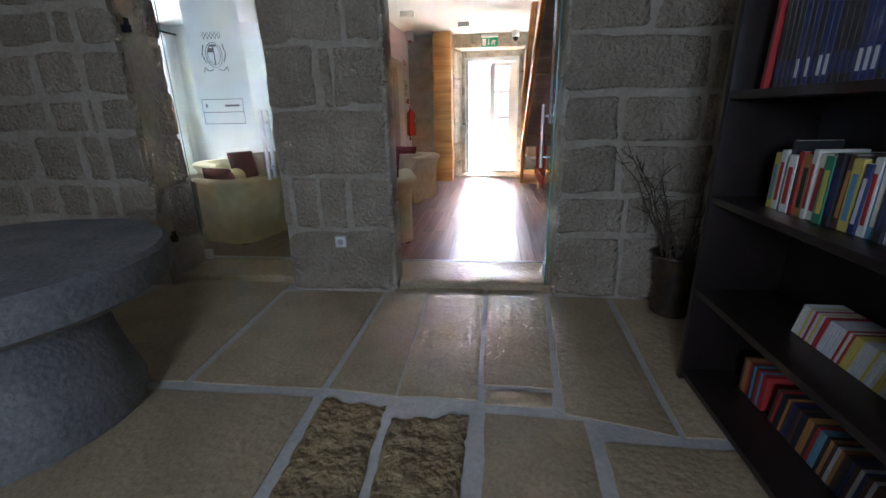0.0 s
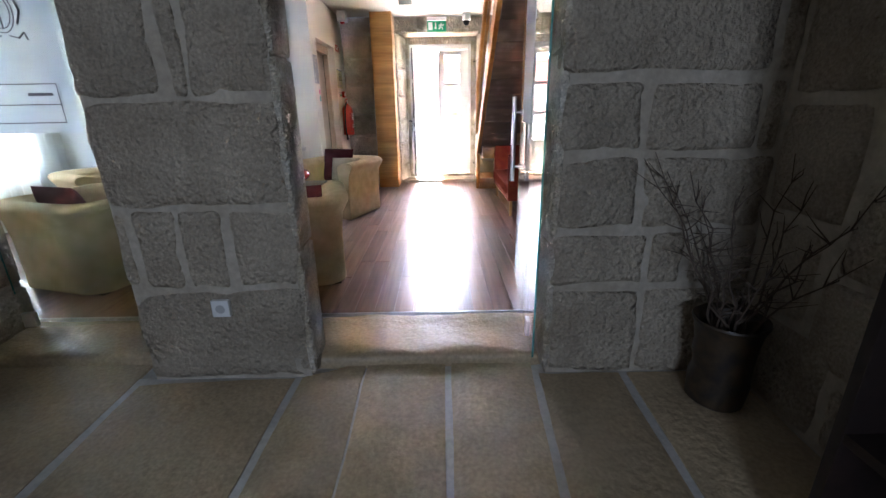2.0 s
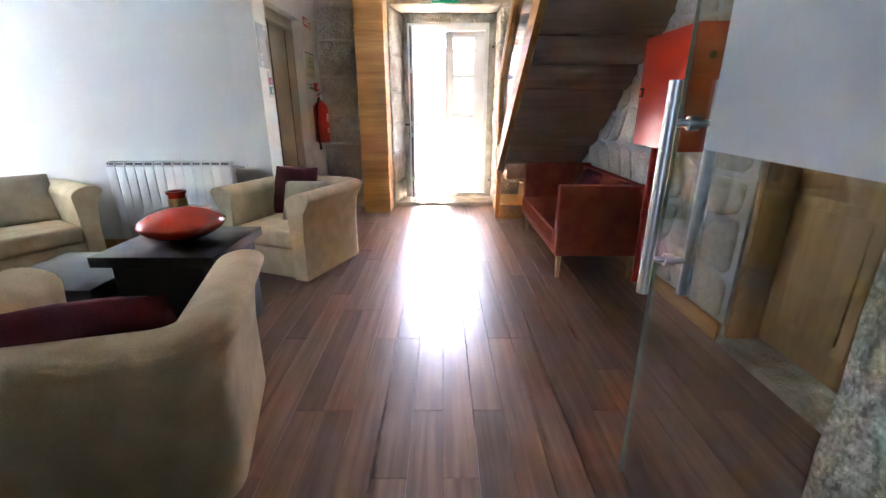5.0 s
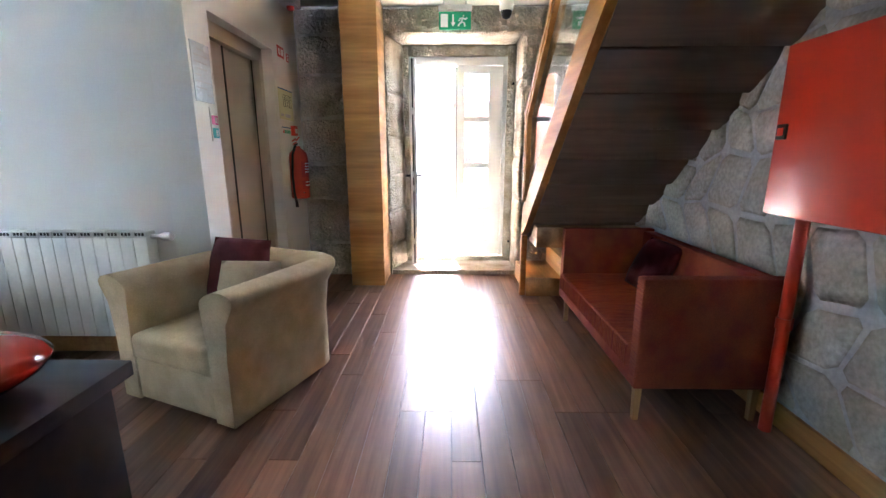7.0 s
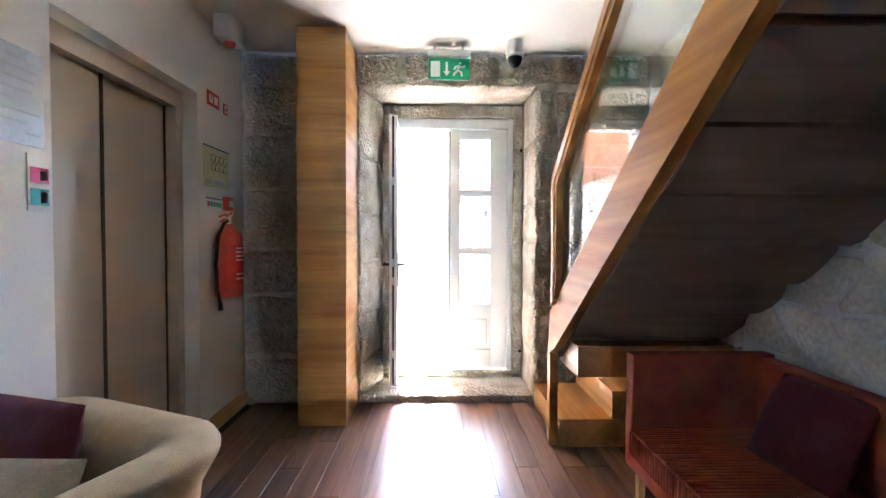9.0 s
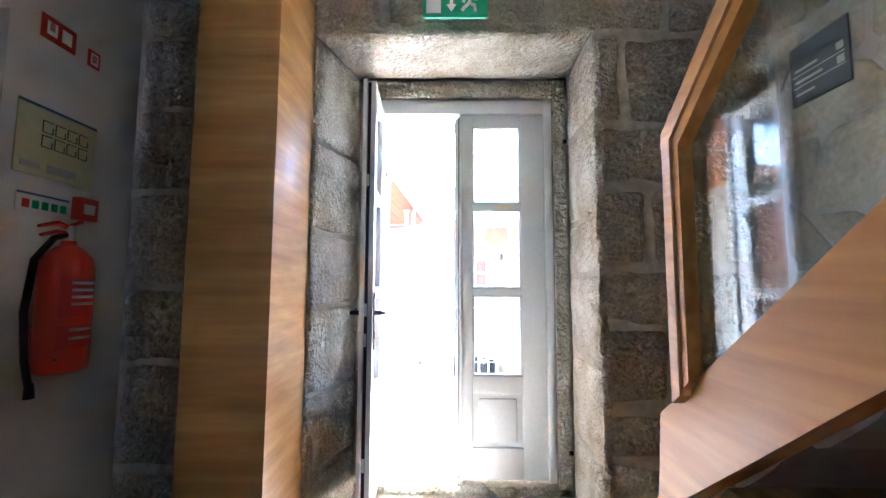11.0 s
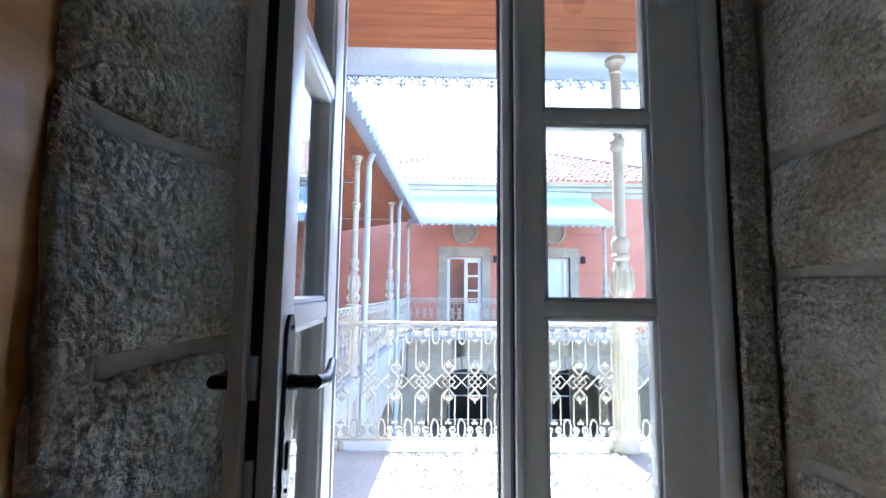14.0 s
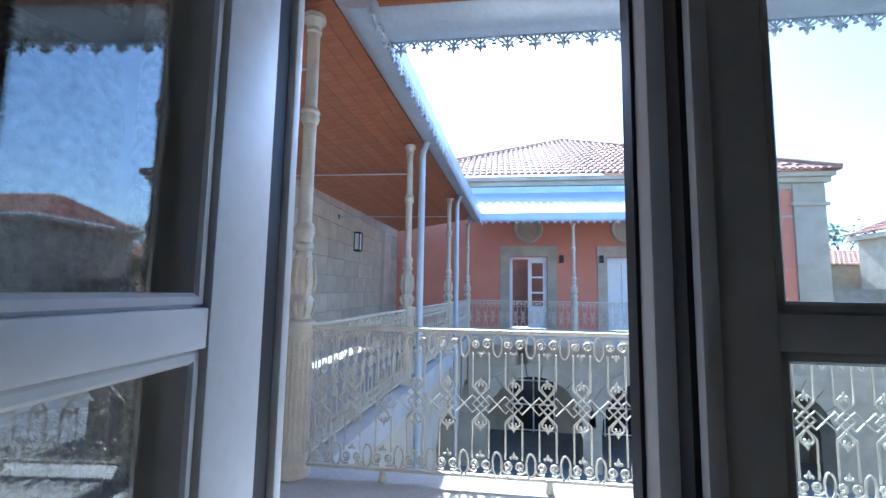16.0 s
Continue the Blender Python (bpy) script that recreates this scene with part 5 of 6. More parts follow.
glass_door(pose(-2.62, 3.16, 0, 0, 0, 4), 0.80, 2.22, "closed frameless glass door with a frosted film and a printed shield", (0.19, 0.63), True)
# ---- east doorway with a panelled oak door ----
od = thing("door_3", pose(1.615, 3.74, 0.05), "closed honey-oak panelled door in the stone recess", "door", kind="structure")
part("leaf", boxed(-0.045, 0.0, 0.0, 1.04, 0.0, 2.09, 0.004), M_DOOR_OAK, od)
for y0, y1 in ((0.10, 0.48), (0.56, 0.94)):
    for z0, z1 in ((0.14, 0.80), (0.95, 1.95)):
        pn2 = part("door_panel", boxed(-0.052, -0.046, y0, y1, z0, z1, 0.003), M_DOOR_OAK, od)
        part("field", boxed(-0.064, -0.052, y0 + 0.05, y1 - 0.05, z0 + 0.05, z1 - 0.05, 0.008), M_DOOR_OAK, pn2)
part("casing", boxed(-0.215, -0.05, 1.022, 1.055, -0.03, 2.09, 0.004), M_DOOR_OAK, od)
setting("door_step", boxed(1.36, 1.62, 3.72, 4.80, -0.1, 0.045, 0.012), M_STONE_PALE, "pale worn stone step at the oak door")

# ---- lounge window with voile curtains ----
wi = thing("window_1", pose(-5.0, 5.2, 0), "tall white lounge window", "window", kind="structure")
part("window_frame", box(boxed(-0.12, -0.06, -0.85, -0.79, 0.65, 2.4), -0.12, -0.06, 0.79, 0.85, 0.65, 2.4), M_WHITE_WOOD, wi)
part("mullion", boxed(-0.12, -0.06, -0.03, 0.03, 0.65, 2.4), M_WHITE_WOOD, wi)
pane = part("pane", boxed(-0.095, -0.09, -0.79, 0.79, 0.65, 2.4), M_GLASS, wi)
pane.visible_shadow = False
cu = thing("curtain", pose(-4.90, 5.2, 0), "sheer white voile curtain in loose folds", "curtain")
bm = bmesh.new()
cols = []
for k in range(121):
    y = -1.25 + 2.5 * k / 120
    x = 0.035 * math.sin(k * 0.62) + 0.018 * math.sin(k * 1.7 + 1)
    cols.append((bm.verts.new((x * 1.2, y, 0.04)), bm.verts.new((x, y, 1.3)), bm.verts.new((x * 0.7, y, 2.45))))
for A, B in zip(cols, cols[1:]):
    bm.faces.new((A[0], B[0], B[1], A[1])), bm.faces.new((A[1], B[1], B[2], A[2]))
part("cloth", bm, M_SHEER, cu, angle=80)
part("rod", tube(bmesh.new(), [(0, -1.35, 2.47), (0, 1.35, 2.47)], 0.014, 10), M_DARK_METAL, cu)

# ---- radiator ----
rd = thing("radiator", pose(-2.97, 6.36, 0.155), "white sectional wall radiator with a chrome valve", "radiator")
for k in range(13):
    x = 0.08 * k
    bm = boxed(x + 0.001, x + 0.079, -0.045, 0.045, 0.0, 0.62, 0.005)
    part("section", bm, M_RAD, rd)
    # No slots are cut: dark strips on the face give their shade.
    for k2 in range(3):
        part("grille_slot", boxed(x + 0.012 + 0.02 * k2, x + 0.026 + 0.02 * k2, -0.0415, -0.039, 0.630, 0.648), M_SHADE_FILL, rd, "dark strip painted for the shade in a grille slot")
    part("section_head", boxed(x + 0.003, x + 0.077, -0.04, 0.04, 0.622, 0.655, 0.006), M_RAD, rd)
bm = tube(bmesh.new(), [(1.04, 0, 0.62), (1.10, 0, 0.62)], 0.014, 10)
tube(bm, [(1.09, 0, 0.62), (1.09, 0.09, 0.62)], 0.010, 8)
part("valve_body", bm, M_STEEL, rd, "chrome valve body")
part("valve_knob", tube(bmesh.new(), [(1.10, 0, 0.62), (1.115, 0, 0.62), (1.16, 0, 0.62), (1.17, 0, 0.62)], [0.018, 0.026, 0.026, 0.015], 14), M_STEEL, rd, "round chrome valve knob")
for x in (0.1, 0.9):
    part("bracket", boxed(x, x + 0.03, 0.04, 0.09, 0.1, 0.55), M_RAD, rd)

# ---- signs and fire equipment on the lift wall ----
WX = -1.63


def wall_sign(name, y0, y1, z0, z1, mat, label, marks=(), thick=0.005):
    """A flat sign on the lift wall; marks rows of (y0, y1, z0, z1, material)."""
    ob = thing(name, pose(WX, 0, 0), label, "sign", "wall signs")
    part("board", boxed(0, thick, y0, y1, z0, z1), mat, ob)
    for a, b, c, d, mm in marks:
        part("print", boxed(thick, thick + 0.0015, a, b, c, d), mm, ob)
    return ob


M_SIGN_RED = material("sign_red", (0.50, 0.03, 0.02), 0.4, vary=0.03, bump=0)
M_SIGN_YEL = material("plan_yellow", (0.60, 0.60, 0.36), 0.5, vary=0.05, bump=0)
M_SIGN_BLUE = material("sign_blue", (0.05, 0.16, 0.32), 0.5, vary=0.05, bump=0)
M_PINKP = material("label_pink", (0.65, 0.10, 0.30), 0.5, vary=0.05, bump=0)
M_TEAL = material("label_teal", (0.05, 0.42, 0.42), 0.5, vary=0.05, bump=0)
ns = wall_sign("notice", 6.475, 6.665, 1.555, 1.885, M_NOTICE, "framed white notice sheet with grey unreadable writing")
M_INKL = material("pale_print", (0.45, 0.46, 0.48), 0.6, vary=0.05, bump=0)
for i, (a, b) in enumerate(((6.53, 6.60), (6.50, 6.64), (6.49, 6.63), (6.52, 6.62), (6.49, 6.56), (6.49, 6.65), (6.49, 6.60), (6.60, 6.65))):
    part("print_line", boxed(0.005, 0.0065, a, b, 1.845 - 0.036 * i, 1.852 - 0.036 * i), M_INKL, ns)
wall_sign("safety_label", 6.60, 6.685, 1.33, 1.53, M_PAPER, "white safety label with pink and teal blocks", [(6.61, 6.68, 1.43, 1.485, M_PINKP), (6.61, 6.68, 1.35, 1.41, M_TEAL), (6.645, 6.675, 1.44, 1.475, M_PAPER), (6.645, 6.675, 1.36, 1.40, M_PAPER)])
wall_sign("extinguisher_sign", 7.765, 7.905, 2.07, 2.16, M_SIGN_RED, "red fire-equipment sign with white pictograms", [(7.785, 7.825, 2.09, 2.14, M_WHITE), (7.845, 7.885, 2.09, 2.14, M_WHITE), (7.795, 7.815, 2.105, 2.14, M_SIGN_RED)])
wall_sign("alarm_sign", 7.965, 8.02, 2.065, 2.135, M_SIGN_RED, "small red alarm sign", [(7.975, 8.01, 2.075, 2.125, M_WHITE), (7.982, 8.003, 2.085, 2.115, M_SIGN_RED)])
plan = wall_sign("evacuation_plan", 7.71, 8.03, 1.555, 1.815, M_SIGN_YEL, "yellowish evacuation plan with a drawn floor plan", [(7.71, 8.03, 1.805, 1.815, M_SIGN_BLUE), (7.73, 7.80, 1.58, 1.60, M_INKL), (7.83, 7.95, 1.575, 1.605, M_INKL)])
bm = bmesh.new()
for r in range(2):
    for c in range(4):
        y, z = 7.80 + 0.05 * c, 1.665 + 0.055 * r
        for a in ((y, y + 0.042, z, z + 0.003), (y, y + 0.042, z + 0.042, z + 0.045), (y, y + 0.003, z, z + 0.045), (y + 0.039, y + 0.042, z, z + 0.025)):
            box(bm, 0.005, 0.0066, *a)
part("floor_plan_drawing", bm, M_BLACK, plan)
wall_sign("instruction_strip", 7.73, 7.93, 1.42, 1.49, M_PAPER, "narrow instruction strip with small pictograms", [(7.73, 7.93, 1.482, 1.49, M_SIGN_BLUE)] + [(7.75 + 0.036 * i, 7.775 + 0.036 * i, 1.435, 1.465, M_SIGN_RED if i == 0 else M_GREEN) for i in range(5)])
cp = thing("call_point", pose(WX, 7.99, 1.42), "dark red manual fire call point", "alarm")
part("box", boxed(0, 0.035, -0.045, 0.045, 0, 0.09, 0.005), M_RED, cp)
part("window", boxed(0.035, 0.037, -0.025, 0.025, 0.025, 0.065), M_WHITE, cp)
fe = thing("fire_extinguisher", pose(WX + 0.082, 7.86, 0.85), "red fire extinguisher on a wall bracket", "extinguisher")
prof = [(0.062, 0.0), (0.078, 0.008), (0.083, 0.02), (0.083, 0.37), (0.075, 0.41), (0.045, 0.445), (0.024, 0.46), (0.022, 0.475)]
part("cylinder", lathe(bmesh.new(), prof, 28), M_RED, fe)
part("valve", tube(bmesh.new(), [(0, 0, 0.475), (0, 0, 0.53)], 0.018, 12), M_STEEL, fe)
bm = tube(bmesh.new(), [(0, 0.01, 0.52), (0.0, -0.05, 0.535), (0.0, -0.12, 0.515)], [0.010, 0.010, 0.006], 6)
tube(bm, [(0, 0.01, 0.50), (0.0, -0.05, 0.505), (0.0, -0.11, 0.485)], [0.008, 0.008, 0.006], 6)
tube(bm, [(0, 0.0, 0.53), (0.0, 0.05, 0.555)], 0.008, 6)
part("lever", bm, M_RED, fe)
part("hose", tube(bmesh.new(), [(0, 0.0, 0.50), (0.0, -0.06, 0.48), (-0.01, -0.115, 0.40), (-0.02, -0.125, 0.22), (-0.02, -0.11, 0.06), (-0.01, -0.095, -0.04)], 0.011, 8), M_BLACK, fe, "black rubber hose")
part("horn", tube(bmesh.new(), [(-0.01, -0.095, -0.02), (-0.01, -0.092, -0.07)], [0.012, 0.016], 8), M_BLACK, fe)
bm = bmesh.new()
for z0, z1, a0, a1 in ((0.20, 0.34, -1.0, 0.9), (0.09, 0.17, -1.0, 0.9)):
    pts = [(0.0842 * math.cos(a0 + (a1 - a0) * k / 8), 0.0842 * math.sin(a0 + (a1 - a0) * k / 8)) for k in range(9)]
    lo, hi = [bm.verts.new((x, y, z0)) for x, y in pts], [bm.verts.new((x, y, z1)) for x, y in pts]
    for i in range(8):
        bm.faces.new((lo[i], lo[i + 1], hi[i + 1], hi[i]))
part("label", bm, M_SIGN_RED, fe, "printed instruction label")
for z in (0.315, 0.29, 0.265, 0.24, 0.15, 0.12):
    bm = bmesh.new()
    pts = [(0.0848 * math.cos(-0.6 + 1.0 * k / 6), 0.0848 * math.sin(-0.6 + 1.0 * k / 6)) for k in range(7)]
    lo, hi = [bm.verts.new((x, y, z)) for x, y in pts], [bm.verts.new((x, y, z + 0.010)) for x, y in pts]
    for i in range(6):
        bm.faces.new((lo[i], lo[i + 1], hi[i + 1], hi[i]))
    part("print_bar", bm, M_WHITE, fe)
part("bracket", boxed(-0.085, -0.06, -0.04, 0.04, 0.30, 0.36, 0.003), M_STEEL, fe)
part("foot_bracket", tube(bmesh.new(), [(-0.085, 0, 0.06), (0.0, 0, 0.06), (0.075, -0.10, 0.06)], 0.004, 6), M_DARK_METAL, fe)

# ---- ceiling and lintel fixtures ----
ex = thing("exit_sign", pose(-0.115, 8.12, 2.36), "green and white emergency exit sign hanging over the door", "exit sign")
part("panel", boxed(-0.145, 0.145, -0.006, 0.006, 0.0, 0.15), M_GREEN, ex, "green exit panel")
part("white_door", boxed(-0.13, -0.065, -0.0085, -0.006, 0.02, 0.13), M_WHITE, ex)
bm = bmesh.new()
box(bm, -0.025, -0.010, -0.0085, -0.006, 0.055, 0.125)
F = [bm.verts.new(v) for v in ((-0.04, -0.0085, 0.06), (0.005, -0.0085, 0.06), (-0.0175, -0.0085, 0.025))]
bm.faces.new(F)
part("arrow", bm, M_WHITE, ex)
bm = bmesh.new()
for pts in ([(0.075, 0.112), (0.080, 0.118)], [(0.070, 0.10), (0.060, 0.065), (0.085, 0.055), (0.090, 0.025)], [(0.062, 0.065), (0.040, 0.045), (0.030, 0.030)], [(0.068, 0.095), (0.095, 0.085), (0.11, 0.095)], [(0.068, 0.095), (0.045, 0.09), (0.035, 0.07)]):
    tube(bm, [(x, -0.0075, z) for x, z in pts], 0.008, 5)
part("running_pictogram", bm, M_WHITE, ex)
part("housing", boxed(-0.15, 0.15, -0.035, 0.035, 0.155, 0.20, 0.006), M_WHITE, ex, "white lamp housing")
for x in (-0.10, 0.10):
    part("hanger", boxed(x - 0.006, x + 0.006, -0.004, 0.004, 0.20, CEIL - 2.36), M_STEEL, ex)
sc = thing("security_camera", pose(0.34, 8.05, 2.44), "white dome security camera with a dark lens", "camera")
part("mount", lathe(bmesh.new(), [(0.05, 0.05), (0.062, 0.06), (0.062, 0.12), (0.055, 0.16)], 24), M_WHITE, sc)
part("dome", lathe(bmesh.new(), [(0.01, -0.015), (0.03, -0.005), (0.045, 0.02), (0.05, 0.05)], 24), M_BLACK, sc, "dark glossy dome")
el = thing("emergency_light", pose(-1.50, 7.80, 2.46), "white twin emergency lamp box under the ceiling", "lamp")
part("box", boxed(-0.06, 0.06, -0.09, 0.09, 0.0, CEIL - 2.46, 0.008), M_WHITE, el)
part("lens", lathe(bmesh.new(), [(0.02, -0.03), (0.03, -0.02), (0.032, 0.0)], 16, 0.0, 0.0), M_SIGN_RED, el, "red beacon lens")
for x, y in ((-0.52, 7.2), (-1.25, 6.3)):
    sd = thing("ceiling_box", pose(x, y, CEIL - 0.07), "small white ceiling box", "fixture", "ceiling boxes")
    part("box", boxed(-0.09, 0.09, -0.06, 0.06, 0, 0.07, 0.006), M_WHITE, sd)
sk = thing("wall_socket", pose(-1.15, 2.695, 0.345), "white single wall socket on the granite pier", "socket")
part("plate", boxed(-0.042, 0.042, -0.012, 0.02, -0.042, 0.042, 0.005), M_WHITE, sk)
# Flat disc: the shade of the socket's recess is put into its grey.
bm = bmesh.new()
bmesh.ops.create_circle(bm, cap_ends=True, radius=0.022, segments=20, matrix=pose(0, -0.0135, 0, 90))
part("well", bm, material("socket_shade", (0.45, 0.45, 0.44), 0.5, vary=0.03, bump=0), sk)

# ---- hall: stone table, bookcase, pot of twigs ----
tb = thing("stone_table", pose(-2.15, 1.15, -0.04), "round millstone table of grey granite on a tapering base", "table")
def rough_round(profile, n, amp, seed):
    bm = lathe(bmesh.new(), profile, n)
    for v in bm.verts:
        k = noise.noise(v.co * 4 + Vector((seed, 0, 0))) * amp + noise.noise(v.co * 14 + Vector((seed, 3, 0))) * amp * 0.4
        v.co += Vector((v.co.x, v.co.y, 0)).normalized() * k if v.co.xy.length > 0.05 else Vector()
    return bm
part("base", rough_round([(0.48, 0.0), (0.49, 0.03), (0.45, 0.2), (0.41, 0.4), (0.38, 0.56)], 48, 0.02, 3), M_TABLE, tb, "tapering grey granite base")
part("top", rough_round([(0.45, 0.555), (0.66, 0.585), (0.71, 0.62), (0.72, 0.70), (0.715, 0.745), (0.69, 0.765), (0.30, 0.768)], 64, 0.012, 9), M_TABLE, tb, "thick round grey granite top")

bc = thing("bookcase", pose(0.905, 1.74, -0.04, 0, 0, 0), "tall dark-stained wooden bookcase with books and discs", "bookcase")
BW, BD = 2.3, 0.36
for y in (-0.03, -BW / 2, -BW):
    part("side_panel", boxed(0.0, BD, y, y + 0.03, 0, 2.35, 0.003), M_SHELF, bc)
part("back_panel", boxed(BD, BD + 0.015, -BW, 0.0, 0, 2.35), M_SHELF, bc)
LEVELS = (0.06, 0.49, 0.92, 1.345, 1.77, 2.32)
for z in LEVELS:
    part("shelf", boxed(0.004, BD, -BW + 0.03, -BW / 2, z - 0.03, z, 0.003), M_SHELF, bc)
    part("shelf", boxed(0.004, BD, -BW / 2 + 0.03, -0.03, z - 0.03, z, 0.003), M_SHELF, bc)
PAL = [(0.75, 0.74, 0.70), (0.70, 0.68, 0.6), (0.03, 0.03, 0.035), (0.05, 0.28, 0.16), (0.42, 0.04, 0.04), (0.03, 0.04, 0.13), (0.62, 0.50, 0.12), (0.10, 0.05, 0.04), (0.60, 0.60, 0.62), (0.13, 0.30, 0.42), (0.45, 0.22, 0.08)]
BOOKM = [material("book_cover", c, 0.45, vary=0.08, grain=60, blotch=12, bump=0.05) for c in PAL]
M_PAGES = material("book_pages", (0.66, 0.62, 0.50), 0.9, vary=0.1, grain=200, blotch=8, bump=0.1)


def book(x, y, z, t, h, d, lean, k, kind_label, group, low=0.15, high=0.80):
    ob = thing("book", pose(x, y, z, lean, 0, 0), kind_label, "book", group)
    part("cover", boxed(0, d, 0, t, 0, h, 0.0015, 1), BOOKM[k], ob)
    part("pages", boxed(0.004, d - 0.003, 0.0025, t - 0.0025, h - 0.001, h + 0.001), M_PAGES, ob)
    c2 = (k + 3) % len(BOOKM) if k not in (0, 1, 8) else (4 if t > 0.02 else 2)
    part("spine_print", boxed(-0.0012, 0.0, t * 0.25, t * 0.75, h * low, h * high), BOOKM[c2], ob)
    return ob


rb = random.Random(11)
NAMES = {0: "white", 1: "cream", 2: "black", 3: "green", 4: "dark red", 5: "navy blue", 6: "yellow", 7: "dark brown", 8: "grey", 9: "blue-grey", 10: "orange-brown"}
bx, by0, bz0 = 0.905, 1.74, -0.04
# dark uniform set on the shelf above, mixed paperbacks below it, discs on the two lower shelves
y = by0 - 0.16
book(bx + 0.05, y, bz0 + LEVELS[3], 0.022, 0.33, 0.2, 3, 4, "dark red tall book on the upper shelf", "upper shelf books")
y -= 0.03
while y > by0 - 1.10:
    t = rb.uniform(0.022, 0.028)
    y -= t + 0.001
    book(bx + 0.06, y, bz0 + LEVELS[3], t, 0.29, 0.2, 0, 2 if rb.random() < 0.6 else 5, "dark bound volume in an upright set", "upper shelf books", 0.10, 0.30)
y = by0 - 0.22
seq = [6, 0, 2, 0, 4, 10, 1, 1, 3, 2, 7, 6, 5, 0, 9, 2, 8, 4, 0, 3, 1, 2, 6, 5, 8]
for k in seq:
    t = rb.uniform(0.022, 0.042)
    y -= t + 0.001
    if y < by0 - 1.11:
        break
    book(bx + 0.10 + rb.uniform(0, 0.02), y, bz0 + LEVELS[2], t, rb.uniform(0.19, 0.25), 0.15, rb.choice((0, 0, 0, 2)), k, NAMES[k] + " paperback standing on the shelf", "middle shelf books")
y = by0 - 0.42
for i in range(40):
    t = 0.0105
    y -= t + 0.0008
    if y < by0 - 1.11:
        break
    k = rb.choice((8, 8, 9, 0, 8, 1, 4, 6))
    ob = thing("disc_case", pose(bx + 0.17, y, bz0 + LEVELS[1], 14, 0, 0), "slim " + NAMES[k] + " disc case leaning in a row", "disc case", "leaning disc cases")
    part("case", boxed(0, 0.125, 0, t, 0, 0.125, 0.001, 1), BOOKM[k], ob)
y = by0 - 0.16
for i in range(48):
    t = 0.0142
    y -= t + 0.001
    if y < by0 - 1.11:
        break
    k = rb.choice((5, 2, 2, 4, 7, 7, 9, 10, 2, 8))
    if 10 < i < 14:
        continue
    ob = thing("disc_case", pose(bx + 0.20, y, bz0 + LEVELS[0], 8 if i > 13 else 0, 0, 0), NAMES[k] + " film disc case on the lowest shelf", "disc case", "upright disc cases")
    part("case", boxed(0, 0.135, 0, t, 0, 0.16, 0.001, 1), BOOKM[k], ob)

pt = thing("plant_pot", pose(1.14, 2.47, -0.04), "dark glazed cylindrical pot with dry bare twigs", "pot")
bm = lathe(bmesh.new(), [(0.105, 0.0), (0.115, 0.01), (0.125, 0.10), (0.115, 0.17), (0.125, 0.24), (0.12, 0.30), (0.135, 0.37), (0.15, 0.40), (0.145, 0.41), (0.125, 0.395), (0.11, 0.33)], 28)
for v in bm.verts:
    v.co += Vector((v.co.x, v.co.y, 0)) * 0.10 * noise.noise(v.co * 9)
part("pot", bm, M_POT, pt)
rt = random.Random(5)
for k in range(16):
    a = rt.uniform(0, 6.28)
    sp = rt.uniform(0.08, 0.42)
    hgt = rt.uniform(0.6, 0.95)
    bm = bmesh.new()
    pts = [Vector((0.05 * math.cos(a), 0.05 * math.sin(a), 0.30))]
    for j in range(1, 8):
        f = j / 7
        pts.append(Vector((min(0.19, (0.05 + sp * f ** 1.4) * math.cos(a) + rt.uniform(-0.02, 0.02)), min(0.20, (0.05 + sp * f ** 1.4) * math.sin(a) + rt.uniform(-0.02, 0.02)), 0.30 + (hgt - 0.15) * f)))
    tube(bm, pts, [0.006 * (1 - 0.75 * j / 7) for j in range(8)], 5)
    for j in range(2, 7):
        for _ in range(2):
            d = Vector((rt.gauss(0, 1), rt.gauss(0, 1), abs(rt.gauss(0.8, 0.6)))).normalized() * rt.uniform(0.05, 0.16)
            q1, q2 = pts[j] + d * 0.5 + Vector((rt.uniform(-0.012, 0.012), 0, 0)), pts[j] + d
            for q in (q1, q2):
                q.x, q.y = min(q.x, 0.205), min(q.y, 0.205)
            tube(bm, [pts[j], q1, q2], [0.003, 0.0022, 0.001], 4)
    part("twig", bm, M_TWIG, pt)

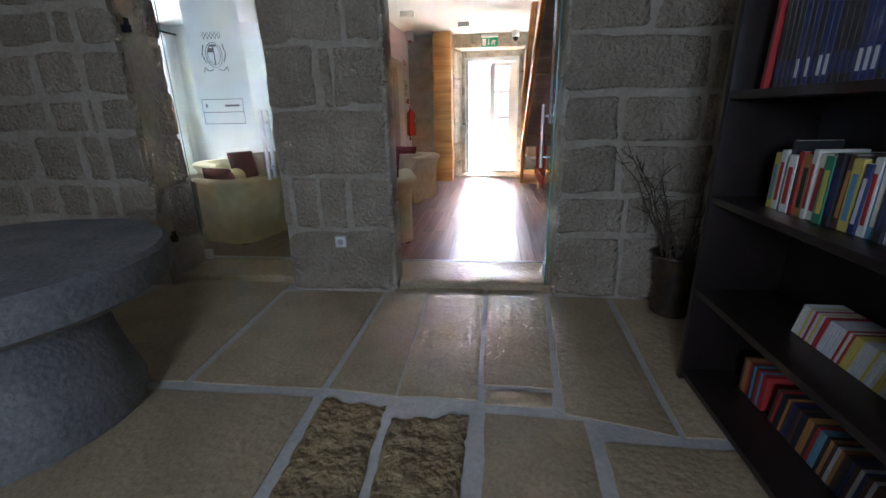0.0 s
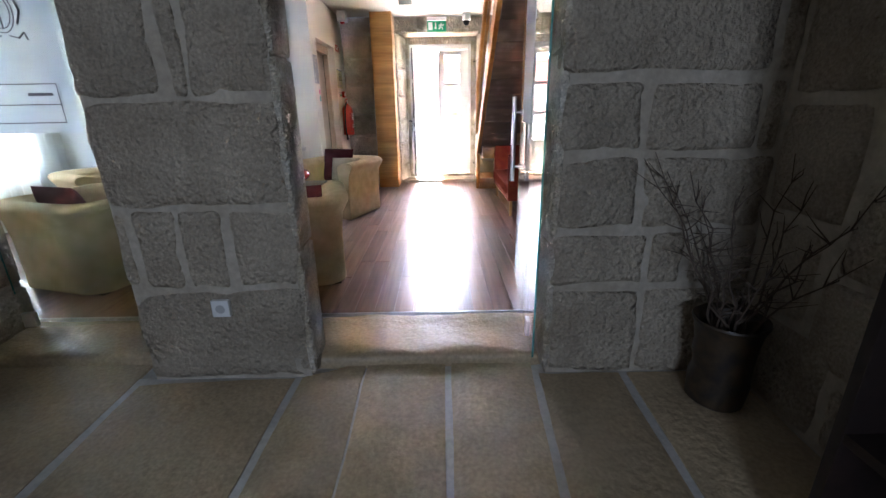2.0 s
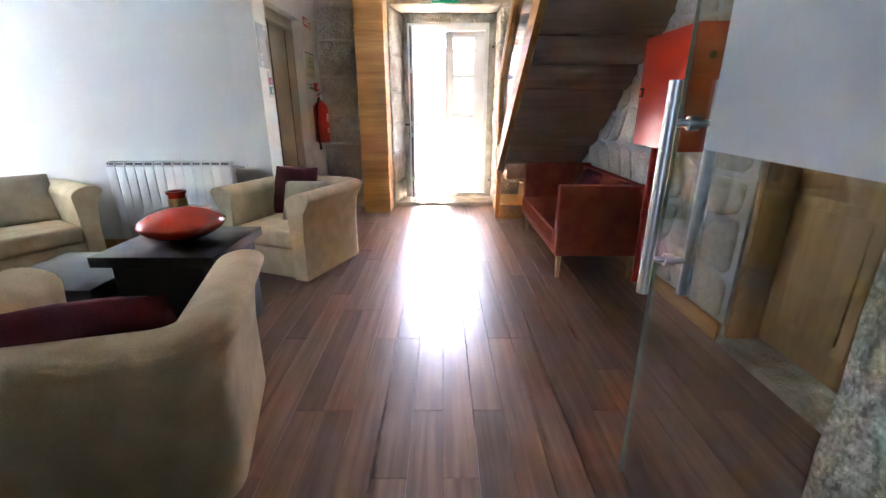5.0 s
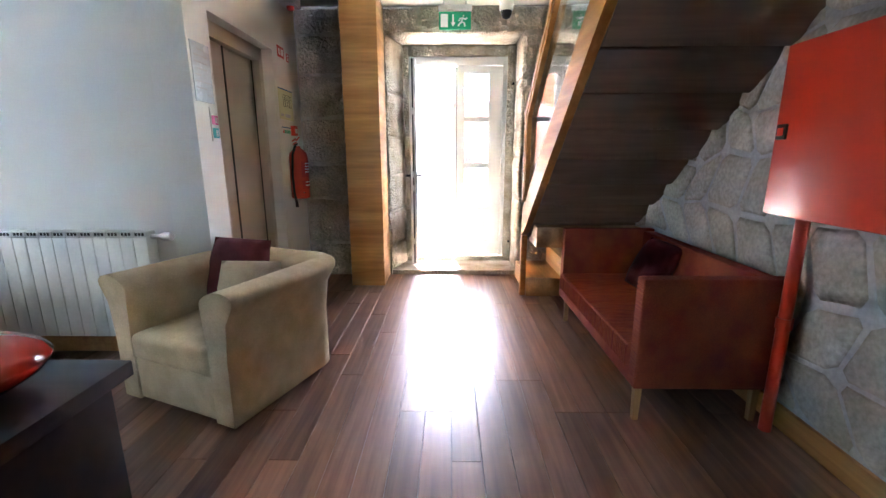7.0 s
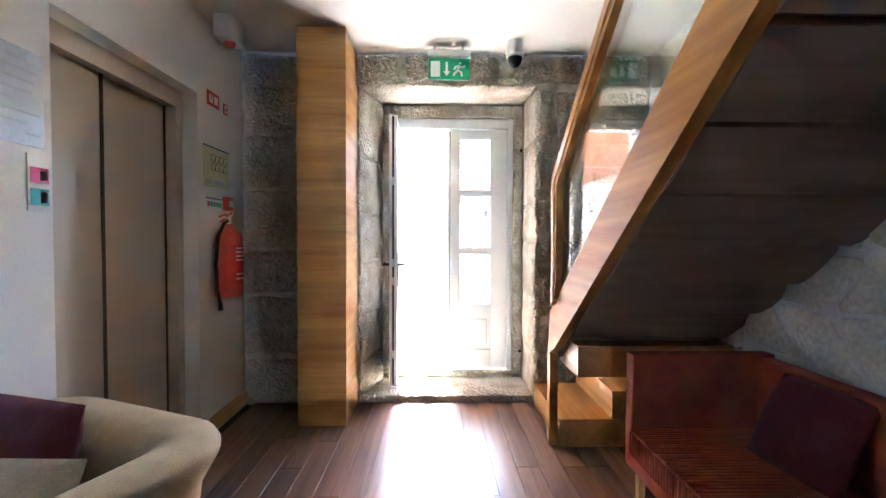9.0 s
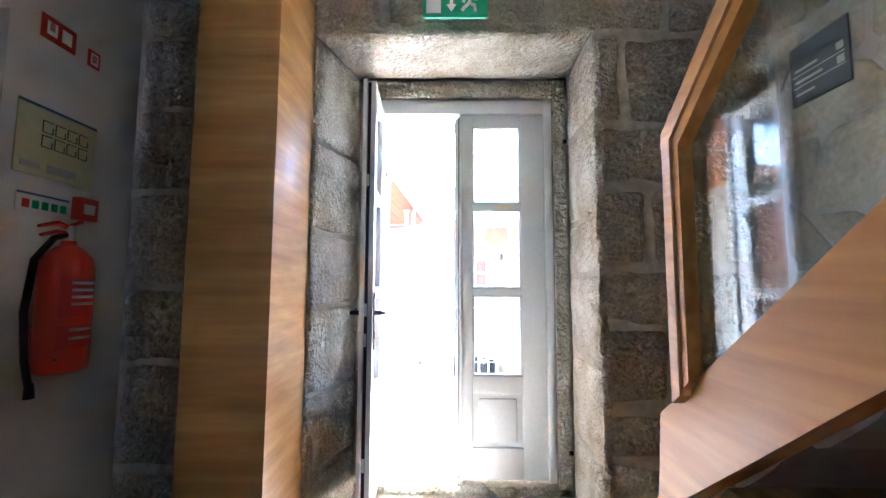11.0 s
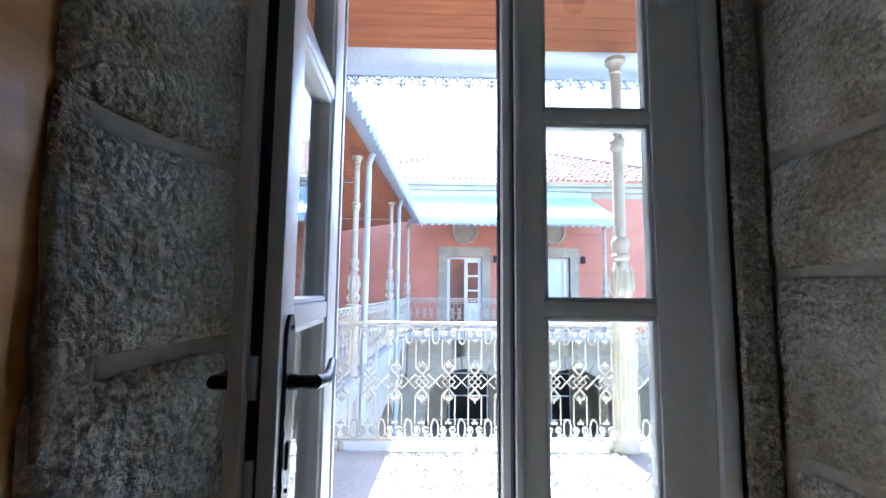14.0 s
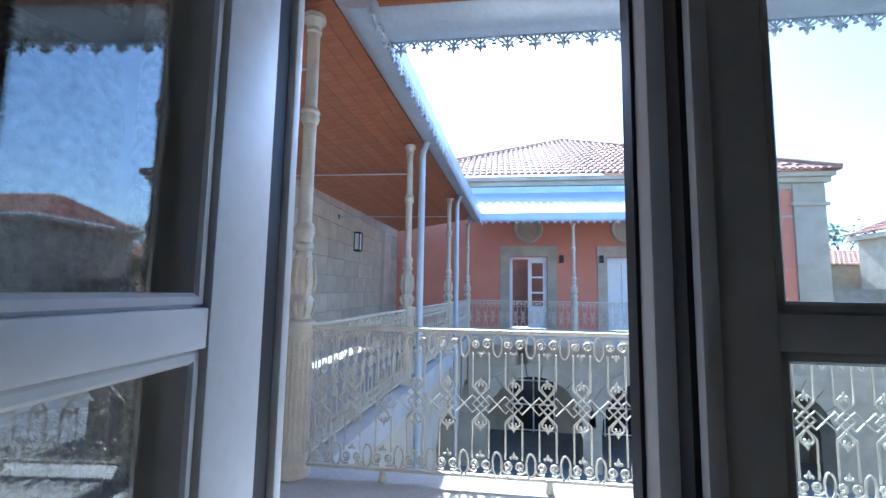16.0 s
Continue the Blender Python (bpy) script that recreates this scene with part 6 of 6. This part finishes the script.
# ---- pieces: wall stones, slabs, planks ----
def rough_block(bm, x0, x1, y0, y1, z0, z1, amp, seed, cuts=5, wobble=0.0):
    """A hewn block with worn edges; the relief keeps inside its own bounds."""
    vs = bmesh.ops.create_cube(bm, size=1.0)["verts"]
    es = list({e for v in vs for e in v.link_edges})
    r = bmesh.ops.subdivide_edges(bm, edges=es, cuts=cuts, use_grid_fill=True)
    sx, sy, sz = x1 - x0, y1 - y0, z1 - z0
    c = Vector(((x0 + x1) / 2, (y0 + y1) / 2, (z0 + z1) / 2))
    rd = 0.035
    for v in bm.verts:
        p = Vector((v.co.x * sx, v.co.y * sy, v.co.z * sz))
        half = Vector((sx / 2, sy / 2, sz / 2))
        k = min(rd, *half)
        inner = Vector((max(-half.x + k, min(half.x - k, p.x)), max(-half.y + k, min(half.y - k, p.y)), max(-half.z + k, min(half.z - k, p.z))))
        off = p - inner
        if off.length > k:
            off = off.normalized() * k
        q = inner + off
        w = c + q
        nz = noise.noise(w * 5.5 + Vector((seed, seed * 2, 0))) + 0.5 * noise.noise(w * 17 + Vector((seed, 0, 0)))
        n2 = off.normalized() if off.length > 1e-5 else Vector((0, -1, 0))
        v.co = w + n2 * (amp * nz - amp * 0.6)
        warp = Vector((noise.noise(w * 3.1 + Vector((seed, 7, 1))), 0, noise.noise(w * 3.1 + Vector((2, seed, 9)))))
        if wobble:
            v.co += warp * wobble
    return bm


setting("threshold", rough_block(bmesh.new(), -0.90, 0.44, 2.79, 3.284, -0.2, 0.008, 0.013, 3.3, 16, 0.008), M_SLAB, "worn granite threshold step between hall and lounge", angle=75)
setting("threshold_west", rough_block(bmesh.new(), -2.72, -1.55, 2.84, 3.284, -0.2, 0.006, 0.012, 5.1, 14, 0.008), M_SLAB, "worn granite threshold of the second doorway", angle=75)


def wall_blocks(parent, rows, y0, y1, mat, amp=0.014, name="stone", gap=0.002):
    """Rows of (z0, z1, [x edges])."""
    s = 0.0
    for z0, z1, xs in rows:
        for a, b in zip(xs, xs[1:]):
            s += 1.37
            bm = rough_block(bmesh.new(), a + gap, b - gap, y0, y1, z0 + gap, z1 - gap, amp, s, 8, 0.022)
            part(name, bm, mat, parent, angle=75)


# pier, east part and west part of the middle wall
wall_blocks(wall_mid, [(-0.06, 0.44, [-1.585, -0.745]), (0.44, 0.83, [-1.585, -1.50, -1.29, -1.065, -0.745]), (0.83, 1.29, [-1.585, -0.745]), (1.29, 1.69, [-1.585, -1.21, -1.11, -0.745]), (1.69, 2.15, [-1.585, -1.0, -0.745]), (2.15, 2.6, [-1.585, -0.745])], 2.695, 2.93, M_STONE, gap=0.003)
wall_blocks(wall_mid, [(-0.06, 0.41, [0.412, 0.868, 1.37]), (0.41, 0.69, [0.412, 0.865, 1.05, 1.37]), (0.69, 1.04, [0.412, 0.80, 1.37]), (1.04, 1.34, [0.412, 0.783, 1.27, 1.37]), (1.34, 1.69, [0.412, 1.27, 1.37]), (1.69, 2.15, [0.412, 0.9, 1.37]), (2.15, 2.6, [0.412, 1.37])], 2.695, 3.255, M_STONE, gap=0.003)
rw = random.Random(21)
z = -0.06
rows = []
while z < 2.55:
    h = rw.uniform(0.20, 0.36)
    xs, x = [-4.4], -4.4
    while x < -2.95:
        x += rw.uniform(0.22, 0.5)
        xs.append(min(x, -2.90))
    xs.append(-2.60)
    rows.append((z, min(z + h, 2.6), xs))
    z += h
wall_blocks(wall_mid, rows, 2.695, 2.80, M_STONE, 0.014, gap=0.014)
z = -0.06
while z < 2.2:
    h = rw.uniform(0.30, 0.48)
    bm = rough_block(bmesh.new(), -2.80, (-2.63 if z < 0.5 else -2.69) + 0.02 * rw.random(), 2.86, 3.25, z, min(z + h, 2.3) - 0.012, 0.012, z * 3)
    part("jamb_stone", bm, M_STONE, wall_mid, angle=75)
    z += h
for x0, x1, z0 in ((-3.0, -1.55, 2.25), (-0.8, 0.42, 2.25)):
    part("lintel", rough_block(bmesh.new(), x0, x1, 2.695, 3.25, z0 - 0.01, 2.6, 0.008, x0), M_STONE, wall_mid, angle=75)

for x0, x1, y1, s in ((0.402, 0.455, 3.268, 1.0), (-0.785, -0.738, 2.93, 2.0)):
    for a, b in ((-0.05, 0.62), (0.62, 1.45), (1.45, 2.24)):
        part("dressed_jamb", rough_block(bmesh.new(), x0, x1, 2.706, y1, a + 0.002, b - 0.002, 0.005, s * 5 + a, 6), M_STONE_PALE, wall_mid, "dressed pale reveal stone", angle=75)

for z in (0.29, 1.83):
    part("iron_pintle", box(boxed(-2.635, -2.575, 2.80, 2.825, z, z + 0.05, 0.004), -2.60, -2.575, 2.79, 2.815, z, z + 0.09, 0.004), M_DARK_METAL, wall_mid, "old iron hinge pin")
hall_east = next(o for o in scene.objects if o.name == "wall_hall_east")
for a, b, z0, z1 in ((1.8, 2.2, -0.06, 0.25), (2.2, 2.70, -0.06, 0.36), (1.8, 2.35, 0.25, 0.62), (2.35, 2.70, 0.36, 0.78), (1.8, 2.3, 0.62, 1.0), (2.3, 2.70, 0.78, 1.25), (1.8, 2.15, 1.0, 1.4), (2.15, 2.70, 1.25, 1.7), (1.8, 2.4, 1.7, 2.1), (2.4, 2.7, 1.7, 2.2)):
    part("stone", rough_block(bmesh.new(), 1.335, 1.42, a + 0.012, b - 0.012, z0 + 0.012, z1 - 0.012, 0.014, a * 3 + z0, 6), M_STONE, hall_east, angle=75)
# balcony wall: face, embrasure cheeks and lintel
wall_blocks(wall_north, [(-0.05, 0.40, [0.525, 0.95, 1.39]), (0.40, 0.62, [0.525, 1.10, 1.39]), (0.62, 0.98, [0.525, 0.86, 1.39]), (0.98, 1.25, [0.525, 0.92, 1.39]), (1.25, 1.62, [0.525, 0.78, 1.10, 1.39]), (1.62, 1.92, [0.525, 0.95, 1.39]), (1.92, 2.37, [0.525, 0.68, 1.05, 1.39])], 8.245, 8.40, M_STONE, 0.014, gap=0.012)
wall_blocks(wall_north, [(2.365, 2.62, [-1.2, -0.45, 0.35, 0.9, 1.39])], 8.245, 8.5, M_STONE, 0.012, gap=0.008)
wall_blocks(wall_north, [(a, b, [-1.65, -1.16]) for a, b in ((-0.05, 0.35), (0.35, 0.8), (0.8, 1.15), (1.15, 1.6), (1.6, 2.0), (2.0, 2.36), (2.36, 2.62))], 8.245, 8.40, M_STONE, 0.012, gap=0.008)
wall_blocks(wall_north, [(a, b, [-0.80, -0.762]) for a, b in ((-0.05, 0.5), (0.5, 0.95), (0.95, 1.5), (1.5, 1.95), (1.95, 2.37))], 8.245, 8.34, M_STONE, 0.008, gap=0.004)
for a, b in ((0.02, 0.36), (0.36, 0.80), (0.80, 1.22), (1.22, 1.50), (1.50, 1.98), (1.98, 2.37)):
    bm = rough_block(bmesh.new(), 0.525, 0.60, 8.25, 8.715, a + 0.006, b - 0.006, 0.012, a * 7, 7)
    part("cheek_stone", bm, M_STONE_PALE, wall_north, angle=75)
for a, b in ((0.02, 0.30), (0.30, 0.66), (0.66, 1.06), (1.06, 1.42), (1.42, 1.86), (1.86, 2.37)):
    bm = rough_block(bmesh.new(), -0.05, 0.05, 0.0, 0.475, a + 0.006, b - 0.006, 0.012, a * 9, 7)
    part("cheek_stone", bm, M_STONE_PALE, wall_north, m=pose(-0.812, 8.25, 0, 0, 0, -15.5), angle=75)
part("lintel_soffit", rough_block(bmesh.new(), -0.79, 0.55, 8.25, 8.72, 2.36, 2.45, 0.010, 4.4, 9), M_STONE_PALE, wall_north, angle=75)
part("architrave", boxed(0.455, 0.528, 8.70, 8.80, 0.03, 2.36, 0.008), M_STONE_PALE, wall_north)
part("architrave", boxed(-0.66, -0.602, 8.70, 8.80, 0.03, 2.36, 0.008), M_STONE_PALE, wall_north)
part("architrave", boxed(-0.565, 0.455, 8.70, 8.80, 2.264, 2.36, 0.008), M_STONE_PALE, wall_north)
for z in (0.28, 1.98):
    part("iron_pin", tube(bmesh.new(), [(0.52, 8.66, z), (0.50, 8.66, z)], 0.012, 8), M_DARK_METAL, wall_north)

# rubble wall of the lounge and under the stairs
rr = random.Random(8)
ys, zs = [], []
NY, NZ = 13, 9
Y0, Y1 = 4.83, 8.24
grid = {}
for i in range(NY + 1):
    for j in range(NZ + 1):
        jy = 0 if i in (0, NY) else rr.uniform(-0.10, 0.10)
        jz = 0 if j in (0, NZ) else rr.uniform(-0.055, 0.055)
        grid[i, j] = (Y0 + (Y1 - Y0) * (i + (0.5 if j % 2 and 0 < i < NY else 0) * 0.8) / NY + jy, 0.11 + (2.60 - 0.11) * j / NZ + jz)
for i in range(NY):
    for j in range(NZ):
        a, b, c, d = grid[i, j], grid[i + 1, j], grid[i + 1, j + 1], grid[i, j + 1]
        cy, cz = (a[0] + b[0] + c[0] + d[0]) / 4, (a[1] + b[1] + c[1] + d[1]) / 4
        ring = []
        cor = [a, b, c, d]
        for k in range(4):
            p, q = cor[k], cor[(k + 1) % 4]
            for f in (0.14, 0.5, 0.86):
                ring.append((p[0] + (q[0] - p[0]) * f, p[1] + (q[1] - p[1]) * f))
        sh = rr.uniform(0.86, 0.97)
        bm = bmesh.new()
        rings = []
        for s, dep in ((sh, 0.004), (sh * 0.97, -0.003), (sh * 0.86, -0.010), (sh * 0.5, -0.013)):
            rings.append([bm.verts.new((dep + (0.006 * noise.noise((y * 9, z * 9, s)) if s < sh else 0), cy + (y - cy) * s * (1 + 0.05 * noise.noise((y * 5, z * 5, 1))), cz + (z - cz) * s * (1 + 0.05 * noise.noise((y * 5, z * 5, 4))))) for y, z in ring])
        for A, B in zip(rings, rings[1:]):
            for k in range(12):
                bm.faces.new((A[k], A[(k + 1) % 12], B[(k + 1) % 12], B[k]))
        bm.faces.new(rings[-1])
        bmesh.ops.recalc_face_normals(bm, faces=bm.faces)
        part("stone", bm, M_RUBBLE, wall_east, m=Matrix.Translation((1.385, 0, 0)), angle=60)

# ashlar courses of the west wing
ra = random.Random(4)
for j in range(9):
    z0, z1 = 0.0 + 0.36 * j, 0.36 * (j + 1)
    y = 9.05 + (0.5 if j % 2 else 0)
    while y < FAR_WALL - 0.2:
        w = ra.uniform(0.8, 1.3)
        y2 = min(y + w, FAR_WALL)
        part("ashlar_block", boxed(-3.64, -3.60, y + 0.005, y2 - 0.005, z0 + 0.005, min(z1, 3.3) - 0.005, 0.006, 1), M_ASHLAR, wing)
        y = y2
part("pilaster", boxed(-3.62, -3.50, 20.2, 20.9, 0, 2.9, 0.01), M_ASHLAR, wing)

# hall floor slabs
slabs = setting("floor_hall", boxed(-4.5, 1.4, -2.95, 2.72, -0.20, -0.062), M_SLAB_JOINT, "worn granite floor slabs with wide pale joints")


def slab(pts, seed, mat=M_SLAB, amp=0.004, top=-0.04, cuts=6, inset=0.018):
    """A four-sided slab with worn edges."""
    P = [Vector((x, y, 0)) for x, y in pts]
    c = sum(P, Vector()) / 4
    P = [p + (c - p).normalized() * inset * 1.3 for p in P]
    bm = bmesh.new()
    n = cuts
    g = {}
    for i in range(n + 1):
        for j in range(n + 1):
            u, v = i / n, j / n
            p = (P[0] * (1 - u) + P[1] * u) * (1 - v) + (P[3] * (1 - u) + P[2] * u) * v
            edge = min(u, 1 - u, v, 1 - v)
            nz = noise.noise(p * 3.5 + Vector((seed, 0, 0))) * amp + noise.noise(p * 16 + Vector((0, seed, 0))) * amp * 0.7
            g[i, j] = bm.verts.new((p.x + (0.010 * noise.noise(p * 7) if edge == 0 else 0), p.y + (0.010 * noise.noise(p * 7 + Vector((5, 5, 5))) if edge == 0 else 0), top + nz - (0.016 if edge == 0 else 0)))
    for i in range(n):
        for j in range(n):
            bm.faces.new((g[i, j], g[i + 1, j], g[i + 1, j + 1], g[i, j + 1]))
    rim = [g[i, 0] for i in range(n)] + [g[n, j] for j in range(n)] + [g[i, n] for i in range(n, 0, -1)] + [g[0, j] for j in range(n, 0, -1)]
    low = [bm.verts.new((v.co.x, v.co.y, -0.075)) for v in rim]
    for k in range(len(rim)):
        bm.faces.new((rim[k], low[k], low[(k + 1) % len(rim)], rim[(k + 1) % len(rim)]))
    bmesh.ops.recalc_face_normals(bm, faces=bm.faces)
    part("slab", bm, mat, slabs, angle=70)


M_SLAB_ROUGH = material("picked_floor_slab", (0.36, 0.26, 0.13), 0.7, vary=0.25, grain=50, blotch=9, bump=1.0, bump_scale=17, tint=(0.24, 0.17, 0.09), dist=0.07)
slab([(-0.48, 1.46), (-0.08, 1.46), (-0.075, 2.86), (-0.50, 2.86)], 1)
slab([(-0.84, 1.48), (-0.48, 1.46), (-0.50, 2.86), (-0.82, 2.72)], 2)
slab([(-0.07, 1.58), (0.29, 1.58), (0.38, 2.86), (-0.055, 2.86)], 3)
slab([(-0.08, 1.45), (0.28, 1.45), (0.29, 1.57), (-0.07, 1.57)], 4, cuts=4)
slab([(0.30, 1.40), (0.76, 1.30), (0.80, 2.72), (0.39, 2.72)], 5)
slab([(0.77, 1.30), (1.36, 1.30), (1.36, 2.72), (0.83, 2.72)], 6)
slab([(-1.58, 1.48), (-0.86, 1.48), (-0.84, 2.72), (-1.63, 2.68)], 7)
slab([(-2.75, 1.46), (-1.60, 1.48), (-1.65, 2.86), (-2.72, 2.86)], 8)
slab([(-0.82, 0.70), (-0.49, 0.72), (-0.50, 1.42), (-0.84, 1.45)], 9, M_SLAB_ROUGH, 0.022, cuts=16)
slab([(-0.47, 0.72), (-0.13, 0.74), (-0.11, 1.38), (-0.48, 1.33)], 10, M_SLAB_ROUGH, 0.022, cuts=16)
slab([(-0.07, 0.55), (0.37, 0.55), (0.39, 1.40), (-0.06, 1.41)], 11)
slab([(0.40, 0.35), (1.36, 0.35), (1.36, 1.27), (0.42, 1.27)], 12)
slab([(-2.75, 0.45), (-0.85, 0.45), (-0.86, 1.44), (-2.75, 1.43)], 13)
slab([(-4.4, 0.45), (-2.78, 0.45), (-2.78, 2.70), (-4.4, 2.70)], 14)
slab([(-0.82, -0.4), (-0.07, -0.4), (-0.08, 0.68), (-0.82, 0.68)], 15)
slab([(-0.05, -0.5), (1.36, -0.5), (1.36, 0.33), (-0.05, 0.52)], 16)
slab([(-4.4, -2.9), (-0.85, -2.9), (-0.85, 0.42), (-4.4, 0.42)], 17)
slab([(-0.83, -2.9), (1.36, -2.9), (1.36, -0.52), (-0.83, -0.45)], 18)

# lounge floor planks
fl = setting("floor_lounge", boxed(-5.0, 1.385, 3.30, 8.27, -0.05, -0.018), M_BLACK, "dark reddish-brown hardwood plank floor")
PW = 0.128
plank = {}
rp = random.Random(2)


def plank_mesh(L):
    bm = boxed(0.0008, PW - 0.0008, 0, L - 0.0015, -0.018, 0.0, 0.0012, 1)
    return mesh_of("plank", bm, M_PLANK, smooth=False)


LENGTHS = [plank_mesh(l) for l in (1.25, 1.55, 0.95, 0.6)]
LV = (1.25, 1.55, 0.95, 0.6)
i = 0
x = 1.385 - PW
while x > -5.0:
    y = 3.30
    first_len = True
    while y < 8.26:
        if x < -1.66 and y > 6.40:
            break
        k = rp.randrange(3) if not first_len else rp.choice((0, 1, 2, 3))
        first_len = False
        L = LV[k]
        end = 8.262 if x > -1.66 else 6.44
        if y + L > end - 0.3:
            me = plank_mesh(end - y)
            L = end - y
        else:
            me = LENGTHS[k]
        share("plank", me, fl, Matrix.Translation((x, y, 0)))
        y += L
    x -= PW
